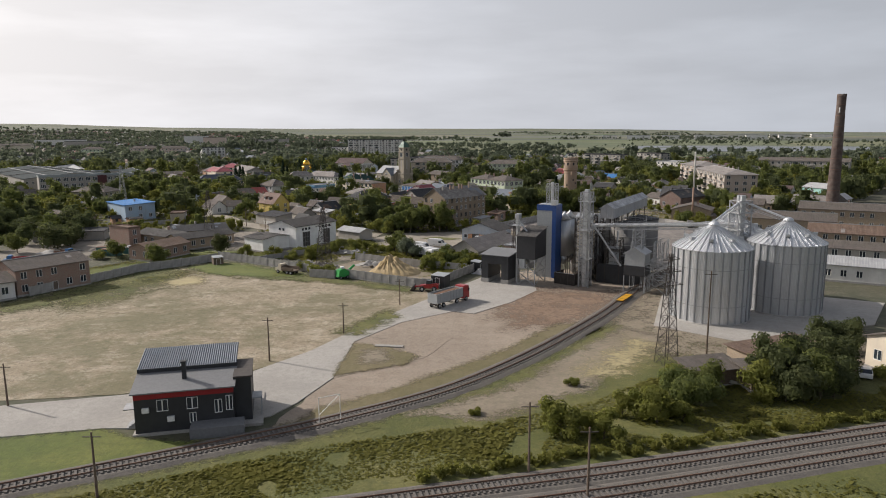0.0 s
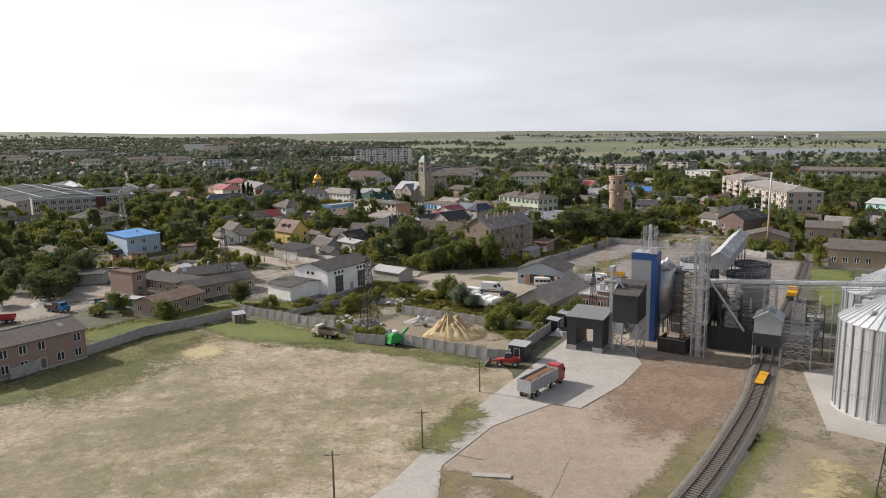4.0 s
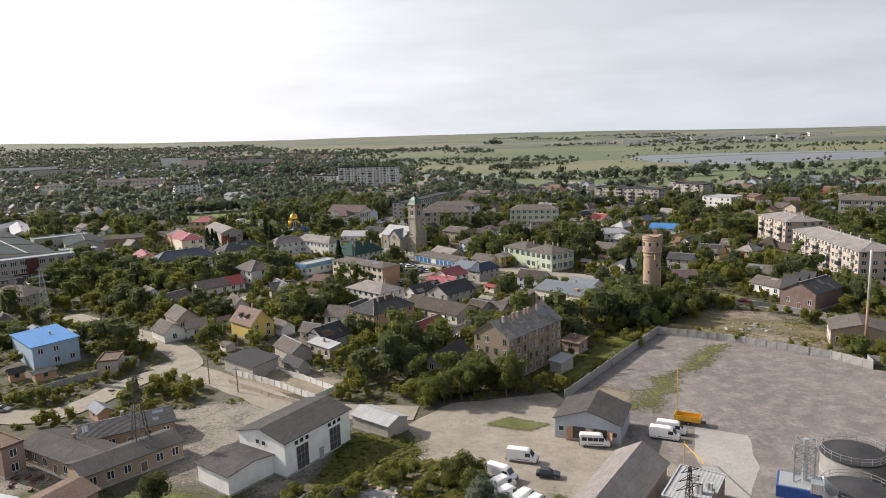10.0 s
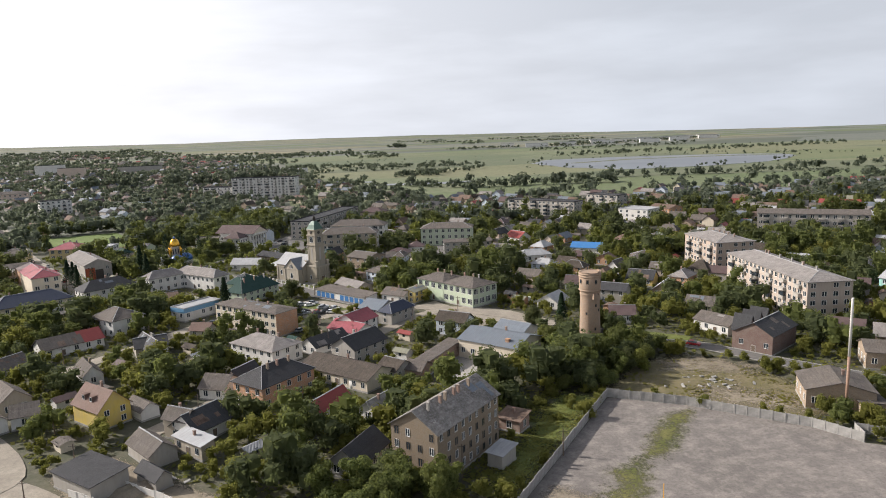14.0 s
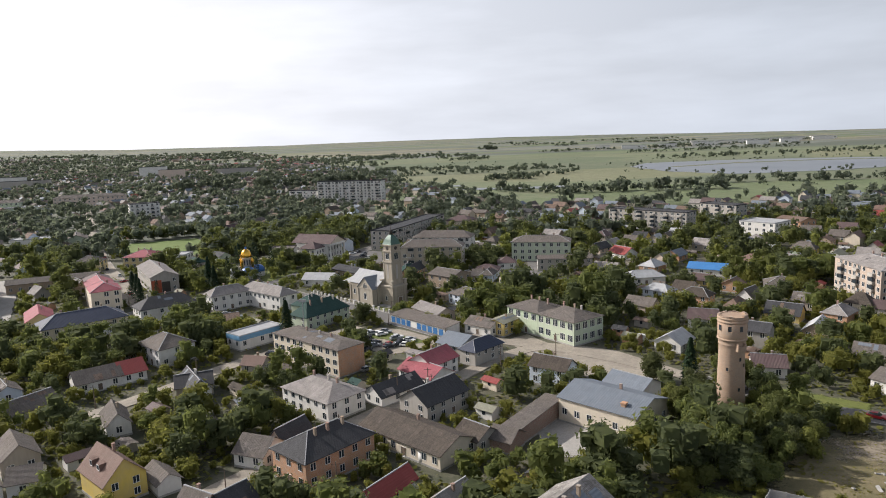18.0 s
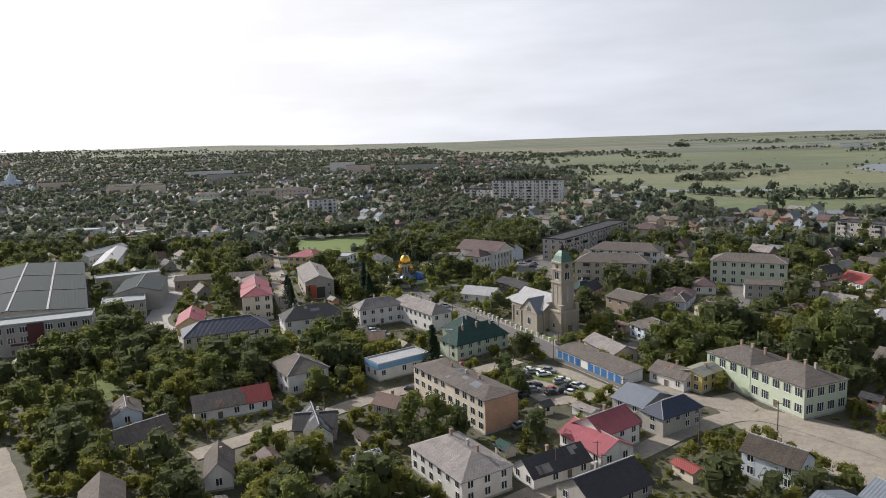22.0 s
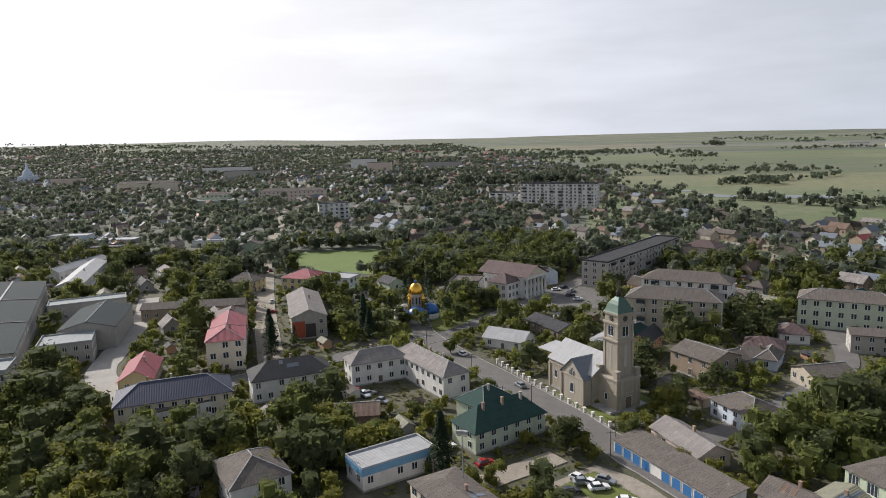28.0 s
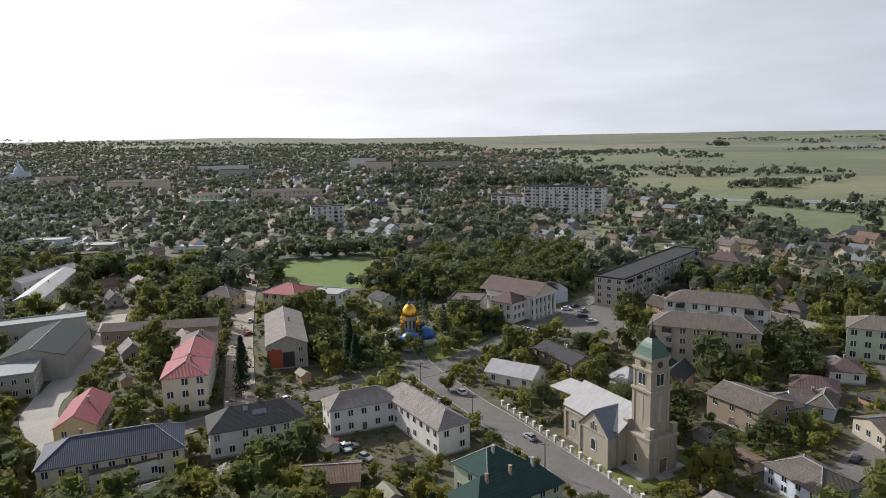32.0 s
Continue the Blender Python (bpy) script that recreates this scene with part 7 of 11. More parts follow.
def van(x, y, rot, label="white panel van with dark front windows", bus=False, z=0.08):
    key = ("van", bus)
    if key not in CARM:
        b = extrude_side([(-2.85, 0.4), (2.8, 0.4), (2.93, 0.6), (2.92, 0.98), (2.78, 1.14), (2.22, 1.36), (1.5, 2.26), (1.2, 2.44), (0.8, 2.52), (-2.6, 2.52), (-2.85, 2.4), (-2.95, 2.1)], 1.98, 0, 0.13)
        bm = bmesh.new()
        v = [bm.verts.new(p) for p in ((2.20, -0.80, 1.39), (2.20, 0.80, 1.39), (1.55, 0.72, 2.20), (1.55, -0.72, 2.20))]
        bm.faces.new(v)
        g = bmesh.ops.extrude_face_region(bm, geom=bm.faces[:])
        bmesh.ops.translate(bm, verts=[e for e in g["geom"] if isinstance(e, bmesh.types.BMVert)], vec=(0.04, 0, 0.03))
        bmesh.ops.recalc_face_normals(bm, faces=bm.faces[:])
        sd = bmesh.new()
        spans = ((0.75, 1.7),) if not bus else ((0.75, 1.7), (-0.3, 0.6), (-1.35, -0.45), (-2.5, -1.5))
        box(sd, spans[0][0], spans[0][1], -0.02, 0.02, 1.35, 2.05)
        CARM[key] = (mesh_of("body", b, whitepaint), mesh_of("windscreen", bm, glass), mesh_of("side_window", sd, glass), spans)
    b, g, s, spans = CARM[key]
    rt = root("minibus" if bus else "van", x, y, z, rot, label, "van", "parked vans")
    part("body", b, None, rt)
    part("windscreen", g, None, rt)
    for a0, a1 in spans:
        for sy in (-0.985, 0.985):
            part("side_window", s, None, rt).matrix_basis = pose(a0 - spans[0][0], sy * 0.985, 0)
    for x0, x1 in ((2.7, 2.98), (-3.0, -2.8)):
        bm = bmesh.new()
        box(bm, x0, x1, -0.95, 0.95, 0.36, 0.66)
        part("bumper", bm, darksteel, rt)
    for sy in (-1, 1):
        bm = bmesh.new()
        box(bm, 2.72, 2.95, sy * 0.72 - 0.16, sy * 0.72 + 0.16, 0.86, 1.06)
        part("headlight", bm, glass, rt)
        bm = bmesh.new()
        box(bm, -1.3, 1.5, sy * 0.995 - 0.015, sy * 0.995 + 0.015, 0.66, 0.78)
        part("rubbing_strip", bm, darksteel, rt)
    wheels(rt, (-1.75, 1.95), 0.98, 0.36, 0.24)


def truck():
    rt = root("grain_truck", 1.1, 141.1, 0.1, 50, "red-cabbed truck with a pale tipper body full of brown grain", "truck")
    b = extrude_side([(3.6, 0.6), (5.6, 0.6), (5.65, 1.9), (5.45, 3.3), (3.7, 3.4), (3.6, 3.2)], 2.4, 0, 0.05)
    part("cab", b, redpaint, rt)
    bm = bmesh.new()
    box(bm, 5.5, 5.64, -1.05, 1.05, 1.95, 2.8)
    part("windscreen", bm, glass, rt)
    bm = bmesh.new()
    box(bm, -5.2, 3.6, -0.5, 0.5, 0.75, 1.1)
    part("chassis", bm, darksteel, rt)
    bm = bmesh.new()
    for s in (-1, 1):
        box(bm, -5.2, 3.3, s * 1.22 - 0.05, s * 1.22 + 0.05, 1.2, 3.1)
    for x in (-5.2, 3.2):
        box(bm, x, x + 0.1, -1.17, 1.17, 1.2, 3.1)
    box(bm, -5.2, 3.3, -1.17, 1.17, 1.1, 1.22)
    part("tipper_body", bm, greypanel, rt)
    bm = bmesh.new()
    box(bm, -0.05, 0.05, -1.33, -1.27, 1.2, 3.1)
    me = mesh_of("rib", bm, greypanel)
    for i in range(9):
        for s in (0, 2.6):
            part("rib", me, None, rt).matrix_basis = pose(-5.1 + i * 1.04, s, 0)
    bm = bmesh.new()
    n, mm = 14, 6
    g = [[bm.verts.new((-5.08 + 8.26 * i / n, -1.16 + 2.32 * j / mm, 2.75 + 0.16 * noise.noise((i * 0.7, j * 0.7, 0)) + 0.15 * math.sin(math.pi * j / mm))) for j in range(mm + 1)] for i in range(n + 1)]
    for i in range(n):
        for j in range(mm):
            bm.faces.new((g[i][j], g[i + 1][j], g[i + 1][j + 1], g[i][j + 1]))
    part("load", bm, grain, rt, "heaped brown grain")
    wheels(rt, (-4.2, -2.9, 1.4, 4.5), 1.22, 0.5, 0.32)
    for s in (-1, 1):
        bm = bmesh.new()
        box(bm, 5.2, 5.35, s * 1.3 - 0.1, s * 1.3 + 0.1, 2.1, 2.7)
        part("mirror", bm, rubber, rt)


truck()


def telehandler(x, y, rot):
    rt = root("telehandler", x, y, 0.05, rot, "red telehandler with a dark bucket", "loader")
    part("body", extrude_side([(-2.4, 0.7), (1.9, 0.7), (1.9, 1.3), (0.6, 1.5), (-2.4, 1.6)], 1.5), redpaint, rt)
    part("cab", extrude_side([(-0.9, 1.5), (0.5, 1.5), (0.3, 2.5), (-0.8, 2.5)], 1.0), glass, rt)
    bm = bmesh.new()
    beam(bm, (-2.0, 0.5, 1.8), (3.2, 0.5, 1.0), 0.2)
    part("boom", bm, redpaint, rt)
    part("bucket", extrude_side([(3.0, 0.2), (4.1, 0.15), (3.3, 1.3), (3.0, 1.2)], 2.2), darksteel, rt)
    wheels(rt, (-1.5, 1.3), 1.1, 0.6, 0.4)


telehandler(-3.4, 153.3, 172)


def dump_truck(x, y, rot, paint, bedpaint, label):
    rt = root("dump_truck", x, y, 0.06, rot, label, "truck")
    part("cab", extrude_side([(1.2, 0.7), (3.2, 0.7), (3.25, 1.5), (2.4, 1.65), (2.1, 2.5), (1.2, 2.5)], 2.1), paint, rt)
    bm = bmesh.new()
    box(bm, 2.32, 2.42, -0.85, 0.85, 1.75, 2.35, 0, pose(0, 0, 0))
    part("windscreen", bm, glass, rt)
    bm = bmesh.new()
    box(bm, -3.0, 1.1, -1.15, 1.15, 0.95, 1.1)
    for s in (-1, 1):
        box(bm, -3.0, 1.1, s * 1.15 - 0.05, s * 1.15 + 0.05, 1.1, 1.85)
    box(bm, 1.0, 1.1, -1.1, 1.1, 1.1, 2.1)
    part("tipper_bed", bm, bedpaint, rt)
    bm = bmesh.new()
    box(bm, -2.9, 3.0, -0.4, 0.4, 0.6, 0.9)
    part("chassis", bm, darksteel, rt)
    wheels(rt, (-2.0, -0.8, 2.3), 1.15, 0.5, 0.3)


dump_truck(-39.8, 173.4, 150, cream, wood, "old cream dump truck with a rusty bed")
dump_truck(-118.0, 188.5, 200, bluepaint, redpaint, "old blue-cabbed truck with a red load bed")
# green grain cleaner by the fence
rt = root("grain_cleaner", -24.8, 166.9, 0.05, 40, "bright green mobile grain cleaner with a spout", "farm machine")
part("body", extrude_side([(-1.6, 0.6), (1.4, 0.6), (1.6, 1.6), (0.4, 2.6), (-1.2, 2.4)], 1.6), greenpaint, rt)
bm = bmesh.new()
beam(bm, (1.2, 0, 1.5), (3.4, 0, 3.0), 0.3, 8)
part("spout", bm, greenpaint, rt)
bm = bmesh.new()
lathe(bm, [(0.3, 2.4), (0.55, 2.7), (0.5, 3.1)], 12)
part("hopper_cone", bm, frame_white, rt)
wheels(rt, (-1.0, 0.9), 0.95, 0.42, 0.25)

for x, y, r in ((-1.8, 213.4, -20), (-6.4, 207.2, -35), (-6.9, 203.0, 38), (-6.4, 199.6, 40), (-3.6, 198.2, 48), (-2.0, 196.2, 50), (27.4, 220.2, -25), (29.6, 222.6, -25)):
    van(x, y, r)
van(13.1, 218.4, -12, "white minibus with dark side windows", True)
van(58.0, 386.5, -30, "white delivery van by the school")
for x, y, r, c, l in ((-10.6, 207.6, 60, darkpaint, "dark blue parked hatchback by the vans"), (2.0, 207.0, -15, darkpaint, "black parked car on dusty ground"),
                      (-31.7, 411.1, -30, whitepaint, "white parked car in the court"), (-28.8, 409.4, -28, whitepaint, "white parked car in the court"), (-26.4, 411.6, -20, greypaint, "silver parked car in the court"),
                      (-29.2, 395.6, 10, greypaint, "silver parked car in the court"), (-24.2, 394.0, 30, darkpaint, "dark parked car in the court"), (-21.6, 395.8, 30, darkpaint, "dark parked car in the court"),
                      (-19.0, 394.4, -20, whitepaint, "white parked car in the court"), (-18.0, 399.7, -25, whitepaint, "white parked car in the court"), (-22.6, 402.6, 20, greypaint, "silver parked car in the court"),
                      (-31.4, 391.2, 60, darkpaint, "black parked car on dusty ground"), (-95.6, 448.8, -40, redpaint, "red parked car under trees"), (-93.0, 447.2, -40, whitepaint, "white parked car in the court"),
                      (-86.5, 443.6, -25, greypaint, "silver parked car in the court"), (-62.0, 391.5, -10, darkpaint, "black car on the lane"), (-52, 414, 45, redpaint, "dark red car on the street"),
                      (-80.5, 242.0, 30, darkpaint, "dark car beside the workshop"), (-86.0, 239.5, 30, whitepaint, "white car beside the workshop"), (-121.0, 472.0, 60, whitepaint, "white car at the kerb"),
                      (-141.0, 508.0, 60, whitepaint, "white car at the kerb"), (-166.5, 528.0, 62, redpaint, "red car on the avenue"), (62.0, 97.0, 60, whitepaint, "white car beside a shed"),
                      (-30.0, 372.0, 45, greypaint, "grey car beside the house"), (-3.0, 322.0, 40, darkpaint, "dark car by the storehouse"), (-52.0, 590.0, 60, darkpaint, "dark car on the square"), (-48.0, 583.0, 60, greypaint, "silver car on the square")):
    car(x, y, r, c, l)


# ---- fences, poles, pylons, chimneys ----
def fence(pts, label, h=2.2, length=2.6, name="concrete_fence", mat=None):
    rt = root(name, 0, 0, 0, 0, label, "fence", kind="structure")
    mat = mat or panel_concrete
    bm = bmesh.new()
    vs = box(bm, 0.06, length - 0.06, -0.05, 0.05, 0, h)
    faces = [f for f in bm.faces if abs(f.normal.y) > 0.9 or True]
    bm.normal_update()
    big = [f for f in bm.faces if f.calc_area() > 2]
    bmesh.ops.inset_individual(bm, faces=big, thickness=0.2, depth=-0.03)
    pm = mesh_of("panel", bm, mat)
    bm = bmesh.new()
    box(bm, -0.1, 0.1, -0.1, 0.1, -0.3, h + 0.1)
    qm = mesh_of("post", bm, mat)
    rng = random.Random(3)
    for (x0, y0), (x1, y1) in zip(pts, pts[1:]):
        d = math.hypot(x1 - x0, y1 - y0)
        n = max(1, round(d / length))
        a = math.degrees(math.atan2(y1 - y0, x1 - x0))
        for i in range(n):
            f = i / n
            x, y = x0 + (x1 - x0) * f, y0 + (y1 - y0) * f
            ob = part("panel", pm, None, rt)
            ob.matrix_basis = pose(x, y, rng.uniform(-0.08, 0.05), rng.uniform(-2, 2), rng.uniform(-0.8, 0.8), a) @ Matrix.Diagonal((d / n / length, 1, 1, 1))
            part("post", qm, None, rt).matrix_basis = pose(x, y, 0, 0, 0, a)
            take(x, y)
            take(x + (x1 - x0) / n / 2, y + (y1 - y0) / n / 2)
    return rt


fence([(-92, 150), (-84.3, 164.6), (-79.3, 176), (-72.5, 182), (-63.6, 191.6)], "old concrete panel fence along the field")
fence([(-64.4, 195), (-52.4, 187.2), (-34.1, 174.9), (-33.2, 168.8), (-26.8, 166.6), (-26, 169.4), (-21.2, 166.2), (-6.7, 157.3), (-2.9, 156)], "grey concrete panel fence round the storage yard")
fence([(-2.7, 156.2), (7.8, 174.7), (11.9, 179.5)], "concrete panel fence beside the intake road")
fence([(-24.6, 191.7), (-15.4, 185.8), (1.5, 176.2), (6.2, 174.0)], "concrete panel fence behind the sand heap")
fence([(-51.7, 189.5), (-38.7, 203.5), (-30, 206)], "low concrete wall by the warehouse", 1.6)
fence([(12, 242.5), (30, 265.5), (49, 289.9), (65.3, 280.2)], "pale concrete panel fence round the gravel lot", 2.3)
fence([(65.3, 280.2), (85.2, 262.4)], "pale concrete panel fence round the gravel lot", 2.3)
fence([(85.2, 262.4), (90.5, 253.4), (92, 258), (104, 249)], "pale concrete panel fence beside the siding", 2.3)
fence([(-61, 270), (-51, 262), (-42, 253), (-46, 248), (-58, 259), (-70, 268)], "white rendered garden wall", 1.6, name="garden_wall", mat=white)
fence([(-70, 262), (-58, 252), (-47, 244)], "low plastered street wall", 1.2, name="garden_wall", mat=beige)
fence([(-105, 264), (-90, 258), (-78, 258)], "thin grey street fence", 1.0, name="street_fence", mat=steel)
fence([(-122, 256), (-112, 268), (-100, 280)], "concrete panel fence by the street", 1.8)

# churchyard wall with white posts
rt = root("churchyard_fence", 0, 0, 0, 0, "low fence with white posts round the church", "fence", kind="structure")
bm = bmesh.new()
box(bm, -0.28, 0.28, -0.28, 0.28, -0.2, 1.5)
box(bm, -0.36, 0.36, -0.36, 0.36, 1.5, 1.68)
pm = mesh_of("post", bm, white)
line = [(-62, 480.5), (-44, 459.5), (-26.5, 438.8), (-20.5, 440.5), (-12.5, 447.5)]
for (x0, y0), (x1, y1) in zip(line, line[1:]):
    n = max(1, round(math.hypot(x1 - x0, y1 - y0) / 3.2))
    a = math.degrees(math.atan2(y1 - y0, x1 - x0))
    for i in range(n):
        x, y = x0 + (x1 - x0) * i / n, y0 + (y1 - y0) * i / n
        part("post", pm, None, rt).matrix_basis = pose(x, y, 0, 0, 0, a)
        bm = bmesh.new()
        L = math.hypot(x1 - x0, y1 - y0) / n
        box(bm, 0.3, L - 0.3, -0.12, 0.12, 0, 0.5)
        for zz in (0.75, 1.1):
            beam(bm, (0.3, 0, zz), (L - 0.3, 0, zz), 0.04)
        part("railing", bm, panel_concrete, rt).matrix_basis = pose(x, y, 0, 0, 0, a)


def pole(x, y, h, label="slim grey utility pole", lamp=False, arm=0.0, turn=0.0):
    rt = root("street_lamp" if lamp else "utility_pole", x, y, 0, turn, label, "street lamp" if lamp else "utility pole", "poles")
    bm = bmesh.new()
    beam(bm, (0, 0, -0.3), (0, 0, h), 0.15, 8, 0, 0.09)
    part("post", bm, wood if not lamp else steel, rt)
    bm = bmesh.new()
    beam(bm, (-0.9, 0, h - 0.5), (0.9, 0, h - 0.5), 0.06)
    part("crossarm", bm, darksteel, rt)
    if lamp:
        bm = bmesh.new()
        box(bm, -1.1, 1.1, -0.25, 0.25, h - 0.2, h + 0.5)
        part("lamp_head", bm, steel, rt)


for x, y, h in ((-18, 120.4, 5.6), (-27.6, 105.1, 7.2), (-58, 87.2, 6.0), (-34.6, 63.8, 7), (9, 68.4, 8.0), (14.2, 63.3, 7.5), (39.7, 100.2, 15.3), (-9.1, 140.7, 5.5), (66.5, 112.0, 4.0),
                (-75.2, 262.2, 7), (-66.1, 255.3, 6.5), (-71.9, 278, 6.5), (-80.1, 373.4, 6), (-52.5, 438.4, 9), (-25, 431, 7), (-60, 402, 6.5), (-12, 352, 7), (-20, 348, 7), (20, 306, 7), (-100, 352, 6.5),
                (46, 306, 7), (10, 300, 7), (-30, 300, 7), (-84, 300, 6), (-6, 390, 7), (22, 440, 7), (-140, 470, 7), (6, 258, 7), (28, 262, 6)):
    pole(x, y, h)
pole(-51.1, 391.4, 17.4, "tall steel mast with lamps and antennas", True)


def pylon(x, y, h, w, turn, label, mat):
    rt = root("power_pylon", x, y, 0, turn, label, "power pylon", "pylons")
    lattice(rt, "frame", -w / 2, w / 2, -w / 2, w / 2, -0.2, h, mat, 0.05, h / 9, 0.16)
    for zz, L in ((h * 0.72, 2.4), (h * 0.84, 2.0), (h * 0.95, 1.6)):
        bm = bmesh.new()
        beam(bm, (-L, 0, zz), (L, 0, zz), 0.07)
        beam(bm, (-L, 0, zz), (0, 0, zz + 0.7), 0.05)
        beam(bm, (L, 0, zz), (0, 0, zz + 0.7), 0.05)
        part("crossarm", bm, mat, rt)


pylon(34.6, 102.9, 17.4, 2.6, 20, "rusty lattice power pylon beside the siding", darksteel)
pylon(-30.8, 176.0, 16.5, 3.4, 40, "rusty lattice power pylon in the storage yard", darksteel)
pylon(-75.0, 220.0, 17.5, 3.4, 40, "rusty lattice power pylon by the workshops", darksteel)
pylon(-154, 332.3, 20.0, 3.6, 40, "grey lattice mast behind the office", steel)
pylon(19.5, 186.6, 11.5, 1.6, 20, "slim lattice mast by the boiler house", darksteel)


def chimney(x, y, h, r0, r1, mats, label, steps=12):
    rt = root("factory_chimney", x, y, 0, 0, label, "chimney")
    bm = bmesh.new()
    lathe(bm, [(r0, -0.3)] + [(r0 + (r1 - r0) * i / steps, h * i / steps) for i in range(1, steps)] + [(r1 * 1.12, h - 1.0), (r1 * 1.12, h), (r1 * 0.8, h)], 20)
    part("shaft", bm, mats[0], rt)
    for i in range(1, steps):
        rr = r0 + (r1 - r0) * i / steps
        bm = bmesh.new()
        lathe(bm, [(rr + 0.005, h * i / steps - 0.1), (rr + 0.06, h * i / steps - 0.08), (rr + 0.06, h * i / steps + 0.08), (rr + 0.005, h * i / steps + 0.1)], 20)
        part("hoop", bm, mats[1], rt)
    return rt


rt = chimney(152.6, 270.0, 49, 2.5, 1.5, (sootbrick, rusty), "tall dark brick factory chimney with iron hoops and antennas")
for zz, a in ((44, 0), (46, 2), (42, 4)):
    bm = bmesh.new()
    box(bm, 1.7 * math.cos(a) - 0.15, 1.7 * math.cos(a) + 0.15, 1.7 * math.sin(a) - 0.15, 1.7 * math.sin(a) + 0.15, zz, zz + 2)
    part("antenna", bm, frame_white, rt)
rt = root("boiler_stack", 96.6, 266.3, 0, 0, "slim pipe stack, red below and pale above", "chimney")
bm = bmesh.new()
lathe(bm, [(0.36, -0.2), (0.32, 14)], 14)
part("lower_pipe", bm, plain("faded_red_pipe", (0.29, 0.185, 0.13), 0.7), rt, "faded red painted pipe")
bm = bmesh.new()
lathe(bm, [(0.32, 14), (0.27, 27.3), (0.22, 27.5)], 14)
part("upper_pipe", bm, white, rt, "pale painted pipe")
bm = bmesh.new()
box(bm, -1, 1, -1, 1, -0.2, 1.2)
part("base", bm, brick, rt)
rt = root("brick_chimney", 31.4, 320.2, 0, -44, "square brick chimney beside the hall", "chimney")
bm = bmesh.new()
box(bm, -0.55, 0.55, -0.55, 0.55, -0.2, 7.4)
box(bm, -0.65, 0.65, -0.65, 0.65, 7.4, 7.7)
part("shaft", bm, orangebrick, rt)

# ---- water tower ----
rt = root("water_tower", 61.5, 334.0, 0, 0, "old round brick water tower with a crumbling top", "water tower")
bm = bmesh.new()
lathe(bm, [(3.5, -0.3), (3.25, 3), (3.1, 8), (2.98, 14.6), (3.0, 15.4), (3.12, 15.7), (3.15, 15.9), (3.02, 16.1), (3.12, 16.6), (3.3, 17.1), (3.34, 22.6)], 40)
part("shaft", bm, towerbrick, rt)
bm = bmesh.new()
for i in range(30):
    a = 2 * math.pi * i / 30
    hgt = 0.12 + 0.9 * max(0, noise.noise((math.cos(a) * 1.9, math.sin(a) * 1.9, 4)) + 0.15)
    box(bm, -0.3, 0.3, -0.38, 0.38, 22.6, 22.6 + hgt, 0, pose(3.1 * math.cos(a), 3.1 * math.sin(a), 0, 0, 0, math.degrees(a)))
part("crumbling_rim", bm, towerbrick, rt, "broken brick rim")
for z, r in ((22.0, 3.34), (16.9, 3.28), (21.2, 3.34)):
    bm = bmesh.new()
    lathe(bm, [(r, z - 0.1), (r + 0.16, z), (r + 0.18, z + 0.3), (r, z + 0.42)], 40)
    part("cornice", bm, towerbrick, rt)
for i in range(8):
    a = radians(i * 45 + 12)
    part("opening", window_mesh(0.7, 1.2, 0, towerbrick), None, rt).matrix_basis = pose(3.35 * math.cos(a), 3.35 * math.sin(a), 19.3, 0, 0, math.degrees(a) + 90)
for a, z, r in ((-75, 12.0, 3.06), (-20, 8.2, 3.12), (-80, 4.6, 3.22), (-130, 9.5, 3.1), (-52, 10.4, 3.08)):
    q = radians(a)
    part("opening", window_mesh(0.5, 0.8, 0, towerbrick), None, rt).matrix_basis = pose(r * math.cos(q), r * math.sin(q), z, 0, 0, a + 90)
bm = bmesh.new()
box(bm, -1.1, 1.1, -3.9, -2.8, 14.6, 14.85)
for x in (-1.0, 1.0):
    box(bm, x - 0.12, x + 0.12, -3.9, -2.9, 14.85, 16.4)
box(bm, -1.1, 1.1, -3.95, -3.8, 14.85, 15.8)
part("balcony", bm, towerbrick, rt, "small brick balcony on brackets").matrix_basis = pose(0, 0, 0, 0, 0, 12)


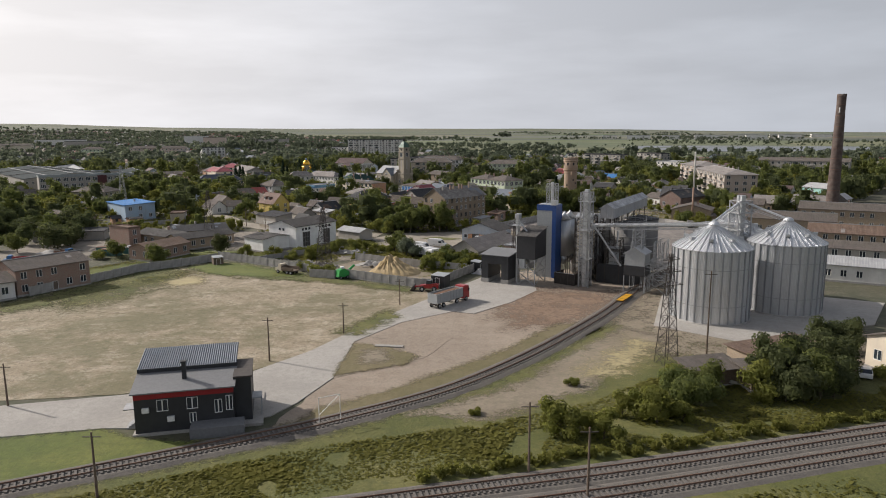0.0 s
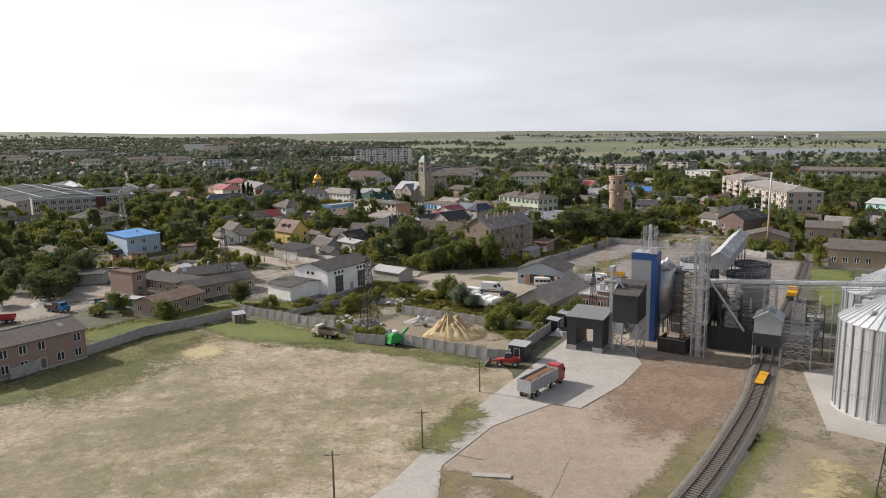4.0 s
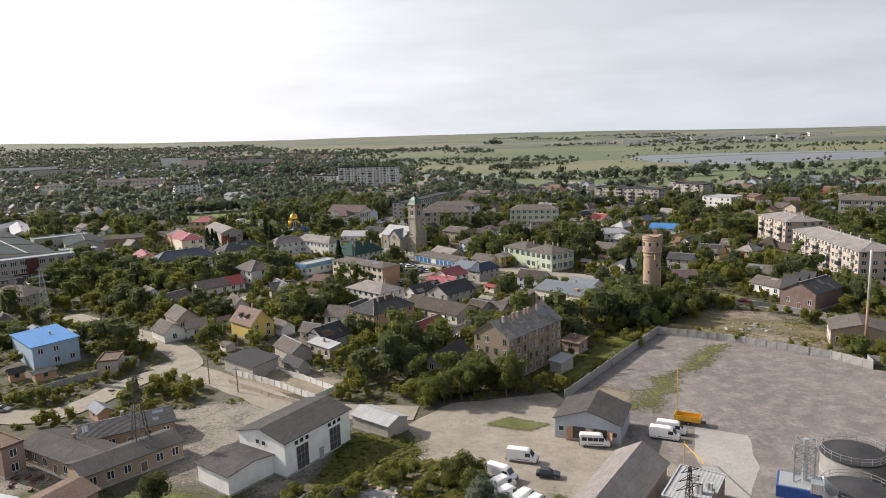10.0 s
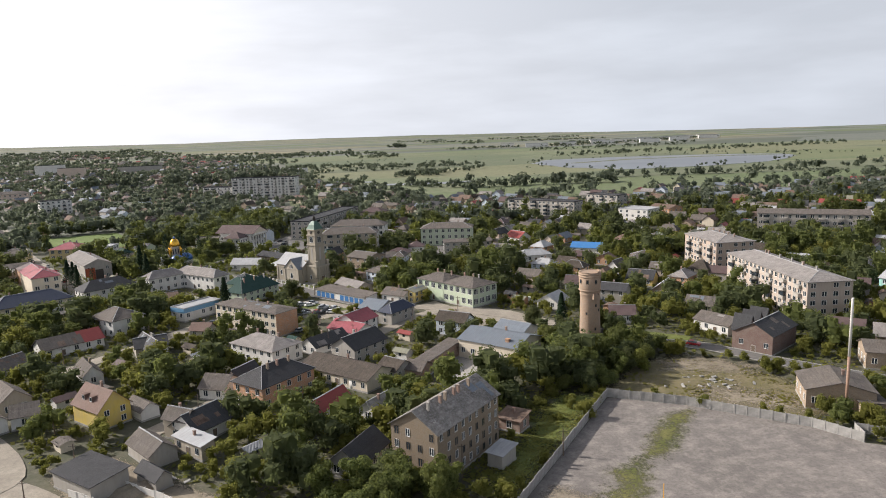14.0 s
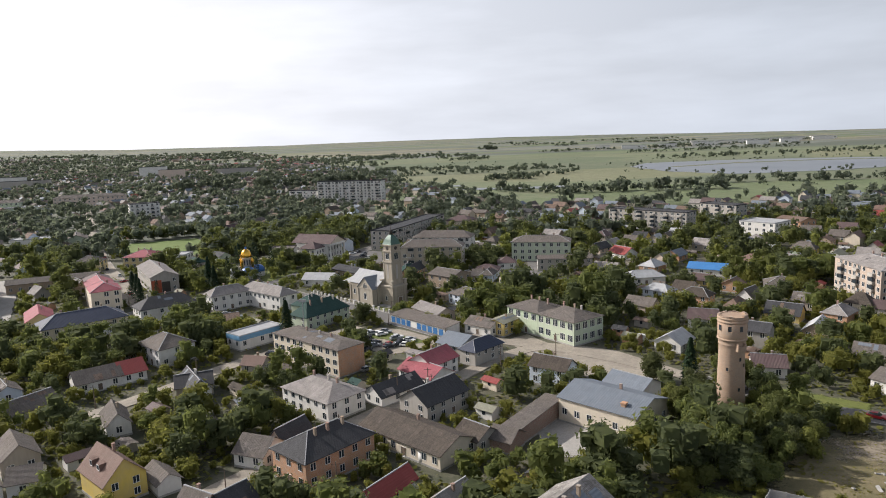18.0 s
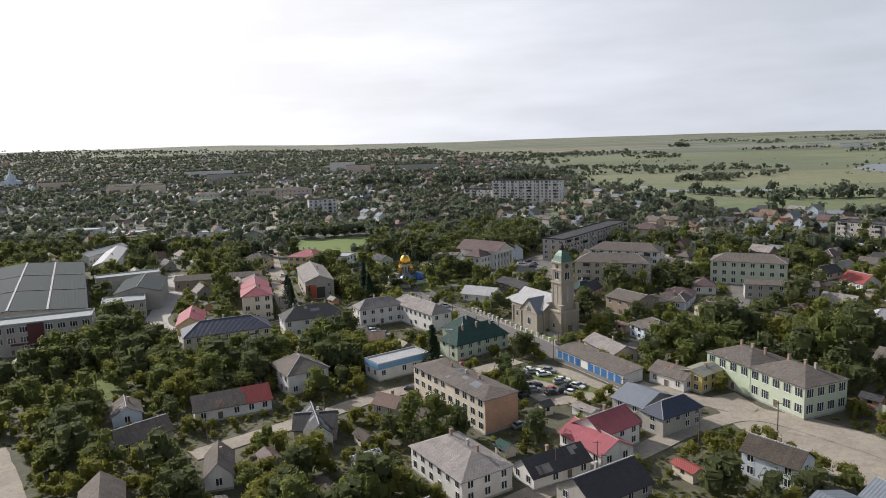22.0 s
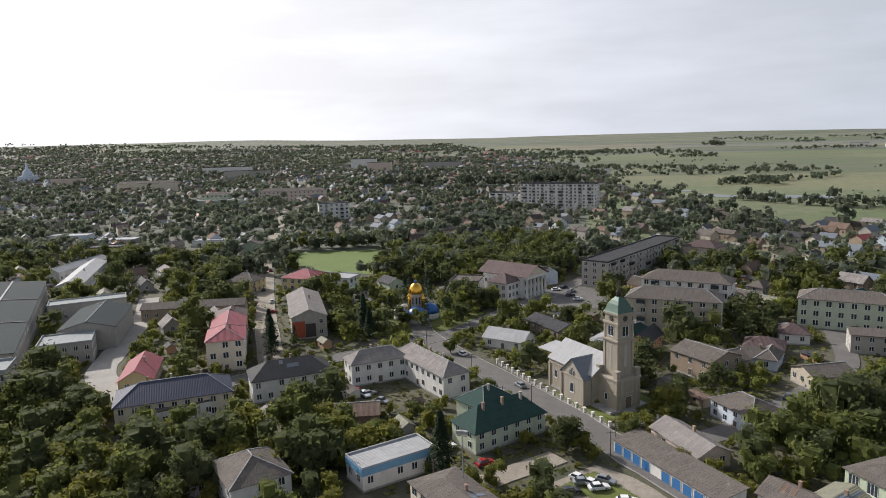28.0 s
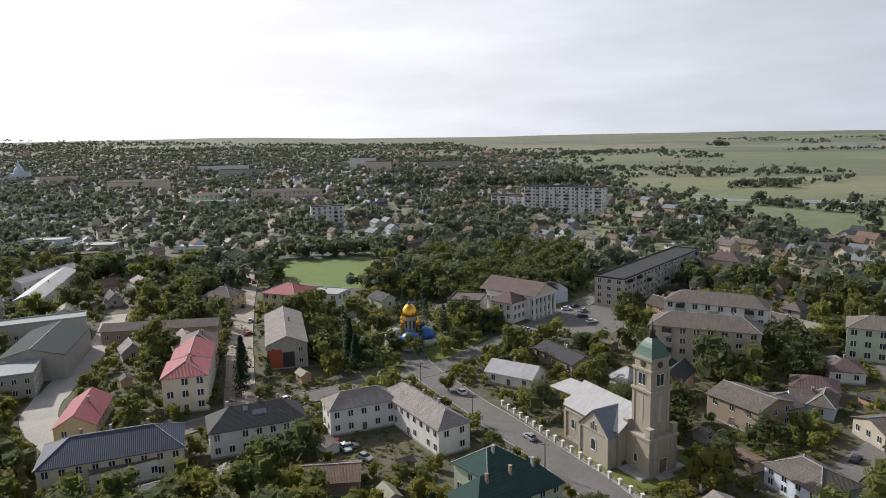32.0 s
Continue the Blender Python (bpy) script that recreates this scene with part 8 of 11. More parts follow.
# ---- church with the bell tower ----
def church():
    rt = root("church", -25.0, 453.6, 0, -47, "plastered church with a pale metal roof and a square bell tower", "church")
    bm = walls_bm("gable", 18.5, 12, 8.4, 4.4)
    bmesh.ops.translate(bm, verts=bm.verts[:], vec=(-12.2, 0, 0))
    part("nave", bm, stone, rt)
    bm = roof_bm("gable", 18.5, 12, 8.4, 4.4, 0.4)
    bmesh.ops.translate(bm, verts=bm.verts[:], vec=(-12.2, 0, 0))
    part("nave_roof", bm, whitemetal, rt, "pale seamed metal roof")
    # transept with a gable to the street
    bm = walls_bm("gabley", 9.6, 16.4, 7.4, 4.4)
    bmesh.ops.translate(bm, verts=bm.verts[:], vec=(-8.4, -0.1, 0))
    part("transept", bm, stone, rt)
    bm = roof_bm("gabley", 9.6, 16.4, 7.4, 4.4, 0.35)
    bmesh.ops.translate(bm, verts=bm.verts[:], vec=(-8.4, -0.1, 0.02))
    part("transept_roof", bm, greymetal, rt, "blue-grey metal roof")
    bm = bmesh.new()
    lathe(bm, [(5.0, -0.2), (5.0, 7.4), (5.3, 7.5), (0.2, 10.6)], 10, -21.2, 0, smooth=False)
    part("apse", bm, stone, rt)
    # tower: base, shaft, belfry, clock stage
    for name, a, z0, z1 in (("tower_base", 3.9, -0.2, 8.6), ("tower_shaft", 2.55, 8.6, 18.0), ("belfry", 2.5, 18.4, 22.4), ("clock_stage", 2.4, 22.8, 24.8)):
        bm = bmesh.new()
        box(bm, -a, a, -a, a, z0, z1)
        part(name, bm, stone, rt)
    for a, z in ((4.15, 8.2), (4.0, 4.6), (2.95, 17.9), (2.8, 22.3), (2.75, 24.75)):
        bm = bmesh.new()
        box(bm, -a, a, -a, a, z, z + (0.5 if a != 4.0 else 0.25))
        box(bm, -a + 0.14, a - 0.14, -a + 0.14, a - 0.14, z - 0.25, z)
        part("cornice", bm, stone, rt)
    for sx in (-1, 1):
        for sy in (-1, 1):
            bm = bmesh.new()
            box(bm, sx * 3.3 - 0.6, sx * 3.3 + 0.6, sy * 3.3 - 0.6, sy * 3.3 + 0.6, 8.7, 10.6)
            box(bm, sx * 3.3 - 0.7, sx * 3.3 + 0.7, sy * 3.3 - 0.7, sy * 3.3 + 0.7, 10.6, 10.8)
            part("corner_pier", bm, stone, rt)
            bm = bmesh.new()
            box(bm, sx * 2.36 - 0.34, sx * 2.36 + 0.34, sy * 2.36 - 0.34, sy * 2.36 + 0.34, 8.7, 17.85)
            part("pilaster", bm, stone, rt)
            bm = bmesh.new()
            box(bm, sx * 2.3 - 0.32, sx * 2.3 + 0.32, sy * 2.3 - 0.32, sy * 2.3 + 0.32, 18.4, 22.25)
            part("pilaster", bm, stone, rt)
    bm = bmesh.new()
    lathe(bm, [(3.75, 25.25), (3.55, 25.5), (3.1, 26.3), (2.6, 27.3), (1.9, 28.2), (1.2, 28.8), (0.8, 29.1)], 4, smooth=False)
    bmesh.ops.rotate(bm, verts=bm.verts[:], matrix=Matrix.Rotation(math.pi / 4, 3, "Z"))
    part("tower_roof", bm, copper, rt, "green copper bell-shaped roof")
    bm = bmesh.new()
    lathe(bm, [(0.75, 29.1), (0.55, 30.1), (0.78, 30.3), (0.3, 31.1), (0.1, 32.0), (0.04, 33.2)], 8)
    part("lantern", bm, darksteel, rt, "dark lantern and spire")
    for turn in (0, 90, 180, 270):
        part("belfry_opening", window_mesh(1.9, 2.4, 1), None, rt).matrix_basis = pose(0, 0, 0, 0, 0, turn) @ pose(0, -2.52, 19.3)
        bm = bmesh.new()
        lathe(bm, [(0.72, 0), (0.72, 0.12), (0.58, 0.14)], 18)
        ob = part("clock_face", bm, darksteel, rt)
        ob.matrix_basis = pose(0, 0, 0, 0, 0, turn) @ pose(0, -2.4, 23.8, 90)
        bm = bmesh.new()
        box(bm, -0.45, 0.45, -2.62, -2.54, 11.2, 17.0)
        part("slit", bm, greyplaster, rt).matrix_basis = pose(0, 0, 0, 0, 0, turn)
    part("door", door_mesh(2.0, 3.6, wood), None, rt).matrix_basis = pose(3.92, 0, 0.1, 0, 0, 90)
    for y in (-2.4, 2.4):
        bm = bmesh.new()
        box(bm, 3.88, 4.12, y - 0.4, y + 0.4, -0.1, 8.1)
        part("pilaster", bm, stone, rt)
    for x, y, z, w, h in ((-8.4, -8.32, 2.6, 1.7, 2.8), (-18.4, -6.02, 3.2, 1.4, 2.4), (-15.4, -6.02, 3.2, 1.4, 2.4), (0, -3.92, 2.4, 1.2, 2.0)):
        ob = part("arched_window", arch_mesh(w, h), None, rt)
        ob.matrix_basis = pose(x, y, z)
    for x in (-9.2, -8.4, -7.6):
        part("slit", window_mesh(0.3, 2.0 if x == -8.4 else 1.4, 0), None, rt).matrix_basis = pose(x, -8.32, 7.3)
    for x, y in ((-13.0, -8.3), (-3.8, -8.3), (-21.2, -6.0), (-13.6, -6.0)):
        bm = bmesh.new()
        box(bm, x - 0.4, x + 0.4, y - 0.28, y + 0.2, -0.2, 7.0)
        part("buttress", bm, stone, rt)
    for x0, x1, y in ((-13.4, -3.4, -8.45), (-21.6, -13.4, -6.15)):
        bm = bmesh.new()
        box(bm, x0, x1, y, y + 0.25, 6.9, 7.3)
        part("eaves_moulding", bm, stone, rt)
    bm = bmesh.new()
    box(bm, -21.6, 4.2, -6.2, 6.2, -0.3, 0.7)
    part("plinth", bm, panel_concrete, rt)
    bm = bmesh.new()
    for i in range(4):
        box(bm, 4.0, 5.8 - i * 0.35, -2.4, 2.4, i * 0.15, i * 0.15 + 0.15)
    part("steps", bm, panel_concrete, rt)


def arch_mesh(w, h):
    key = ("arch", w, h)
    if key not in WIN:
        bm = bmesh.new()
        ring = [(-w / 2, 0), (w / 2, 0)] + [(w / 2 * math.cos(a), h - w / 2 + w / 2 * math.sin(a)) for a in [math.pi * i / 10 for i in range(11)]]
        f = [bm.verts.new((x, -0.1, z)) for x, z in ring]
        b = [bm.verts.new((x, 0.1, z)) for x, z in ring]
        face = bm.faces.new(f)
        for i in range(len(ring)):
            j = (i + 1) % len(ring)
            bm.faces.new((f[j], f[i], b[i], b[j]))
        bm.normal_update()
        bmesh.ops.inset_individual(bm, faces=[face], thickness=0.16, depth=-0.05)
        face.material_index = 1
        WIN[key] = mesh_of("arched_window", bm, [frame_white, glass])
    return WIN[key]


church()
for x in range(-27, 7, 2):
    for y in range(-10, 11, 2):
        q = pose(-25.0, 453.6, 0, 0, 0, -47) @ Vector((x, y, 0))
        take(q.x, q.y)


# ---- columned hall ----
def town_hall():
    X, Y, TR = -73.8, 579.8, -27
    rt = root("town_hall", X, Y, 0, TR, "white columned public hall with a brown metal roof", "public hall")
    part("wall", walls_bm("gable", 22, 15, 9.4, 3.8), white, rt)
    part("roof", roof_bm("gable", 27, 15.6, 9.6, 4.0, 0.4), mauve, rt, "brown-mauve metal roof")
    bm = walls_bm("hip", 11, 9, 8.0, 0)
    bmesh.ops.translate(bm, verts=bm.verts[:], vec=(3.5, -11.5, 0))
    part("side_wing", bm, white, rt)
    bm = roof_bm("hip", 11, 11, 8.0, 3.0, 0.4)
    bmesh.ops.translate(bm, verts=bm.verts[:], vec=(3.5, -11.2, 0))
    part("wing_roof", bm, mauve, rt)
    bm = bmesh.new()
    vs = [bm.verts.new(p) for p in ((13.2, -7.7, 9.5), (13.2, 7.7, 9.5), (13.2, 0, 13.2), (11.0, -7.7, 9.5), (11.0, 7.7, 9.5), (11.0, 0, 13.2))]
    bm.faces.new((vs[0], vs[1], vs[2]))
    bm.faces.new((vs[3], vs[5], vs[4]))
    bm.faces.new((vs[0], vs[3], vs[4], vs[1]))
    part("pediment", bm, cream, rt)
    bm = bmesh.new()
    box(bm, 11.02, 13.3, -7.8, 7.8, 8.5, 9.48)
    part("entablature", bm, white, rt)
    bm = bmesh.new()
    lathe(bm, [(0.75, 0.4), (0.6, 0.7), (0.58, 4.0), (0.5, 8.1), (0.7, 8.3), (0.72, 8.5)], 16)
    me = mesh_of("column", bm, white)
    for i in range(6):
        part("column", me, None, rt).matrix_basis = pose(12.6, -7.0 + i * 2.8, 0)
    bm = bmesh.new()
    for i in range(3):
        box(bm, 11.0, 14.6 - i * 0.5, -8.2, 8.2, i * 0.14 - 0.2 * (i == 0), i * 0.14 + 0.14)
    part("steps", bm, panel_concrete, rt)
    for i in range(5):
        for z in (1.6, 5.4):
            part("window", window_mesh(1.3, 2.0), None, rt).matrix_basis = pose(11.03, -5.6 + i * 2.8, z, 0, 0, 90)
    for i in range(3):
        for z in (1.6, 4.9):
            part("window", window_mesh(1.2, 1.7), None, rt).matrix_basis = pose(0.2 + i * 3.3, -16.03, z)
            part("window", window_mesh(1.2, 1.7), None, rt).matrix_basis = pose(9.03, -14.5 + i * 2.6, z, 0, 0, 90)
    for i in range(4):
        part("window", window_mesh(1.2, 1.7), None, rt).matrix_basis = pose(-9.6 + i * 2.4, -7.53, 5.2)
    bm = bmesh.new()
    box(bm, -2.0, -1.2, 1, 1.8, 11, 14.4)
    part("chimney", bm, brick, rt)
    for x in range(-14, 16, 2):
        for y in range(-17, 10, 2):
            q = pose(X, Y, 0, 0, 0, TR) @ Vector((x, y, 0))
            take(q.x, q.y)


town_hall()


# ---- gold-domed church ----
def onion(rt, name, x, y, z, r, mat):
    bm = bmesh.new()
    prof = [(r * 0.72, 0), (r * 0.95, r * 0.3), (r, r * 0.65), (r * 0.86, r * 1.1), (r * 0.5, r * 1.55), (r * 0.2, r * 1.95), (r * 0.06, r * 2.3), (0.03, r * 2.4)]
    lathe(bm, [(a, z + b) for a, b in prof], 20, x, y)
    ob = part(name, bm, mat, rt)
    bm = bmesh.new()
    t = z + r * 2.35
    box(bm, x - 0.05, x + 0.05, y - 0.05, y + 0.05, t, t + 1.5)
    box(bm, x - 0.4, x + 0.4, y - 0.04, y + 0.04, t + 0.85, t + 0.97)
    part("cross", bm, gold, ob)


def dome_church():
    X, Y = -103.6, 529.0
    rt = root("domed_church", X, Y, 0, 20, "church with gold onion domes and low blue domes", "church")
    rt.scale = (0.84, 0.84, 0.95)
    bm = bmesh.new()
    box(bm, -5, 5, -5, 5, -0.2, 4.2)
    part("wall", bm, white, rt)
    for a in range(4):
        q = radians(a * 90)
        bm = bmesh.new()
        lathe(bm, [(4.3, -0.2), (4.3, 2.6)], 22, 6.2 * math.cos(q), 6.2 * math.sin(q))
        part("apse", bm, white, rt)
        bm = bmesh.new()
        lathe(bm, [(4.5, 2.6), (4.3, 3.9), (3.5, 5.2), (2.2, 6.0), (0.8, 6.4)], 22, 6.2 * math.cos(q), 6.2 * math.sin(q))
        part("low_dome", bm, bluedome if a != 2 else whitemetal, rt, "blue painted low dome" if a != 2 else "white metal vault")
        q2 = q + radians(45)
        bm = bmesh.new()
        cx, cy = 4.4 * math.cos(q2), 4.4 * math.sin(q2)
        lathe(bm, [(0.75, 4.0), (0.75, 8.2), (0.9, 8.4)], 12, cx, cy)
        part("turret", bm, gold, rt)
        onion(rt, "gold_onion_dome", cx, cy, 8.4, 0.95, gold)
    bm = bmesh.new()
    lathe(bm, [(2.7, 4.2), (2.6, 10.2), (2.9, 10.4), (2.9, 10.8)], 24)
    part("drum", bm, cream, rt)
    bm = bmesh.new()
    box(bm, -0.3, 0.3, -2.75, -2.5, 6.6, 9.4)
    me = mesh_of("drum_window", bm, glass)
    for i in range(10):
        part("drum_window", me, None, rt).matrix_basis = pose(0, 0, 0, 0, 0, i * 36)
    bm = bmesh.new()
    lathe(bm, [(3.1, 10.8), (3.2, 11.6), (3.0, 12.8), (2.4, 14.0), (1.5, 14.8), (0.7, 15.2)], 26)
    part("main_dome", bm, gold, rt, "large gold dome")
    onion(rt, "lantern", 0, 0, 15.1, 0.7, bluedome)
    for x in range(-12, 13, 2):
        for y in range(-12, 13, 2):
            take(X + x, Y + y)


dome_church()
rt = root("park_kiosk", -119.5, 521.0, 0, 20, "small white domed kiosk in the park", "kiosk")
bm = bmesh.new()
lathe(bm, [(2.6, -0.2), (2.6, 2.0), (2.9, 2.1), (2.6, 3.2), (1.6, 4.1), (0.3, 4.5)], 18)
part("shell", bm, whitemetal, rt)

# garages with blue doors facing the parking court
rt = root("garage_row", -12.9, 417.0, 0, -50, "row of low white garages with blue doors", "garages")
L = 30.0
part("wall", walls_bm("shed", L, 7, 2.9, 0.9), white, rt)
part("roof", roof_bm("shed", L, 7, 2.9, 0.9, 0.4), slate, rt)
for i in range(10):
    if i == 4:
        continue
    part("door", door_mesh(2.2, 2.2, bluepaint), None, rt).matrix_basis = pose(-L / 2 + 1.6 + i * 2.95, -3.52, 0.1)
for i in range(-16, 17, 2):
    for j in range(-4, 5, 2):
        q = pose(-12.9, 417, 0, 0, 0, -50) @ Vector((i, j, 0))
        take(q.x, q.y)
# white storage tank beside the storehouse
rt = root("storage_tank", -13.0, 312.6, 0, 0, "round white tank with a low conical lid", "tank")
bm = bmesh.new()
lathe(bm, [(1.7, -0.1), (1.7, 2.6)], 24)
part("shell", bm, white, rt)
bm = bmesh.new()
lathe(bm, [(1.8, 2.6), (0.1, 3.2)], 24)
part("lid", bm, whitemetal, rt)

# sand heap, rubble, spoil
def heap(name, x, y, rx, ry, h, mat, label, seed, rough=0.25, turn=0.0, gully=0.0, lean=0.0):
    bm = bmesh.new()
    n, mring = (120, 20) if gully else (30, 9)
    rings = []
    for k in range(mring + 1):
        f = k / mring
        ring = []
        for i in range(n):
            a = 2 * math.pi * i / n
            e = 1 + 0.3 * noise.noise((math.cos(a) * 1.3, math.sin(a) * 1.3, seed))
            px, py = rx * f * e * math.cos(a), ry * f * e * math.sin(a)
            z = h * (1 - f) ** 0.9 * (1 + rough * noise.noise((px * 0.9, py * 0.9, seed + 3))) - 0.05
            z *= 1 - gully * 3.2 * f * (1 - f) * abs(noise.noise((math.cos(a) * 3.4, math.sin(a) * 3.4, seed + f)))
            if gully:
                z *= 1 - 1.5 * f * (1 - f) * abs(noise.noise((math.cos(a) * 9.0, math.sin(a) * 9.0, seed + 0.6 * f)))
                px, py = px - lean * (1 - f) * rx, py + 0.5 * lean * (1 - f) * ry
            ring.append(bm.verts.new((px, py, max(z, -0.05))))
        rings.append(ring)
    for k in range(mring):
        for i in range(n):
            f = bm.faces.new((rings[k][i], rings[k + 1][i], rings[k + 1][(i + 1) % n], rings[k][(i + 1) % n])) if k else None
    c = bm.faces.new(rings[1][::1])
    bmesh.ops.delete(bm, geom=rings[0], context="VERTS")
    bmesh.ops.recalc_face_normals(bm, faces=bm.faces[:])
    for f in bm.faces:
        f.smooth = True
    ob = tagged(part(name, bm, mat), label, name.replace("_", " "))
    ob.matrix_basis = pose(x, y, 0, 0, 0, turn)
    take(x, y)
    return ob


heap("sand_heap", -12.0, 174.0, 6.9, 6.0, 4.9, sand, "tall rain-gullied heap of yellow sand in the yard", 1, 0.24, 0, 0.45, 0.28)
heap("gravel_heap", -26.0, 172.6, 3.6, 2.8, 1.8, ballast, "low heap of grey gravel", 4)
heap("spoil_heap", -39.0, 185.5, 5.5, 3.2, 1.4, town_ground, "overgrown heap of dark spoil", 6, 0.5)
heap("rubble_heap", -19.8, 184.2, 5.0, 2.2, 1.3, panel_concrete, "heap of broken concrete rubble", 9, 0.9)
heap("rubble_heap", -28.0, 203.0, 6.0, 2.2, 1.2, panel_concrete, "heap of broken bricks and concrete", 12, 0.9)
heap("spoil_heap", 9.6, 173.0, 2.4, 1.8, 1.1, whitemetal, "pile of white bags by the fence", 15, 0.9)
rng = random.Random(8)
for cx, cy, n in ((-19.5, 184.5, 22), (-28, 203, 26), (-36, 186, 14), (38, 94, 14)):
    bm = bmesh.new()
    for _ in range(n):
        s = rng.uniform(0.25, 0.8)
        box(bm, -s, s, -s * 0.6, s * 0.6, 0, s * 0.5, 0, pose(cx + rng.gauss(0, 2.6), cy + rng.gauss(0, 1.4), rng.uniform(0, 0.7), rng.uniform(-30, 30), rng.uniform(-30, 30), rng.uniform(0, 180)))
    tagged(part("rubble", bm, panel_concrete), "loose broken slabs and bricks", "rubble", kind="stuff")
# small dark containers along the fence
for x, y, r, w, d, h, m, l in ((-0.6, 157.4, PR, 3.4, 3.0, 2.9, blackpanel, "black steel storage box at the fence corner"), (8.8, 176.2, 61, 2.8, 2.4, 2.4, blackpanel, "dark storage box by the fence"), (12.2, 180.6, 61, 3.6, 2.6, 2.6, blackpanel, "dark storage box by the fence"), (-92.5, 203.5, -20, 5.6, 2.4, 2.0, plain("teal_container_paint", (0.05, 0.17, 0.17), 0.6), "dark green container in the yard"), (-62.0, 186.8, 30, 2.6, 2.6, 2.0, wood, "small wooden hut by the fence")):
    rt = root("storage_box", x, y, 0, r, l, "storage box")
    bm = bmesh.new()
    box(bm, -w / 2, w / 2, -d / 2, d / 2, -0.1, h)
    part("body", bm, m, rt)
    part("roof", roof_bm("shed", w, d, h, 0.25, 0.1, 0.06), greypanel, rt)
    part("door", door_mesh(0.9, h * 0.8, m), None, rt).matrix_basis = pose(0, -d / 2 - 0.02, 0)

# shacks beside the railway, and the yard buildings on the right
bld(38.2, 95.0, 15, 7.5, 4.6, 2.6, "shed", 0.5, wood, slate, 0, "shack", "collapsing wooden shack with a patched roof")
bld(45.0, 93.5, 10, 6.0, 4.6, 2.9, "shed", 0.3, wood, slate, 0, "shack", "old open shack with a sagging roof")
bld(52, 103, 22, 14, 7, 2.6, "shed", 0.3, oldbrick, rust, 0, "shed", "long low shed with a dark overgrown roof")
bld(71.5, 99.5, 18, 12, 8, 5.0, "gable", 1.4, cream, slate, 1, "storehouse", "pale plastered storehouse beside the railway")
bld(104, 160, -30, 26, 9, 4.2, "gable", 1.4, white, whitemetal, 1, "workshop", "long white workshop with a pale roof")
bld(112, 176, -30, 28, 9, 5.5, "gable", 1.4, greyplaster, slate, 2, "workshop", "long grey two-storey workshop")
bld(124, 200, -30, 30, 10, 6, "gable", 2, oldbrick, rust, 2, "workshop", "long brick workshop with a rusty roof")
bld(118, 236, -30, 30, 12, 6, "gable", 2, oldbrick, slate, 1, "workshop", "brick workshop near the tall chimney")
bld(150, 252, -30, 34, 12, 7, "gable", 2, oldbrick, slate, 2, "workshop", "brick factory wing below the chimney")

# ---- trees ----
def crown_quads(seed, r, height, lobes, n, size, spread=0.34):
    g = np.random.default_rng(seed)
    c = g.normal(size=(lobes, 3)) * np.array([r * spread, r * spread, height * 0.19]) + np.array([0, 0, height * 0.5])
    c[:, 2] = np.clip(c[:, 2], height * 0.22, height * 0.8)
    rad = r * g.uniform(0.44, 0.66, lobes) * (1 if lobes > 4 else 1.25)
    k = g.integers(0, lobes, n)
    d = g.normal(size=(n, 3))
    d[:, 2] += 0.15
    d += 0.7 * (c[k] - np.array([0, 0, height * 0.45])) / r
    d /= np.linalg.norm(d, axis=1)[:, None]
    p = c[k] + d * (rad[k] * g.uniform(0.72, 1.06, n) ** 0.6)[:, None] * np.array([1, 1, 0.9])
    p[:, 2] = np.maximum(p[:, 2], 0.12)
    nrm = d + g.normal(size=(n, 3)) * 0.33
    nrm /= np.linalg.norm(nrm, axis=1)[:, None]
    u = np.cross(nrm, g.normal(size=(n, 3)))
    u /= np.linalg.norm(u, axis=1)[:, None]
    w = np.cross(nrm, u)
    s = size * g.uniform(0.55, 1.3, n)[:, None]
    a, b = u * s, w * s * g.uniform(0.55, 1.0, n)[:, None]
    q = np.stack([p - a - b * 0.8, p + a - b * 0.5, p + b], 1)
    q += g.normal(size=q.shape) * size * 0.12
    # a dense rounded core in every lobe keeps the crown from being seen through
    cube = np.array([[[x, y, z] for y, z in ((-1, -1), (1, -1), (1, 1), (-1, 1))] for x in (-1, 1)] + [[[x, y, z] for x, z in ((-1, -1), (1, -1), (1, 1), (-1, 1))] for y in (-1, 1)] + [[[x, y, 1] for x, y in ((-1, -1), (1, -1), (1, 1), (-1, 1))] for z in (1,)], dtype=float) / 1.732
    core = []
    for i in range(lobes):
        an = g.uniform(0, 1.57)
        m = np.array([[math.cos(an), math.sin(an), 0], [-math.sin(an), math.cos(an), 0], [0, 0, 1]])
        core.append(c[i] + (cube @ m) * rad[i] * 0.72 + g.normal(size=cube.shape) * rad[i] * 0.06)
    core = np.concatenate(core)
    core[:, :, 2] = np.maximum(core[:, :, 2], 0.1)
    return np.concatenate([q, halves(core)])


def trunk_mesh(seed, r, base, height):
    rng = random.Random(seed)
    bm = bmesh.new()
    beam(bm, (0, 0, -0.3), (0, 0, base + height * 0.5), r, 7, 0, r * 0.45)
    for i in range(5):
        a = rng.random() * 6.28
        z = base + height * (0.05 + 0.3 * rng.random())
        k = height * (0.2 + 0.12 * rng.random())
        beam(bm, (0, 0, z), (math.cos(a) * k, math.sin(a) * k, z + k), r * 0.4, 5, 0, r * 0.12)
    return mesh_of("trunk", bm, bark)


TREE_KINDS, LABELS = {}, {}


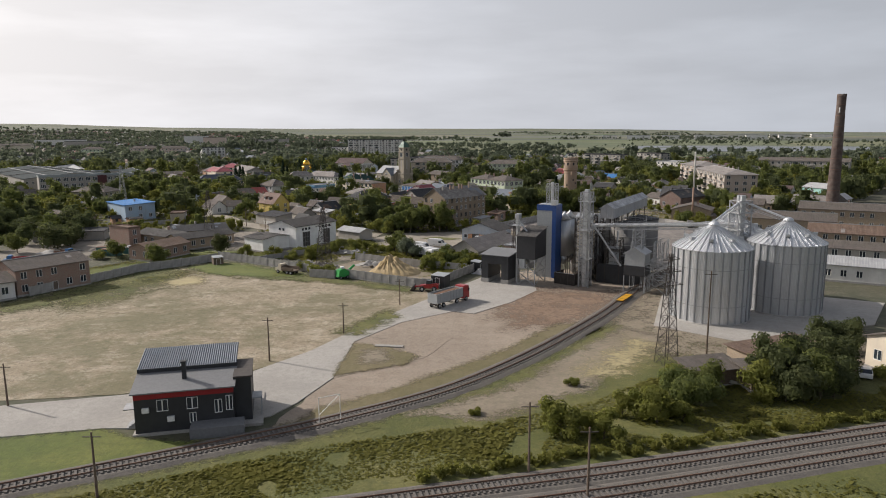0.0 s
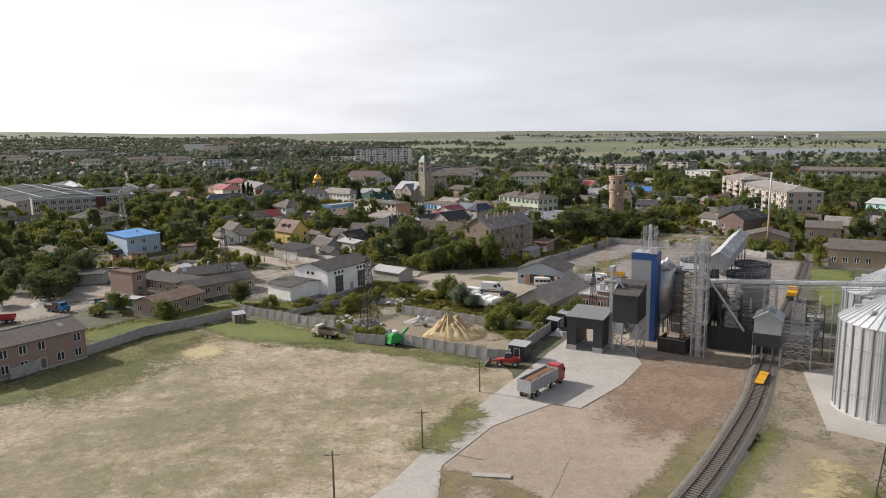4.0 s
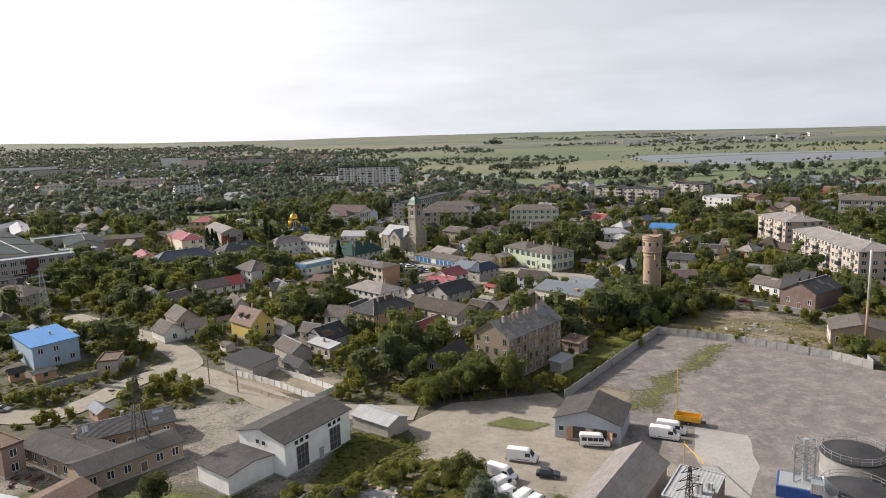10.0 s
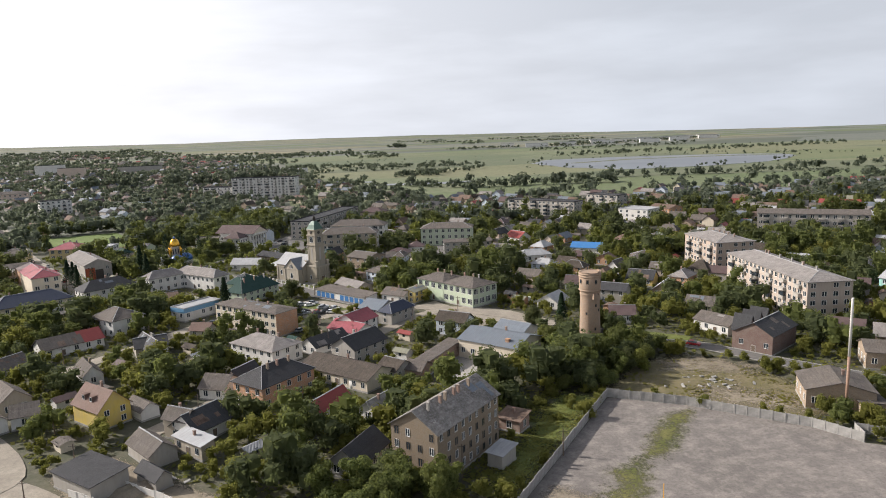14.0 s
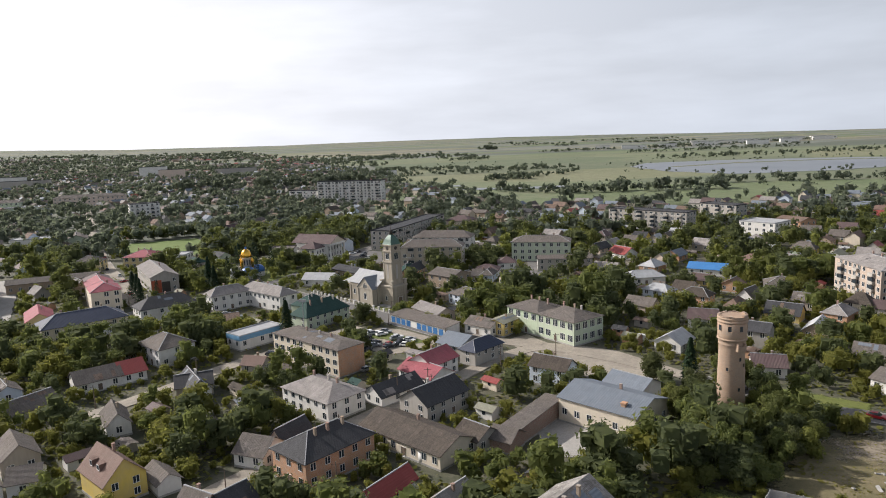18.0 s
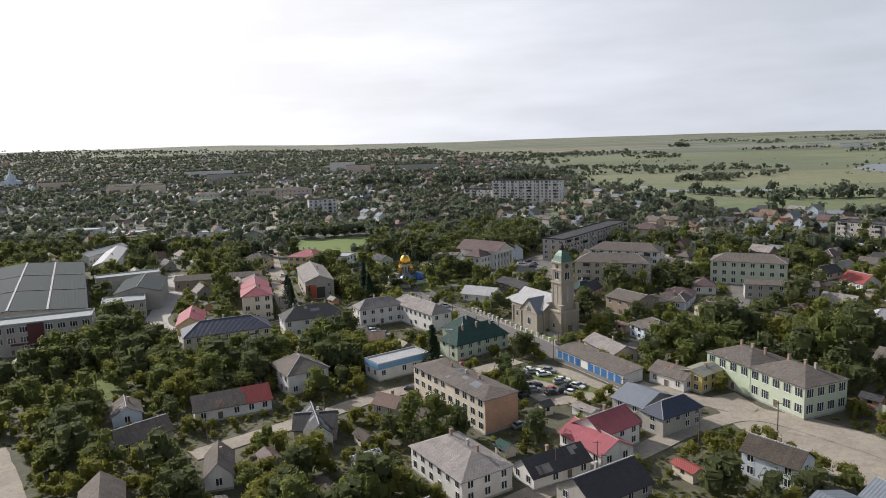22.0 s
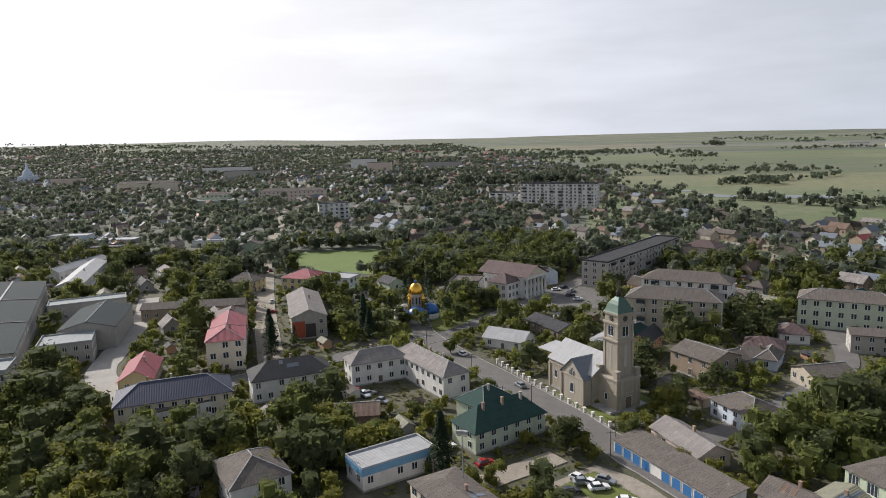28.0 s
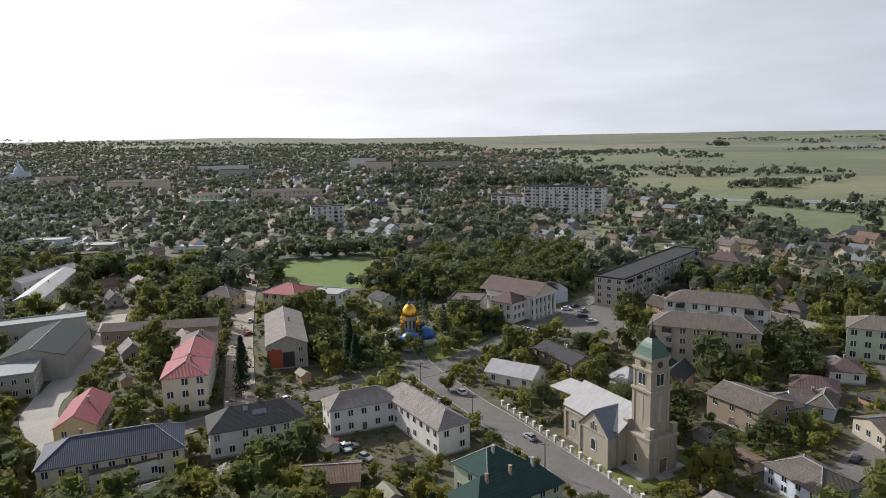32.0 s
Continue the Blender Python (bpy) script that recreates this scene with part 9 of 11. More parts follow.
def tree_kind(key, seed, r, height, base, lobes, n, size, mat, label, spread=0.34):
    def made(s, l, m, z):
        q = crown_quads(s, r, height, l, m, z, spread)
        q[:, :, 2] += base
        return q
    TREE_KINDS[key] = dict(crown=quads("crown", made(seed, lobes, int(n * 1.25), size * 1.08), mat), trunk=trunk_mesh(seed, 0.1 + height * 0.015, base, height),
                           near=[made(seed + 50 + i, min(9, lobes), n // 6, size * 1.5) for i in range(4)], mid=[made(seed + 70 + i, 6, n // 10, size * 1.95) for i in range(4)],
                           far=[made(seed + 90 + i, 2, 16, r * 0.38) for i in range(4)], mat=mat, r=r)
    LABELS[key] = label


tree_kind("round", 11, 3.0, 5.8, 0.5, 11, 1400, 0.21, leaf_a, "leafy green tree with a rounded crown")
tree_kind("wide", 12, 3.9, 6.4, 0.9, 14, 1800, 0.23, leaf_b, "broad dark green deciduous tree")
tree_kind("tall", 13, 2.7, 9.0, 0.9, 15, 1600, 0.22, leaf_a, "tall full-leaved deciduous tree", 0.32)
tree_kind("small", 14, 1.9, 3.4, 0.3, 8, 900, 0.16, leaf_c, "small light green fruit tree in a garden")
tree_kind("dark", 15, 3.2, 7.0, 0.7, 12, 1500, 0.22, leaf_b, "dense dark green leafy tree")
tree_kind("light", 16, 2.8, 5.2, 0.5, 10, 1250, 0.21, leaf_c, "light green leafy garden tree")
tree_kind("bush", 17, 1.7, 1.9, 0.0, 7, 750, 0.15, leaf_c, "leafy green bush beside a fence or path")
tree_kind("silver", 18, 2.4, 3.6, 0.2, 9, 1000, 0.17, leaf_grey, "silvery grey-green shrub by the fence")
tree_kind("poplar", 19, 1.8, 12.0, 0.6, 16, 1400, 0.22, leaf_b, "tall narrow dark green poplar", 0.3)


def spruce_kind(key, seed, r, height):
    g = np.random.default_rng(seed)
    n = 1100
    z = g.uniform(0.06, 1.0, n) ** 0.8
    rad = r * (1 - z) * g.uniform(0.35, 1.05, n) + 0.1
    a = g.uniform(0, 6.283, n)
    p = np.stack([np.cos(a) * rad, np.sin(a) * rad, 0.5 + z * height], 1)
    out = np.stack([np.cos(a), np.sin(a), -0.5 + 0 * a], 1)
    u = np.stack([-np.sin(a), np.cos(a), 0 * a], 1) * 0.26
    v = out * 0.45
    q = np.stack([p - u - v * 0.3, p + u - v * 0.3, p + u * 0.5 + v, p - u * 0.5 + v], 1)
    q = halves(q + g.normal(size=q.shape) * 0.08)
    bm = bmesh.new()
    beam(bm, (0, 0, -0.3), (0, 0, height * 0.95), 0.2, 6, 0, 0.04)
    TREE_KINDS[key] = dict(crown=quads("crown", q, needle), trunk=mesh_of("trunk", bm, bark), near=[q[::3]] * 4, mid=[q[::6]] * 4, far=[q[::30]] * 4, mat=needle, r=r)
    LABELS[key] = "dark green spruce with drooping branches"


spruce_kind("spruce", 31, 3.3, 13.0)
STUFF = {}
TREES = 0


def tree(x, y, key="round", s=1.0, thing=True, far=False, z=0.0):
    """A tree of its own near the path; farther ones go into the woods."""
    global TREES
    rot = random.random() * 360
    k = TREE_KINDS[key]
    if is_free(x, y):
        take(x, y, 2)
    if thing and TREES < 295:
        TREES += 1
        nm = "bush" if key in ("bush", "silver") else "tree"
        rt = root(nm, x, y, z, rot, LABELS[key], nm, "bushes" if nm == "bush" else "trees")
        rt.scale = (s, s, s * random.uniform(0.9, 1.15))
        part("crown", k["crown"], None, rt)
        part("trunk", k["trunk"], None, rt)
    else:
        # Far trees take the leaf colour with haze painted in.
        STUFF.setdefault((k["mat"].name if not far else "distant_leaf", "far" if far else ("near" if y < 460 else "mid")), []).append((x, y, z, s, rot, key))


def plant_woods():
    for (matname, far), items in STUFF.items():
        out = []
        for i, (x, y, z, s, rot, key) in enumerate(items):
            q = TREE_KINDS[key][far][i % 4]
            c, n = math.cos(radians(rot)), math.sin(radians(rot))
            m = np.array([[c, n, 0], [-n, c, 0], [0, 0, 1]]) * s
            out.append(q @ m + np.array([x, y, z]))
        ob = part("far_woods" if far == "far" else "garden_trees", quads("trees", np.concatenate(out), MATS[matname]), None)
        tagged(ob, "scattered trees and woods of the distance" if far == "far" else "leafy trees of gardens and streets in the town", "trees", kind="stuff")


def grove(pts, n, keys, lo=0.8, hi=1.2, thing=True, gap=3.0, far=False):
    xs, ys = [p[0] for p in pts], [p[1] for p in pts]
    done = []
    for _ in range(n * 14):
        if len(done) >= n:
            break
        x, y = random.uniform(min(xs), max(xs)), random.uniform(min(ys), max(ys))
        if inside(x, y, pts) and not (50 < x < 66 and 316 < y < 338) and all((x - a) ** 2 + (y - b) ** 2 > gap * gap for a, b in done):
            done.append((x, y))
            tree(x, y, random.choice(keys), random.uniform(lo, hi), thing, far)


random.seed(21)
# by the vans, the mill and the storage yard
grove([(-1, 181), (12, 181), (16, 187), (8, 189), (0, 194), (-4, 187)], 20, ["round", "light", "round"], 0.52, 0.72, gap=2.0)
grove([(-24, 240), (4, 246), (2, 254), (-22, 254)], 22, ["tall", "round", "light"], 0.8, 1.05, gap=2.6)
grove([(-18, 203), (-12, 199), (-10, 206), (-16, 210)], 5, ["round", "bush"], 0.8, 1.0, gap=2)
for x, y, k, s in ((-10.6, 197.8, "silver", 1.2), (-8.2, 195.6, "silver", 0.9), (-77.5, 185.5, "round", 1.05), (-66.5, 203.5, "dark", 0.8), (-57.0, 198.5, "small", 1.0), (-36, 178, "bush", 1.1), (-31.5, 170.8, "bush", 1.3), (-29, 172, "bush", 1.1), (-95, 198, "round", 0.9), (-99, 195, "bush", 1.2)):
    tree(x, y, k, s)
grove([(-50, 196), (-36, 190), (-30, 206), (-44, 208)], 12, ["bush", "small"], 0.6, 1.0, gap=2)
grove([(-8, 178), (6, 174), (0, 182)], 8, ["bush", "small"], 0.6, 0.9, gap=1.6)
grove([(-24, 196), (-34, 204), (-22, 216), (-16, 204)], 10, ["bush", "small"], 0.6, 1.0, gap=2.4)
# along the railway
grove([(19, 77), (30, 80), (37, 90), (34, 95), (26, 89)], 13, ["bush", "round", "light", "small"], 0.6, 0.85, gap=1.9)
grove([(13, 76), (19, 76), (18, 82), (13, 80)], 5, ["bush", "small"], 0.8, 1.1, gap=1.6)
grove([(40, 86), (57, 89), (58, 98), (47, 98)], 18, ["light", "round", "bush", "dark"], 0.7, 1.0, gap=2.0)
grove([(57, 95), (66, 96), (70, 108), (60, 110)], 6, ["dark", "bush"], 0.7, 0.9, gap=2.4)
grove([(2, 82), (20, 92), (24, 98), (8, 88)], 3, ["bush"], 0.35, 0.55, gap=3)
for i in range(58):
    x = -2 + i * 1.45
    tree(x, 67.6 + x * 0.258 + random.uniform(-0.6, 0.9), "bush", random.uniform(0.4, 0.75), False)
for i in range(30):
    x = random.uniform(-40, 40)
    y = 70 + x * 0.42 + random.uniform(-7, 7)
    if is_free(x, y):
        tree(x, y, "bush", random.uniform(0.25, 0.5), False)
# tower grove
grove([(34, 296), (48, 293), (66, 306), (78, 326), (70, 350), (54, 342), (44, 322)], 46, ["round", "tall", "light", "dark"], 0.8, 1.1, gap=3.0)
grove([(8, 262), (16, 258), (44, 292), (34, 298), (22, 286)], 5, ["bush", "bush", "small"], 0.6, 0.9, gap=4)
# left of the field
grove([(-165, 200), (-116, 206), (-118, 244), (-165, 250)], 26, ["wide", "dark", "round"], 0.9, 1.3, gap=4)
grove([(-178, 258), (-150, 264), (-152, 292), (-176, 304)], 16, ["wide", "round", "dark"], 0.8, 1.1, gap=4, thing=False)
for x, y, k, s in ((-35.6, 424.6, "dark", 1.15), (-60.0, 408.0, "spruce", 1.05), (-52.5, 404, "small", 1.2), (-49, 406, "small", 1.2), (-22, 432, "round", 0.9), (-10, 421, "small", 1.1),
                   (-140, 480, "spruce", 0.9), (-136, 473, "spruce", 0.8), (-146, 490, "spruce", 1.0), (-116, 505, "spruce", 1.0), (-112, 500, "spruce", 0.9), (-58, 452, "round", 0.9), (-79, 488, "round", 0.8), (-44, 532, "wide", 1.1), (-86, 548, "wide", 1.3), (-80, 552, "wide", 1.3), (-92, 553, "dark", 1.4), (-30, 480, "wide", 1.4), (-26, 474, "dark", 1.3), (-34, 476, "round", 1.2),
                   (57, 348, "spruce", 0.9), (48, 352, "dark", 1.1)):
    tree(x, y, k, s)
# dark garden trees before the apartment houses
grove([(-166, 398), (-146, 378), (-118, 378), (-88, 392), (-78, 416), (-92, 428), (-118, 416), (-140, 406)], 34, ["wide", "dark", "light", "round"], 1.1, 1.6, False, 4.8)
# park and avenue
grove([(-158, 606), (-142, 690), (-66, 716), (-48, 660), (-62, 612), (-96, 588), (-136, 596)], 170, ["wide", "wide", "round", "tall"], 1.35, 1.9, False, 5.0)
grove([(-240, 664), (-232, 690), (-176, 712), (-160, 694), (-180, 700), (-228, 682)], 26, ["tall", "wide"], 1.1, 1.4, False, 4.5)
grove([(-140, 503), (-124, 498), (-94, 510), (-84, 518), (-82, 540), (-112, 556), (-134, 540)], 27, ["round", "spruce", "spruce", "wide", "light"], 0.8, 1.25, False, 4.2)
for i in range(64):
    t = i / 64
    x, y = -132 - 136 * t, 466 + 246 * t
    for k in (-1, 1):
        if random.random() < 0.75:
            tree(x + k * 7.6 * 0.88, y + k * 7.6 * 0.47, random.choice(["small", "round", "spruce", "round"]), random.uniform(0.42, 0.72), False)


# ---- the rest of the town: houses along streets at the town's slant ----
ROOF_PICK = [slate, slate, slate, slate, brownslate, brownslate, paleslate, dark, dark, dark, rust, rust, mauve, redmetal, browntile, greymetal, greymetal, whitemetal, greenmetal, olive, olive]
WALL_PICK = [white, white, white, cream, beige, greyplaster, greyplaster, oldbrick, orangebrick, palebluewall, yellow, palegreen, pinkwall]
SHORT = {"grey_slate_sheets": "grey slate", "dark_brown_slate_sheets": "brown slate", "pale_slate_sheets": "pale slate", "dark_slate_sheets": "dark slate", "rusty_roof": "rusty sheet", "mauve_roof_metal": "mauve metal", "red_roof_metal": "red metal", "brown_roof_tiles": "brown tile", "blue_grey_roof_metal": "blue-grey metal", "pale_roof_metal": "pale metal", "pink_red_roof_metal": "pink-red metal", "dark_green_roof_metal": "green metal", "olive_grey_roof": "olive grey"}
rng = random.Random(77)
made = 0
far_list = []


for iu in range(-90, 130):
    for iv in range(-20, 150):
        u, v = iu * 17.0 + rng.uniform(-3, 3), iv * 15.5 + rng.uniform(-2.5, 2.5)
        x, y = (u - v) * 0.7071 - 20, (u + v) * 0.7071 + 250
        keep = rng.random()
        if y < 236 or y > 1950 or (x > 60 and y > 880) or x < min(-8 - (y - 20) * 0.67, -30 - (y - 225) * 1.12) - 12 or x > 8 + (y - 122) * 0.9:
            continue
        if y > (810 - 0.12 * x if x > 60 else 700) and x > 40 + (y - 900) * -0.25:
            continue
        if y > 560 and x > 260:
            keep *= 0.8
        if inside(x, y, [(-165, 600), (-145, 700), (-60, 725), (-40, 655), (-60, 605), (-96, 580)]):
            continue
        if x < -95 and y < 300 and rng.random() < 0.6:
            continue
        if not is_free(x, y, 4.6) or keep > (0.22 if (-150 < x < -50 and 330 < y < 470) else 0.62 if x > 30 else 0.42 if y < 420 else (0.34 if y < 640 else 0.27)):
            continue
        w, d, h = rng.uniform(7.5, 12), rng.uniform(6.5, 8.5), rng.choice((2.9, 3.1, 3.4, 3.8, 5.2))
        rot = (-44 if rng.random() < 0.6 else 46) + rng.uniform(-6, 6)
        wall, rf = rng.choice(WALL_PICK), rng.choice(ROOF_PICK if y > 440 else ROOF_PICK[:13])
        if x > 45 and rng.random() < 0.3:
            rf = rng.choice((paleslate, whitemetal, mauve))
        kind = "hip" if rng.random() < 0.25 else "gable"
        if y < 600 and made < 165 and abs(x + 40) < 90 + (y - 240) * 0.55:
            made += 1
            bld(x, y, rot, w, d, h, kind, rng.uniform(2.0, 3.2), wall, rf, 2 if h > 5 else 1, "house", "%s walled house with a %s roof among gardens" % (wall.name.split("_plaster")[0].replace("_", " "), SHORT[rf.name]), group="town houses")
        else:
            far_list.append((x, y, rot, w * rng.uniform(1.0, 1.3), d, h * rng.uniform(1.0, 1.25), rng.uniform(2.0, 3.4), rng.choice((3, 4, 4, 5, 5, 5, 7, 7, 7, 9)), min(ROOF_PICK.index(rf), 15 if y > 640 else 20)))
            take(x, y)
            for a, b in ((3, 0), (-3, 0), (0, 3), (0, -3)):
                take(x + a, y + b)


def far_houses(items):
    verts, faces, mats = [], [], []
    slots = WALL_PICK + ROOF_PICK + [glass]
    for x, y, rot, w, d, h, rh, wi, ri in items:
        m = pose(x, y, land_z(x, y), 0, 0, rot)
        W, D, o = w / 2, d / 2, 0.4
        loc = [(-W, -D, -0.2), (W, -D, -0.2), (W, D, -0.2), (-W, D, -0.2), (-W, -D, h), (W, -D, h), (W, D, h), (-W, D, h), (-W, 0, h + rh), (W, 0, h + rh),
               (-W - o, -D - o, h - 0.2), (W + o, -D - o, h - 0.2), (W + o, D + o, h - 0.2), (-W - o, D + o, h - 0.2), (-W - o, 0, h + rh + 0.12), (W + o, 0, h + rh + 0.12),
               (-W - o, -D - o, h - 0.05), (W + o, -D - o, h - 0.05), (W + o, D + o, h - 0.05), (-W - o, D + o, h - 0.05)]
        b = len(verts)
        verts += [tuple(m @ Vector(p)) for p in loc]
        for f in ((0, 1, 5, 4), (1, 2, 6, 9, 5), (2, 3, 7, 6), (3, 0, 4, 8, 7)):
            faces.append([b + i for i in f])
            mats.append(wi)
        for f in ((16, 17, 15, 14), (18, 19, 14, 15), (10, 11, 17, 16), (12, 13, 19, 18)):
            faces.append([b + i for i in f])
            mats.append(len(WALL_PICK) + ri)
        n = max(1, int(w / 3.2))
        for k in range(n):
            u = -W + w * (k + 0.5) / n
            b2 = len(verts)
            verts += [tuple(m @ Vector(p)) for p in ((u - 0.5, -D - 0.03, 1.1), (u + 0.5, -D - 0.03, 1.1), (u + 0.5, -D - 0.03, 2.4), (u - 0.5, -D - 0.03, 2.4))]
            faces.append([b2, b2 + 1, b2 + 2, b2 + 3])
            mats.append(len(slots) - 1)
    me = bpy.data.meshes.new("far_houses")
    me.from_pydata(verts, [], faces)
    for mm in slots:
        me.materials.append(mm)
    me.polygons.foreach_set("material_index", mats)
    ob = new("far_houses", me)
    tagged(ob, "hundreds of small gabled houses of the farther town", "houses", kind="stuff")


# sheds and lean-tos in the yards between the houses
for _ in range(2400):
    y = rng.uniform(238, 760)
    x = rng.uniform(min(-8 - (y - 20) * 0.67, -30 - (y - 225) * 1.12) - 8, 4 + (y - 122) * 0.9)
    if inside(x, y, [(-165, 600), (-145, 700), (-60, 725), (-40, 655), (-60, 605), (-96, 580)]) or (y < 300 and -20 < x < 60) or not is_free(x, y, 2.2) or noise.noise((x * 0.02, y * 0.02, 9)) > 0.15:
        continue
    far_list.append((x, y, (-44 if rng.random() < 0.5 else 46) + rng.uniform(-5, 5), rng.uniform(3.0, 6.0), rng.uniform(2.6, 3.6), rng.uniform(1.9, 2.5), rng.uniform(0.3, 1.1), rng.choice((0, 3, 4, 5, 6, 7, 8)), rng.randrange(len(ROOF_PICK))))
    for i in range(-2, 3):
        for j in range(-2, 3):
            take(x + i * 1.6, y + j * 1.6)
    if len(far_list) > 4600:
        break
# the town runs on to the foot of the hills
for _ in range(1500):
    y = rng.uniform(1800, 3300)
    x = rng.uniform(-60 - (y - 240) * 1.18, -150 - (y - 1800) * 0.35)
    if noise.noise((x * 0.003, y * 0.002, 12)) > -0.1:
        far_list.append((x, y, rng.uniform(-40, 40), rng.uniform(10, 22), rng.uniform(7, 11), rng.uniform(4, 8), rng.uniform(2.0, 3.4), rng.choice((3, 4, 4, 5, 5, 7)), rng.randrange(15)))
far_houses(far_list)

# larger blocks of the far town
bld(-89, 926, -16, 73, 13, 24, "flat", 0.6, white, dark, 8, "apartment_block", "tall pale apartment block with rows of balconies", step=3.2)
bld(-142, 950, -25, 36, 12, 14, "flat", 0.6, white, dark, 4, "apartment_block", "pale apartment block beside the tall one", step=3.4)
bld(-272, 826, 30, 26, 12, 17, "flat", 0.5, white, dark, 5, "apartment_block", "white five-storey panel block", step=3.2)
bld(-640, 1820, 10, 60, 14, 24, "flat", 0.5, white, dark, 0, "apartment_block", "far pale apartment block on the horizon")
bld(-530, 1630, 10, 50, 14, 22, "flat", 0.5, pinkwall, dark, 0, "apartment_block", "far apartment block above the roofs")
bld(-748, 1190, 15, 90, 13, 14, "hip", 3, cream, slate, 0, "apartment_block", "long cream block in the far town")
bld(-492, 985, 15, 30, 16, 12, "hip", 3, palegreen, slate, 3, "school", "pale green school in the far town", step=3.4)
bld(-480, 965, 15, 60, 12, 7, "flat", 0.5, palegreen, whitemetal, 2, "school", "long pale green wing of the far school", step=4)
bld(-419, 1034, 12, 80, 14, 12, "hip", 3, pinkwall, slate, 3, "apartment_house", "long pinkish house row in the far town", step=4)
bld(-760, 1500, 12, 90, 14, 16, "flat", 0.5, greyplaster, dark, 0, "apartment_block", "far grey apartment block")
bld(-900, 1650, 12, 110, 14, 18, "flat", 0.5, white, dark, 0, "apartment_block", "far white apartment block")
bld(-1050, 1350, 12, 60, 14, 15, "flat", 0.5, pinkwall, dark, 0, "apartment_block", "far pinkish apartment block")
bld(-430, 1750, 12, 90, 14, 16, "flat", 0.5, greyplaster, dark, 0, "apartment_block", "far grey apartment block by the meadow")
bld(-91, 1470, -8, 60, 20, 8, "flat", 0.5, white, whitemetal, 0, "warehouse", "white factory hall in the meadows")
for x, y, w in ((700, 2500, 80), (820, 2520, 60), (960, 2540, 90), (1120, 2500, 70), (1260, 2560, 60), (620, 2600, 50), (1080, 2640, 90), (1170, 2680, 70), (1330, 2720, 110), (1220, 2760, 60), (1400, 2790, 80), (1460, 2700, 70), (1530, 2820, 90), (1010, 2720, 60)):
    bld(x, y, -15, w, 20, 14, "flat", 0.5, white, whitemetal, 0, "warehouse", "far white hall beyond the lake")
rt = root("far_church", -1300, 1500, 0, 0, "far pale church with a pointed roof", "church")
bm = bmesh.new()
box(bm, -14, 14, -14, 14, -1, 14)
part("wall", bm, palebluewall, rt)
bm = bmesh.new()
lathe(bm, [(12, 14), (8, 24), (3, 30), (0.4, 42)], 8)
part("spire", bm, palebluewall, rt)
# yellow-banded house and blue-roofed halls of the market quarter
bld(-345, 640, 20, 22, 12, 8, "flat", 0.5, yellow, dark, 2, "shop", "yellow shop building with brown bands")
bld(-430, 700, 15, 30, 14, 6, "flat", 0.4, palebluewall, whitemetal, 1, "shop", "blue and white market pavilion")
bld(-300, 700, 15, 40, 12, 4, "flat", 0.4, white, whitemetal, 0, "market_hall", "low white market stalls")
bld(-380, 690, 15, 30, 14, 5, "flat", 0.4, greyplaster, whitemetal, 0, "market_hall", "low grey market stalls")
bld(-258, 668, 25, 14, 24, 7, "gabley", 3, palegreen, slate, 2, "house", "pale green house with a big gable")

# ---- trees between the houses ----
rng = random.Random(5)
keys = ["round", "round", "wide", "light", "dark", "small", "light", "tall"]


# ground that stays open: before the blue office, the pitch and the mill
CLEAR = [[(-244, 378), (-208, 372), (-182, 408), (-190, 430), (-216, 408)], [(50, 316), (66, 316), (66, 338), (50, 338)], [(-99, 441), (-84, 436), (-71, 446), (-86, 461), (-97, 453)], [(-150, 258), (-110, 258), (-112, 290), (-122, 282), (-130, 276), (-144, 292)], [(-204, 582), (-150, 560), (-138, 622), (-204, 618)], [(-14, 252), (2, 246), (20, 262), (16, 274), (-2, 258)]]


def kept_open(x, y):
    return any(inside(x, y, p) for p in CLEAR)


def street_gap(x, y):
    """Metres to the middle of the nearest street, up to thirty."""
    best = 30.0
    for (a, b), pts in STREET_POINTS.items():
        if abs(a * 30 + 15 - x) < 46 and abs(b * 30 + 15 - y) < 46:
            for px, py in pts:
                best = min(best, math.hypot(px - x, py - y))
    return best


STREET_POINTS = {}
for line in STREET_LINES:
    for p in line:
        STREET_POINTS.setdefault((int(p[0] // 30), int(p[1] // 30)), []).append((p[0], p[1]))


def clear_of_walls(x, y, r):
    k = int(math.ceil(r / CELL))
    i0, j0 = int(x // CELL), int(y // CELL)
    return all(TAKEN.get((i, j), 2) == 2 for i in range(i0 - k, i0 + k + 1) for j in range(j0 - k, j0 + k + 1))


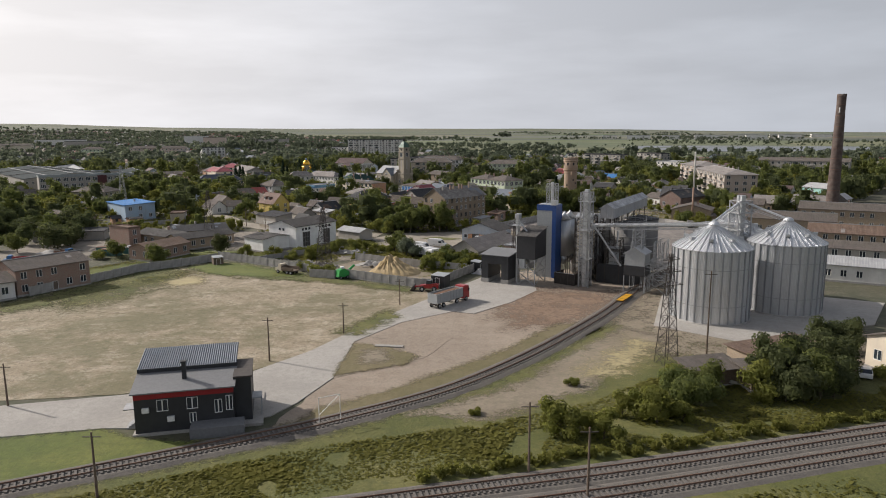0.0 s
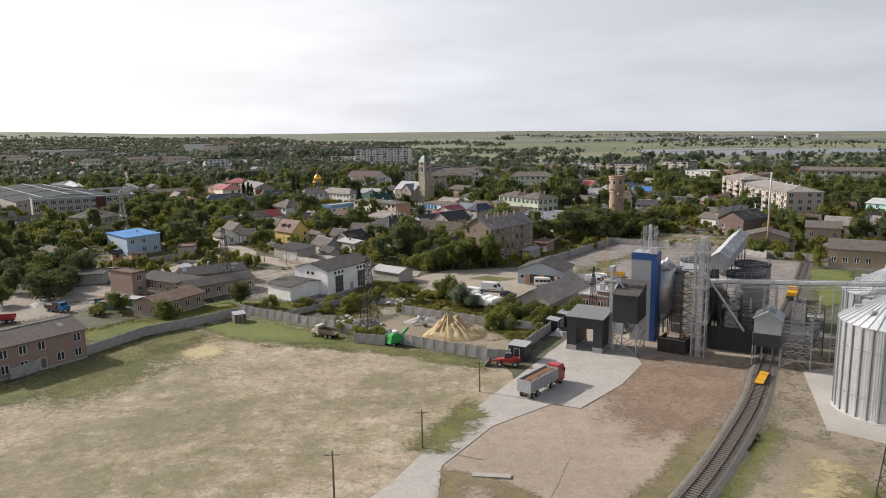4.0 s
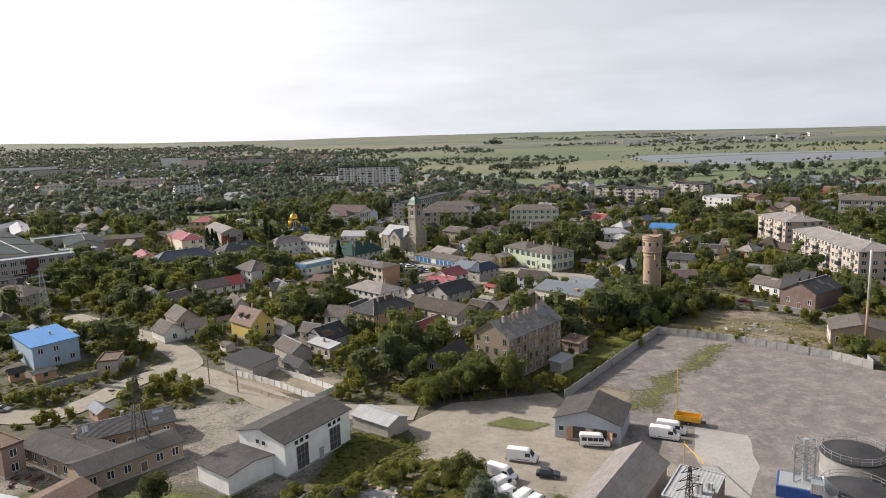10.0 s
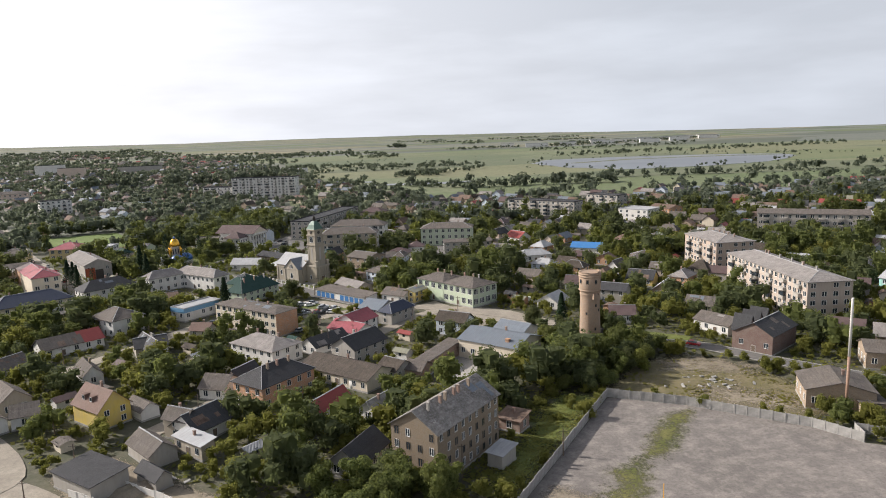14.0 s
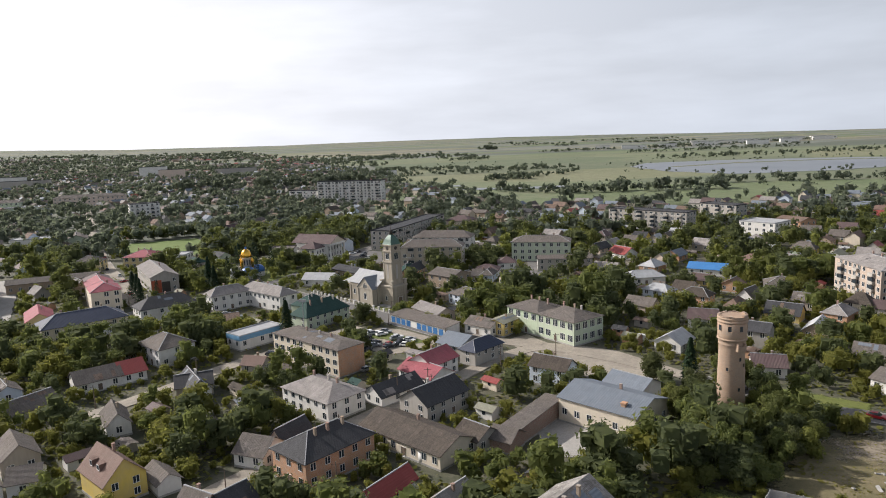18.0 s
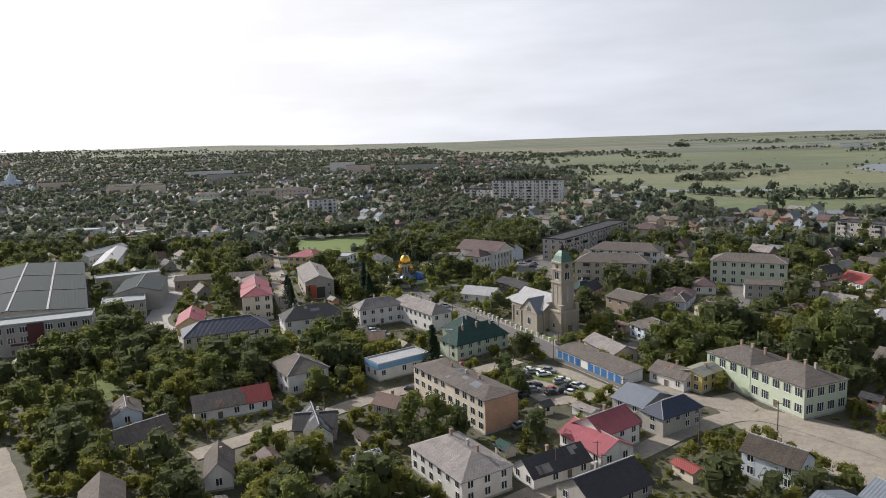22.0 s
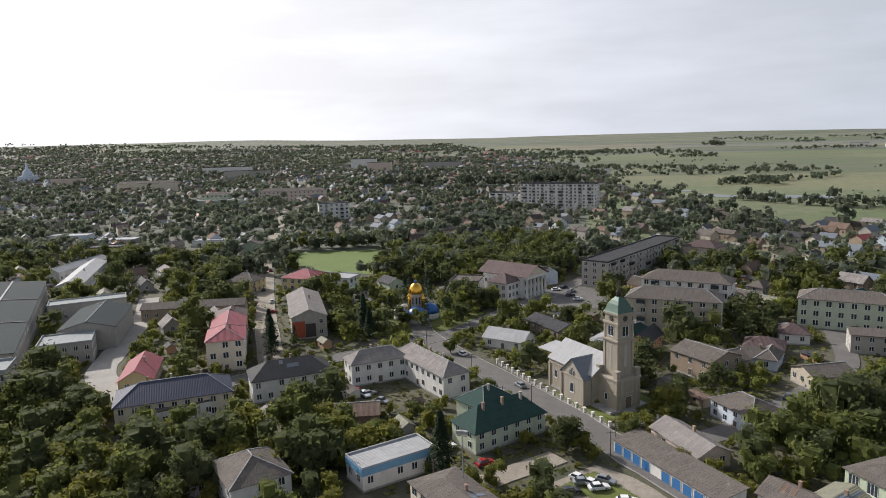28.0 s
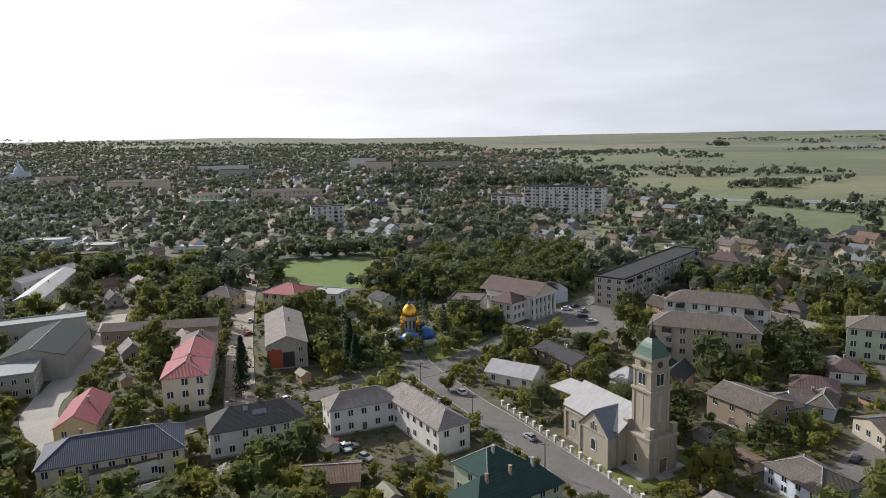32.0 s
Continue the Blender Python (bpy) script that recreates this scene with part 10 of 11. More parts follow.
count = 0
CROWNS = {}
for _ in range(60000):
    y = rng.uniform(238, 640)
    x = rng.uniform(min(-8 - (y - 20) * 0.67, -30 - (y - 225) * 1.12) - 8, 4 + (y - 122) * 0.9)
    if count > 5000 or not is_free(x, y, 0.8):
        continue
    if kept_open(x, y):
        continue
    thick = noise.noise((x * 0.022, y * 0.022, 4)) + 0.5 * noise.noise((x * 0.06, y * 0.06, 8))
    if thick < -0.12 and rng.random() < (0.3 if -160 < x < -55 and 320 < y < 450 else 0.72):
        continue
    gap = street_gap(x, y)
    if gap < 6.0:
        continue
    vx, vy = x + 25, y - min(y - 110, 290)
    vl = math.hypot(vx, vy)
    vx, vy = vx / vl, vy / vl
    front = any(TAKEN.get((int((x + vx * q) // CELL), int((y + vy * q) // CELL)), 2) != 2 for q in (3, 5, 7))
    if -175 < x < -50 and 310 < y < 460 and not (gap < 9 or not clear_of_walls(x, y, 2.2)):
        key, k, space = rng.choice(keys), rng.uniform(1.1, 1.6), 3.6
    elif gap < 8 or not clear_of_walls(x, y, 1.8):
        key, k, space = rng.choice(["bush", "small", "small", "light"]), rng.uniform(0.6, 0.95), 2.0
    elif gap < 12 or front:
        key, k, space = rng.choice(["light", "round", "small", "small"]), rng.uniform(0.65, 1.0), 2.4
    elif not clear_of_walls(x, y, 3.5):
        key, k, space = rng.choice(["light", "round", "wide", "dark"]), rng.uniform(0.9, 1.25) * (1.0 if y < 400 else 1.2), 3.2
    else:
        key, k, space = rng.choice(keys), rng.uniform(1.15, 1.7) * (1.0 if y < 400 else 1.2), 4.2
    ci, cj = int(x // 4), int(y // 4)
    if any((a - x) ** 2 + (b - y) ** 2 < space * space for i in (-1, 0, 1) for j in (-1, 0, 1) for a, b in CROWNS.get((ci + i, cj + j), ())):
        continue
    CROWNS.setdefault((ci, cj), []).append((x, y))
    count += 1
    tree(x, y, key, k, False)
for _ in range(1700):
    y = rng.uniform(262, 470)
    x = rng.uniform(-60 - y * 0.5, 30 + y * 0.45)
    if is_free(x, y, 1.5) and street_gap(x, y) > 5 and not kept_open(x, y):
        tree(x, y, "bush", rng.uniform(0.35, 0.8), False)
# low garden growth between the trees
g = np.random.default_rng(12)
low = []
for x, y in zip(g.uniform(-330, 300, 120000), 240 + 300 * g.random(120000) ** 1.2):
    if min(-8 - (y - 20) * 0.67, -30 - (y - 225) * 1.12) - 8 < x < 4 + (y - 122) * 0.9 and is_free(x, y) and noise.noise((x * 0.07, y * 0.07, 2)) > -0.25:
        low.append((x, y))
low = np.array(low[:42000])
n = len(low)
c = np.concatenate([low, g.uniform(0.1, 0.7, (n, 1))], 1)
an, tilt = g.uniform(0, 6.283, n), g.uniform(-0.5, 0.5, (n, 2))
size = g.uniform(0.25, 0.75, n)[:, None]
u = np.stack([np.cos(an), np.sin(an), tilt[:, 0]], 1) * size
w = np.stack([-np.sin(an), np.cos(an), tilt[:, 1]], 1) * size * 0.8
q = np.stack([c - u - w * 0.5, c + u * 0.7 - w, c + u + w * 0.6, c - u * 0.5 + w], 1)
for k, mat in enumerate((leaf_c, leaf_a, weed_leaf)):
    tagged(part("undergrowth", quads("undergrowth", q[k::3], mat), None), "low garden plants, weeds and shrubs between the houses", "undergrowth", kind="stuff")
for _ in range(17000):
    y = 600 + 1400 * rng.random() ** 1.25
    x = rng.uniform(-30 - (y - 225) * 1.12, 4 + (y - 122) * 0.9)
    town = not (y > 720 and x > 60 + (y - 900) * -0.25)
    if inside(x, y, pitch) or inside(x, y, lake_pts) or not is_free(x, y, 0.8):
        continue
    thick = noise.noise((x * 0.011, y * 0.008, 3)) + 0.4 * noise.noise((x * 0.03, y * 0.02, 6))
    if town and rng.random() < (0.85 if thick > 0.0 else 0.4):
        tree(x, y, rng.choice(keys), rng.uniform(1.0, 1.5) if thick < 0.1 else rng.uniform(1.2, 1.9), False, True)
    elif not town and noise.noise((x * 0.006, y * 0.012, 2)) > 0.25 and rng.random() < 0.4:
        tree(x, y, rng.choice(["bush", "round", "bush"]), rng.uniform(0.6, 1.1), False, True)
for x0, x1 in ((-380, -292), (-266, -188), (-172, -95)):
    for _ in range(60):
        tree(rng.uniform(x0, x1), rng.uniform(1205, 1250), rng.choice(["tall", "poplar", "wide"]), rng.uniform(1.8, 2.4), False, True)
for _ in range(5000):
    y = 1850 + 1900 * rng.random() ** 0.9
    x = rng.uniform(-60 - (y - 240) * 1.18, -60 - (y - 1800) * 0.45)
    if noise.noise((x * 0.0022, y * 0.0030, 7)) + 0.5 * noise.noise((x * 0.008, y * 0.006, 9)) > -0.28 + max(0.0, y - 3000) * 0.0006:
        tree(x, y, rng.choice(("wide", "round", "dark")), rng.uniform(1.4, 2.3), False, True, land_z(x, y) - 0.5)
# hedges and woods of the meadows and hills
for _ in range(38):
    cx, cy = rng.uniform(-2200, 2000), rng.uniform(1300, 3700)
    if cx > -300 and cy < 2000 and rng.random() < 0.5:
        cy = rng.uniform(2000, 3600)
    L, wd = rng.uniform(40, 320), rng.uniform(4, 22)
    for _ in range(int(L / 3.2)):
        x, y = cx + rng.uniform(-L, L) * 0.7, cy + rng.gauss(0, wd)
        if not inside(x, y, lake_pts):
            tree(x, y, rng.choice(["wide", "dark", "round"]), rng.uniform(0.8, 1.7), False, True, land_z(x, y) - 0.5)
for i in range(len(lake_pts)):
    a, b = Vector(lake_pts[i]), Vector(lake_pts[(i + 1) % len(lake_pts)])
    for k in range(int((b - a).length / 16)):
        if rng.random() < 0.55:
            p = a.lerp(b, rng.random())
            tree(p.x + rng.gauss(0, 6), p.y + rng.gauss(0, 6), rng.choice(["bush", "round", "small"]), rng.uniform(0.9, 1.6), False, True)
for _ in range(150):
    x = rng.uniform(60, 900)
    tree(x, 760 + x * 0.08 + rng.gauss(0, 22), rng.choice(["silver", "wide", "silver", "round"]), rng.uniform(1.3, 2.1), False, True)
# belts of trees, groves and farms out in the meadows
for pts, n, wd, lo, hi in (([(-408, 1677), (-260, 1608), (-133, 1602), (-53, 1643)], 150, 22, 0.9, 1.6), ([(-58, 1606), (44, 1586), (142, 1501), (259, 1452)], 130, 20, 0.9, 1.6), ([(94, 1207), (128, 1223), (152, 1187)], 40, 12, 1.0, 1.7),
                           ([(-483, 2459), (-326, 2485), (-151, 2450), (15, 2600), (150, 2300)], 240, 60, 1.4, 2.4), ([(226, 3043), (293, 2989)], 30, 10, 2.0, 2.8), ([(77, 1006), (108, 987), (142, 943), (164, 936)], 40, 10, 1.0, 1.7),
                           ([(131, 948), (186, 934), (234, 930), (275, 921), (321, 916)], 70, 9, 1.2, 2.2), ([(104, 1237), (165, 1259), (240, 1339)], 60, 14, 0.9, 1.5), ([(-600, 2200), (-900, 2350), (-1300, 2300)], 160, 60, 1.4, 2.2), ([(330, 1000), (520, 960), (760, 980)], 80, 12, 1.1, 2.0), ([(500, 1720), (900, 1700), (1300, 1760)], 110, 25, 1.2, 2.0)):
    for _ in range(n):
        k = rng.random() * (len(pts) - 1)
        a, b = pts[int(k)], pts[min(int(k) + 1, len(pts) - 1)]
        f = k - int(k)
        x, y = a[0] + (b[0] - a[0]) * f + rng.gauss(0, wd), a[1] + (b[1] - a[1]) * f + rng.gauss(0, wd * 0.8)
        tree(x, y, rng.choice(["wide", "round", "round", "silver"]), rng.uniform(lo, hi), False, True, land_z(x, y) - 0.4)
# rough grass and weeds along the railway
def tufts(area, n, lo, hi, mat, label, seed):
    """Leaning blades and clumps of weeds, thick and thin in patches."""
    g = np.random.default_rng(seed)
    xs, ys = [p[0] for p in area], [p[1] for p in area]
    pts = []
    while len(pts) < n:
        for x, y in zip(g.uniform(min(xs), max(xs), 2000), g.uniform(min(ys), max(ys), 2000)):
            if inside(x, y, area) and is_open(x, y) and noise.noise((x * 0.16, y * 0.16, seed)) > -0.3:
                pts.append((x, y))
    p = np.array(pts[:n])
    tall = 0.6 + 0.8 * np.array([max(0.0, noise.noise((x * 0.11, y * 0.11, seed + 4)) + 0.35) for x, y in pts[:n]])
    size = (g.uniform(lo, hi, n) * tall)[:, None]
    c = np.concatenate([p, size * g.uniform(0.2, 0.6, (n, 1)) + 0.05], 1)
    a, tilt = g.uniform(0, 6.283, n), g.uniform(-0.4, 0.4, (n, 2))
    u = np.stack([np.cos(a), np.sin(a), tilt[:, 0]], 1) * size
    w = np.stack([-np.sin(a), np.cos(a), tilt[:, 1]], 1) * size * 0.7
    q = np.stack([c - u - w * 0.5, c + u * 0.7 - w, c + u + w * 0.6, c - u * 0.5 + w], 1)
    tagged(part("grass", quads("grass", q, mat), None), label, "grass", kind="stuff")


def is_open(x, y):
    """Not on rails, concrete or roads."""
    return not any(inside(x, y, b) for b in BARE)


BARE = [[(-75, 47), (-45, 62.4), (-23, 73.4), (-12, 79.6), (3, 90.6), (17, 107), (30, 125), (27, 129), (13, 110.5), (-0.6, 94.8), (-14.6, 84.8), (-25, 79), (-46, 68), (-76, 53)], [(-60, 41.6), (-60, 52), (150, 107), (150, 96.6)]]
rail_side = [(-60, 52), (-46, 60), (-14, 75), (6, 81), (20, 88), (30, 96), (40, 100), (52, 97), (75, 88), (21, 72), (-3, 66)]
tufts(rail_side, 22000, 0.10, 0.34, weed_leaf, "tall rough weeds and grass beside the tracks", 3)
tufts([(-60, 20), (-60, 42), (20, 61), (150, 95), (150, 70), (20, 40)], 14000, 0.12, 0.4, weed_leaf, "rough grass below the main tracks", 4)
tufts([(-46, 196), (-34, 186), (-22, 196), (-20, 208), (-32, 212)], 2200, 0.15, 0.5, weed_leaf, "tall weeds among the rubble", 5)
tufts([(-10, 178), (-6, 168), (5, 172), (2, 176)], 500, 0.12, 0.4, weed_leaf, "tall weeds inside the fence", 6)
tufts([(-62, 200), (-50, 190), (-44, 198), (-54, 206)], 1500, 0.1, 0.3, weed_leaf, "rough grass before the warehouse", 11)
tufts([(-98, 178), (-86, 172), (-74, 186), (-62, 196), (-70, 206), (-86, 194)], 5000, 0.1, 0.32, weed_leaf, "rough grass and weeds behind the old fence", 12)
tufts([(-80, 164), (-66, 176), (-54, 184), (-36, 171), (-46, 169), (-58, 172), (-70, 160)], 4200, 0.05, 0.16, weed_leaf, "short grass on the field's edge", 13)
tufts([(68, 283), (90, 264), (100, 272), (96, 300), (80, 312), (58, 302)], 2600, 0.12, 0.4, weed_leaf, "dry weeds on the waste ground", 14)
tufts([(-5, 185), (1.3, 182.3), (6.4, 176.7), (3.1, 170), (-0.6, 168.3), (-4, 175)], 3200, 0.15, 0.7, weed_leaf, "tall weeds by the storage yard fence", 21)
tufts([(-24, 204), (-15, 203), (-9, 194), (-5, 188), (-12, 186.5), (-20, 190), (-26, 197)], 3200, 0.15, 0.65, weed_leaf, "weeds between the fence and the vans", 24)
tufts([(-36, 229), (-23.8, 226), (-21, 219), (-26, 208), (-33, 204), (-40, 207)], 3600, 0.15, 0.7, weed_leaf, "weeds beside the tall warehouse", 22)
tufts([(-22.6, 215), (-15.9, 213.8), (-9, 198), (-3, 193), (2, 200), (9, 196), (12, 186), (6, 179), (-12, 193)], 2800, 0.15, 0.6, weed_leaf, "weeds under the trees by the vans", 23)
tufts([(14, 246), (44, 286), (36, 300), (4, 262)], 4500, 0.12, 0.4, weed_leaf, "tall grass beside the lot fence", 8)
plant_woods()

# doors and high windows of the tall warehouse
for y in (-4.6, 4.4):
    leaf = part("loading_door", door_mesh(3.0, 4.6, stained_door_gate_shade), None, tall_store, "dark stained timber loading door")
    leaf.matrix_basis = pose(6.02, y, 0.3, 0, 0, 90)
    for k in range(4):
        bm = bmesh.new()
        box(bm, -1.5 + k, -1.44 + k, -0.08, -0.03, 0.0, 4.6)
        part("batten", bm, panel_concrete, leaf)
    for zz in (1.5, 3.0):
        bm = bmesh.new()
        box(bm, -1.44, 1.5, -0.075, -0.035, zz, zz + 0.07)
        part("rail", bm, panel_concrete, leaf)
    for k in range(3):
        part("window", window_mesh(0.8, 0.7, 0), None, tall_store).matrix_basis = pose(6.02, y - 1.4 + k * 1.4, 5.5, 0, 0, 90)
for k in range(2):
    part("window", window_mesh(0.8, 0.7, 0), None, tall_store).matrix_basis = pose(-1.0 + k * 1.6, -8.97, 5.4)
part("door", door_mesh(1.2, 2.2, greyplaster), None, tall_store).matrix_basis = pose(6.02, 0.4, 0.1, 0, 0, 90)

# small odds and ends
rt = root("concrete_slab", -9.2, 112.2, 0.1, -8, "pale concrete slab lying on the grass island", "slab")
bm = bmesh.new()
box(bm, -2.4, 2.4, -0.5, 0.5, 0, 0.18)
part("slab", bm, concrete, rt)
rt = root("level_crossing_frame", -14.2, 81.4, 0, 30, "thin white steel frame beside the siding", "crossing frame")
for x in (-1.4, 1.4):
    bm = bmesh.new()
    beam(bm, (x, 0, -0.2), (x, 0, 3.6), 0.05)
    part("post", bm, frame_white, rt)
bm = bmesh.new()
beam(bm, (-1.4, 0, 3.6), (1.4, 0, 3.6), 0.05)
beam(bm, (-1.4, 0, 1.4), (1.4, 0, 3.6), 0.04)
part("crossbar", bm, frame_white, rt)
rt = root("gas_pipe", 27.6, 210.3, 0, 0, "thin yellow gas pipe on a post", "gas pipe")
bm = bmesh.new()
beam(bm, (0, 0, 3.7), (-0.2, -9.7, 4.6), 0.1, 6)
part("pipe", bm, yellowpaint, rt)
bm = bmesh.new()
beam(bm, (0, 0, -0.2), (0, 0, 4.2), 0.08, 6)
part("post", bm, yellowpaint, rt)
rt = root("mast", 31.8, 225.8, 0, 0, "slender yellow mast beside the gravel lot", "mast")
bm = bmesh.new()
beam(bm, (0, 0, -0.2), (0, 0, 12.5), 0.07, 8)
part("pole", bm, yellowpaint, rt)
bm = bmesh.new()
box(bm, -0.4, 0.4, -0.4, 0.4, -0.2, 0.25)
part("footing", bm, panel_concrete, rt)
rt = root("tipper_trailer", 34.4, 226.6, 0.1, -28, "orange tipper trailer parked by the fence", "trailer")
bm = bmesh.new()
for p in ((-2.6, 2.6, -1.2, -1.1), (-2.6, 2.6, 1.1, 1.2), (-2.6, -2.5, -1.1, 1.1), (2.5, 2.6, -1.1, 1.1)):
    box(bm, *p, 0.9, 2.0)
box(bm, -2.5, 2.5, -1.1, 1.1, 0.9, 1.0)
part("body", bm, yellowpaint, rt)
bm = bmesh.new()
box(bm, -2.4, 3.6, -0.4, 0.4, 0.6, 0.88)
part("chassis", bm, darksteel, rt)
wheels(rt, (-1.4, 0.2), 1.0, 0.42, 0.26)
# dormers of the yellow house
for k in (-2.2, 1.2):
    bm = bmesh.new()
    box(bm, k - 0.7, k + 0.7, -3.0, -0.8, 6.0, 7.6)
    part("dormer", bm, browntile, yellow_house)
    part("window", window_mesh(0.8, 0.9, 0), None, yellow_house).matrix_basis = pose(k, -3.03, 6.4)

# junk, spoil and rubble of the yards
for x, y, rx, ry, h, m, l, sd in ((-57, 268, 7, 3, 1.6, sandy, "overgrown heap of earth in the ruin yard", 21), (-66, 274, 4, 2.4, 1.2, straw, "pale heap of straw and rubble", 22), (-118, 205, 5, 2.6, 1.2, panel_concrete, "heap of pale rubble in the yard", 23), (-33, 182, 4.2, 2.6, 1.6, ballast, "grey heap of gravel beside the pylon", 24), (-24, 170, 3.0, 2.2, 1.7, ballast, "cone of dark gravel beside the fence", 25)):
    heap("earth_mound", x, y, rx, ry, h, m, l, sd, 0.6)
rng = random.Random(31)
for cx, cy, n, sx, sy, m in ((-57, 270, 26, 7, 5, panel_concrete), (-114, 208, 40, 7, 4, panel_concrete), (-34, 182, 46, 5, 2.5, panel_concrete), (-96, 214, 30, 6, 3, rusty), (-28, 204, 50, 7, 2.4, oldbrick), (-90, 258, 24, 8, 3, wood), (80, 292, 30, 9, 6, panel_concrete), (60, 100, 26, 8, 4, wood)):
    bm = bmesh.new()
    for _ in range(n):
        k = rng.uniform(0.15, 0.6)
        box(bm, -k * rng.uniform(0.8, 2.2), k, -k * 0.6, k * 0.6, 0, k * 0.5, 0, pose(cx + rng.gauss(0, sx) * 0.5, cy + rng.gauss(0, sy) * 0.5, rng.uniform(0, 0.4), rng.uniform(-25, 25), rng.uniform(-25, 25), rng.uniform(0, 180)))
    tagged(part("rubble", bm, m), "loose boards, slabs and scrap on the ground", "rubble", kind="stuff")
dump_truck(-110.5, 199.0, -20, bluepaint, rusty, "blue lorry with a rusty red load bed")
for x, y, r, w in ((-101.5, 205.5, 10, 5.0), (-98.0, 201.0, -14, 6.0)):
    rt = root("scrap_container", x, y, 0, r, "dark teal corrugated container on the grass", "container")
    bm = bmesh.new()
    box(bm, -w / 2, w / 2, -1.2, 1.2, 0, 1.9)
    for i in range(int(w / 0.6)):
        for sy in (-1, 1):
            box(bm, -w / 2 + 0.2 + i * 0.6, -w / 2 + 0.45 + i * 0.6, sy * 1.2 - 0.06, sy * 1.2 + 0.06, 0.1, 1.8)
    part("body", bm, plain("weathered_teal_paint", (0.06, 0.16, 0.15), 0.6, 0, 0.5), rt)
    bm = bmesh.new()
    box(bm, -w / 2 - 0.08, w / 2 + 0.08, -1.28, 1.28, 1.9, 2.0)
    part("lid", bm, rusty, rt)
bld(-126, 232, 12, 22, 6, 3.0, "shed", 0.5, greyplaster, dark, 0, "shed", "long dark open shed at the yard's end")
# pale seams along the roof of the large market hall
for x in (-13.0, 0.0, 13.0):
    bm = bmesh.new()
    z = 11.4 - abs(x) / 26.15 * 2.4 + 0.17
    box(bm, x - 0.35, x + 0.35, -64.3, 64.3, z, z + 0.22)
    part("roof_seam", bm, whitemetal, big_hall, "pale metal roof seam")
for y in (-22.0, 20.0):
    bm = bmesh.new()
    for k in (-1, 1):
        vs = [bm.verts.new((k * a, y + b, 11.4 - a / 26.15 * 2.4 + c)) for a in (0.5, 26.3) for b in (-0.3, 0.3) for c in (0.15, 0.4)]
        bm.faces.new([vs[i] for i in (1, 3, 7, 5)])
        bm.faces.new([vs[i] for i in (0, 1, 5, 4)])
        bm.faces.new([vs[i] for i in (2, 3, 7, 6)])
    part("roof_joint", bm, darksteel, big_hall)
# red cladding and entrance of the market's front block
maroon = plain("maroon_cladding", (0.085, 0.018, 0.02), 0.5)
for x0, x1, z0, z1, m in ((5, 10, 3.6, 10.9, maroon), (-0.5, 5, 3.6, 4.3, maroon)):
    bm = bmesh.new()
    box(bm, x0, x1, -6.25, -6.03, z0, z1)
    part("cladding", bm, m, market_front, "dark red cladding panel")
bm = bmesh.new()
box(bm, 5.2, 9.8, -6.32, -6.26, 0.3, 3.4)
part("entrance", bm, glass, market_front)
# blue fascia of the corner shop
for x0, x1, y0, y1 in ((3.93, 4.13, -8.8, 8.8), (-3.9, 3.9, -8.83, -8.63)):
    bm = bmesh.new()
    box(bm, x0, x1, y0, y1, 3.6, 5.15)
    part("fascia", bm, plain("sky_blue_fascia", (0.16, 0.34, 0.52), 0.5), corner_shop, "sky blue fascia band")
# coloured panels on the house beside the avenue
for x0, x1, z0, z1, m in ((-6.0, -1.6, 0.5, 6.4, plain("orange_red_panel", (0.36, 0.075, 0.03), 0.6)), (-1.5, 2.2, 0.5, 5.4, darksteel)):
    bm = bmesh.new()
    box(bm, x0, x1, -20.14, -20.03, z0, z1)
    part("panel", bm, m, street_house)
# brick end wall of the dormitory, and the gables of the chapel
bm = bmesh.new()
box(bm, 16.01, 16.2, -4.8, 4.8, 0.5, 8.3)
part("end_wall", bm, orangebrick, dormitory, "bare orange brick end wall")
for k in (-5.0, 0.8, 5.8):
    bm = walls_bm("gable", 5.0, 3.6, 6.0, 4.2)
    bmesh.ops.transform(bm, matrix=pose(-4.6, k, 0), verts=bm.verts[:])
    part("gable_front", bm, darkbrick, chapel)
    bm = roof_bm("gable", 5.0, 3.6, 6.0, 4.2, 0.3)
    bmesh.ops.transform(bm, matrix=pose(-4.6, k, 0), verts=bm.verts[:])
    part("gable_roof", bm, dark, chapel)
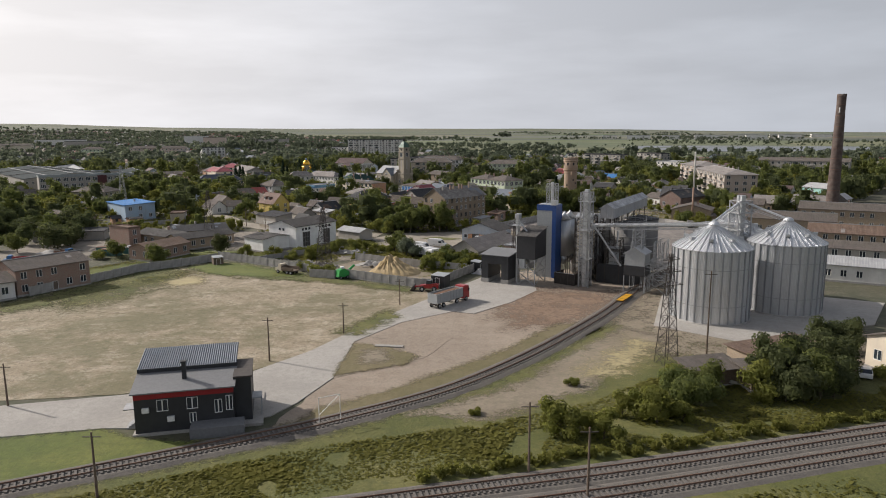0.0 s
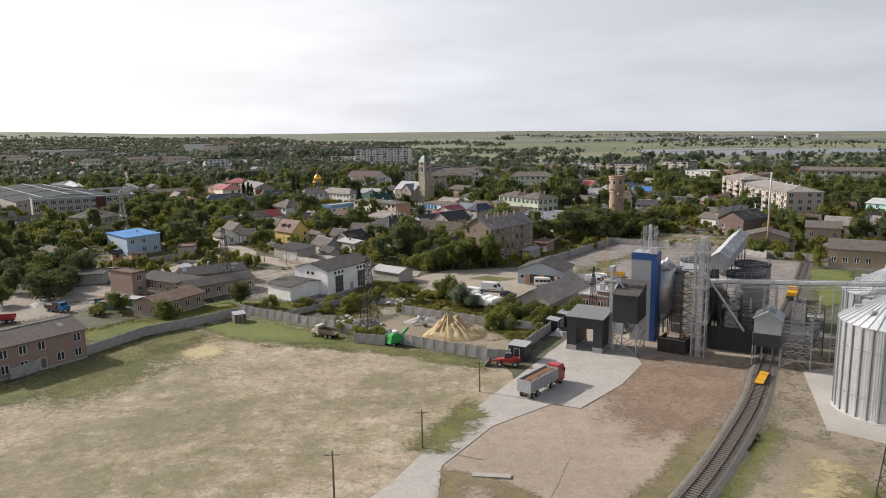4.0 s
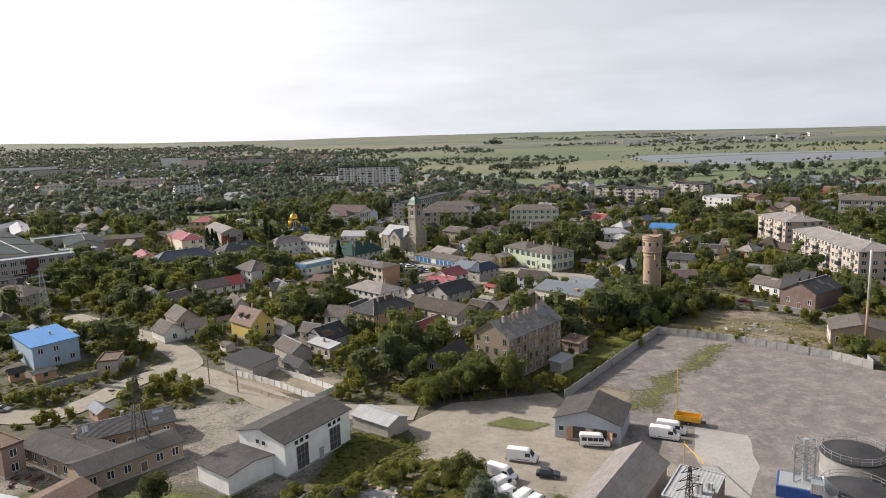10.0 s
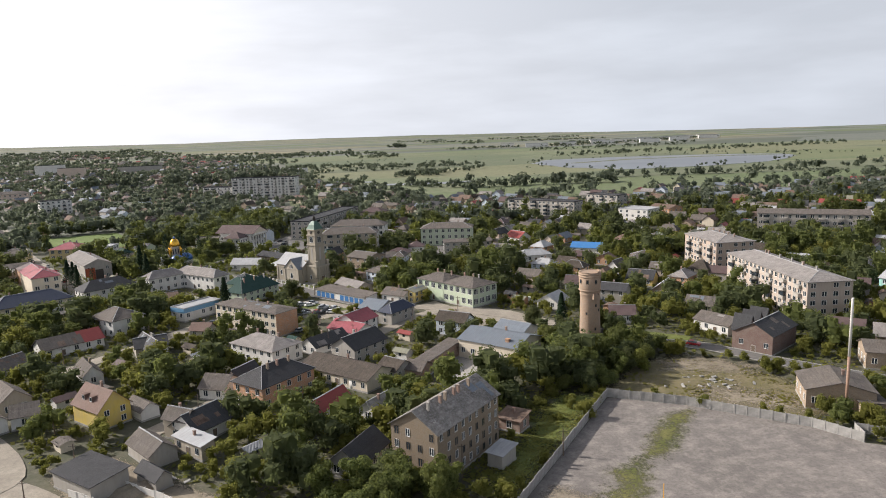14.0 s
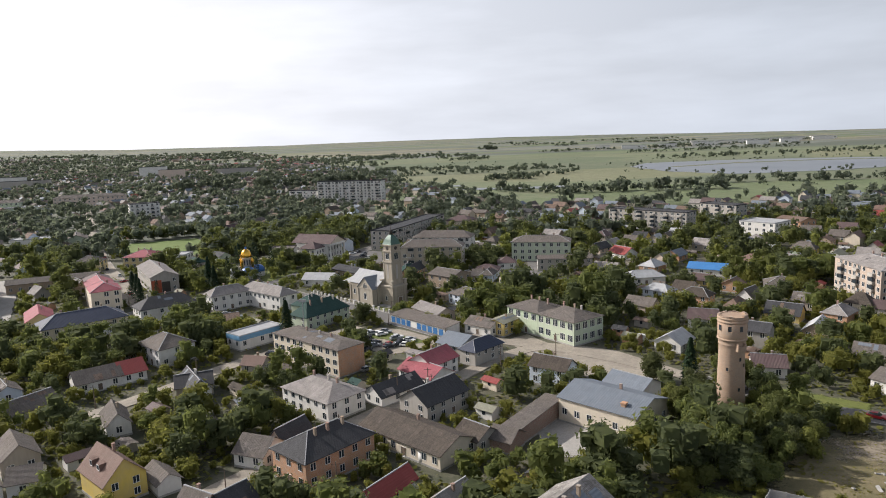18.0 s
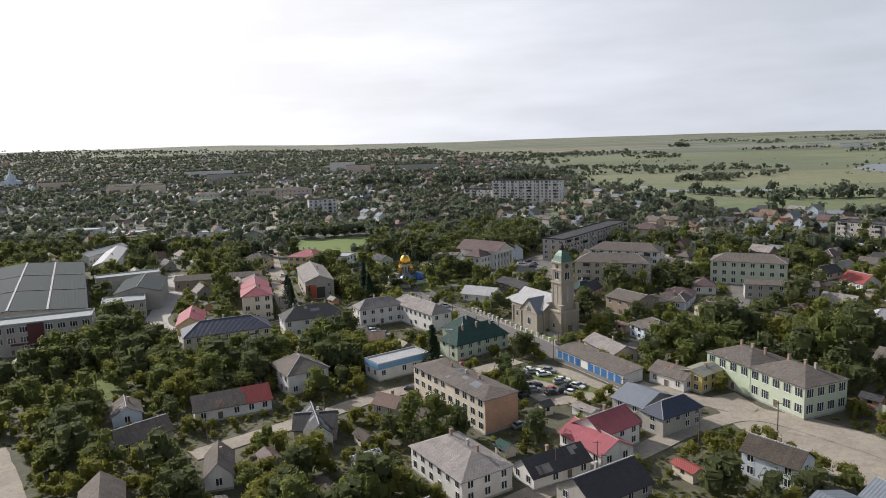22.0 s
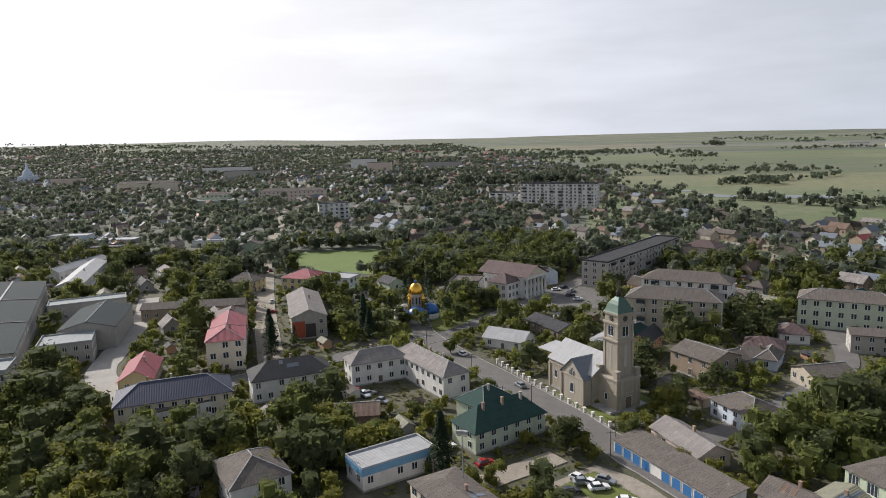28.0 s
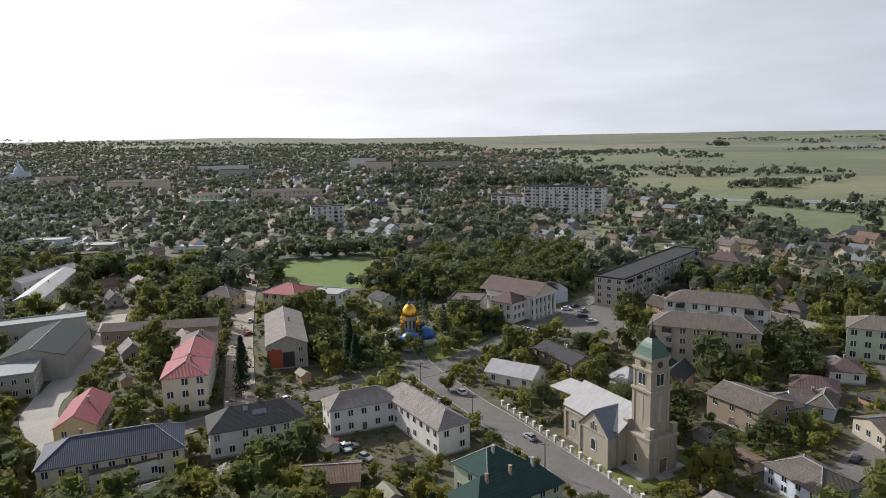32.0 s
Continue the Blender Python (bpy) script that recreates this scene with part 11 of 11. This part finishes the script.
# street lamps and more parked cars
for line in (STREET_LINES[0], STREET_LINES[1], STREET_LINES[4]):
    run = 0.0
    for a, b in zip(line, line[1:]):
        run += math.hypot(b[0] - a[0], b[1] - a[1])
        if run > 30 and b[1] < 640:
            run = 0.0
            d = math.atan2(b[1] - a[1], b[0] - a[0])
            pole(b[0] - 5.6 * math.sin(d), b[1] + 5.6 * math.cos(d), 7.0, "grey street lamp post beside the kerb")
rng = random.Random(44)
for x, y, r in ((-150, 496, 118), (-176, 545, 118), (-192, 566, 118), (-214, 612, 118), (-236, 650, 118), (-52, 462, 133), (-75, 487, 133), (-48, 575, 20), (-44, 568, 30), (-55, 585, 20), (-66, 552, 70), (18, 466, 60), (36, 494, 60), (90, 322, -45), (-108, 292, 130), (-118, 316, 140), (-120, 249, 0), (-62, 420, 45), (-92, 448, 45), (-40, 320, 50)):
    c, l = rng.choice(((whitepaint, "white parked car"), (darkpaint, "dark parked car"), (greypaint, "silver parked car"), (redpaint, "red parked car")))
    car(x, y, r, c, l + " beside the street")
# cars in the parking court
for x, y, r, c, l in ((-30.8, 410.0, 20, greypaint, "silver"), (-27.6, 408.4, 24, whitepaint, "white"), (-22.1, 404.2, 10, whitepaint, "white"), (-29.2, 398.9, 40, darkpaint, "dark"), (-24.6, 396.2, 60, redpaint, "red"), (-20.8, 398.6, 56, darkpaint, "dark"), (-17.6, 400.6, 46, greypaint, "silver"), (-33.0, 405.6, 30, darkpaint, "dark")):
    car(x, y, r, c, l + " car parked in the grassy court")
# vine rows behind the school
VINES = []
for i in range(7):
    for k in range(18):
        x, y = 44 + k * 1.25 + i * 0.9, 450 - k * 0.65 + i * 2.4
        if clear_of_walls(x, y, 1.0):
            VINES.append((x, y))
if VINES:
    q = TREE_KINDS["bush"]["mid"][0] * np.array([0.5, 0.5, 0.6])
    ob = part("vine_rows", quads("vines", np.concatenate([q + np.array([x, y, 0.0]) for x, y in VINES]), leaf_c), None)
    tagged(ob, "light green vine rows in a garden behind the school", "vines", kind="stuff")
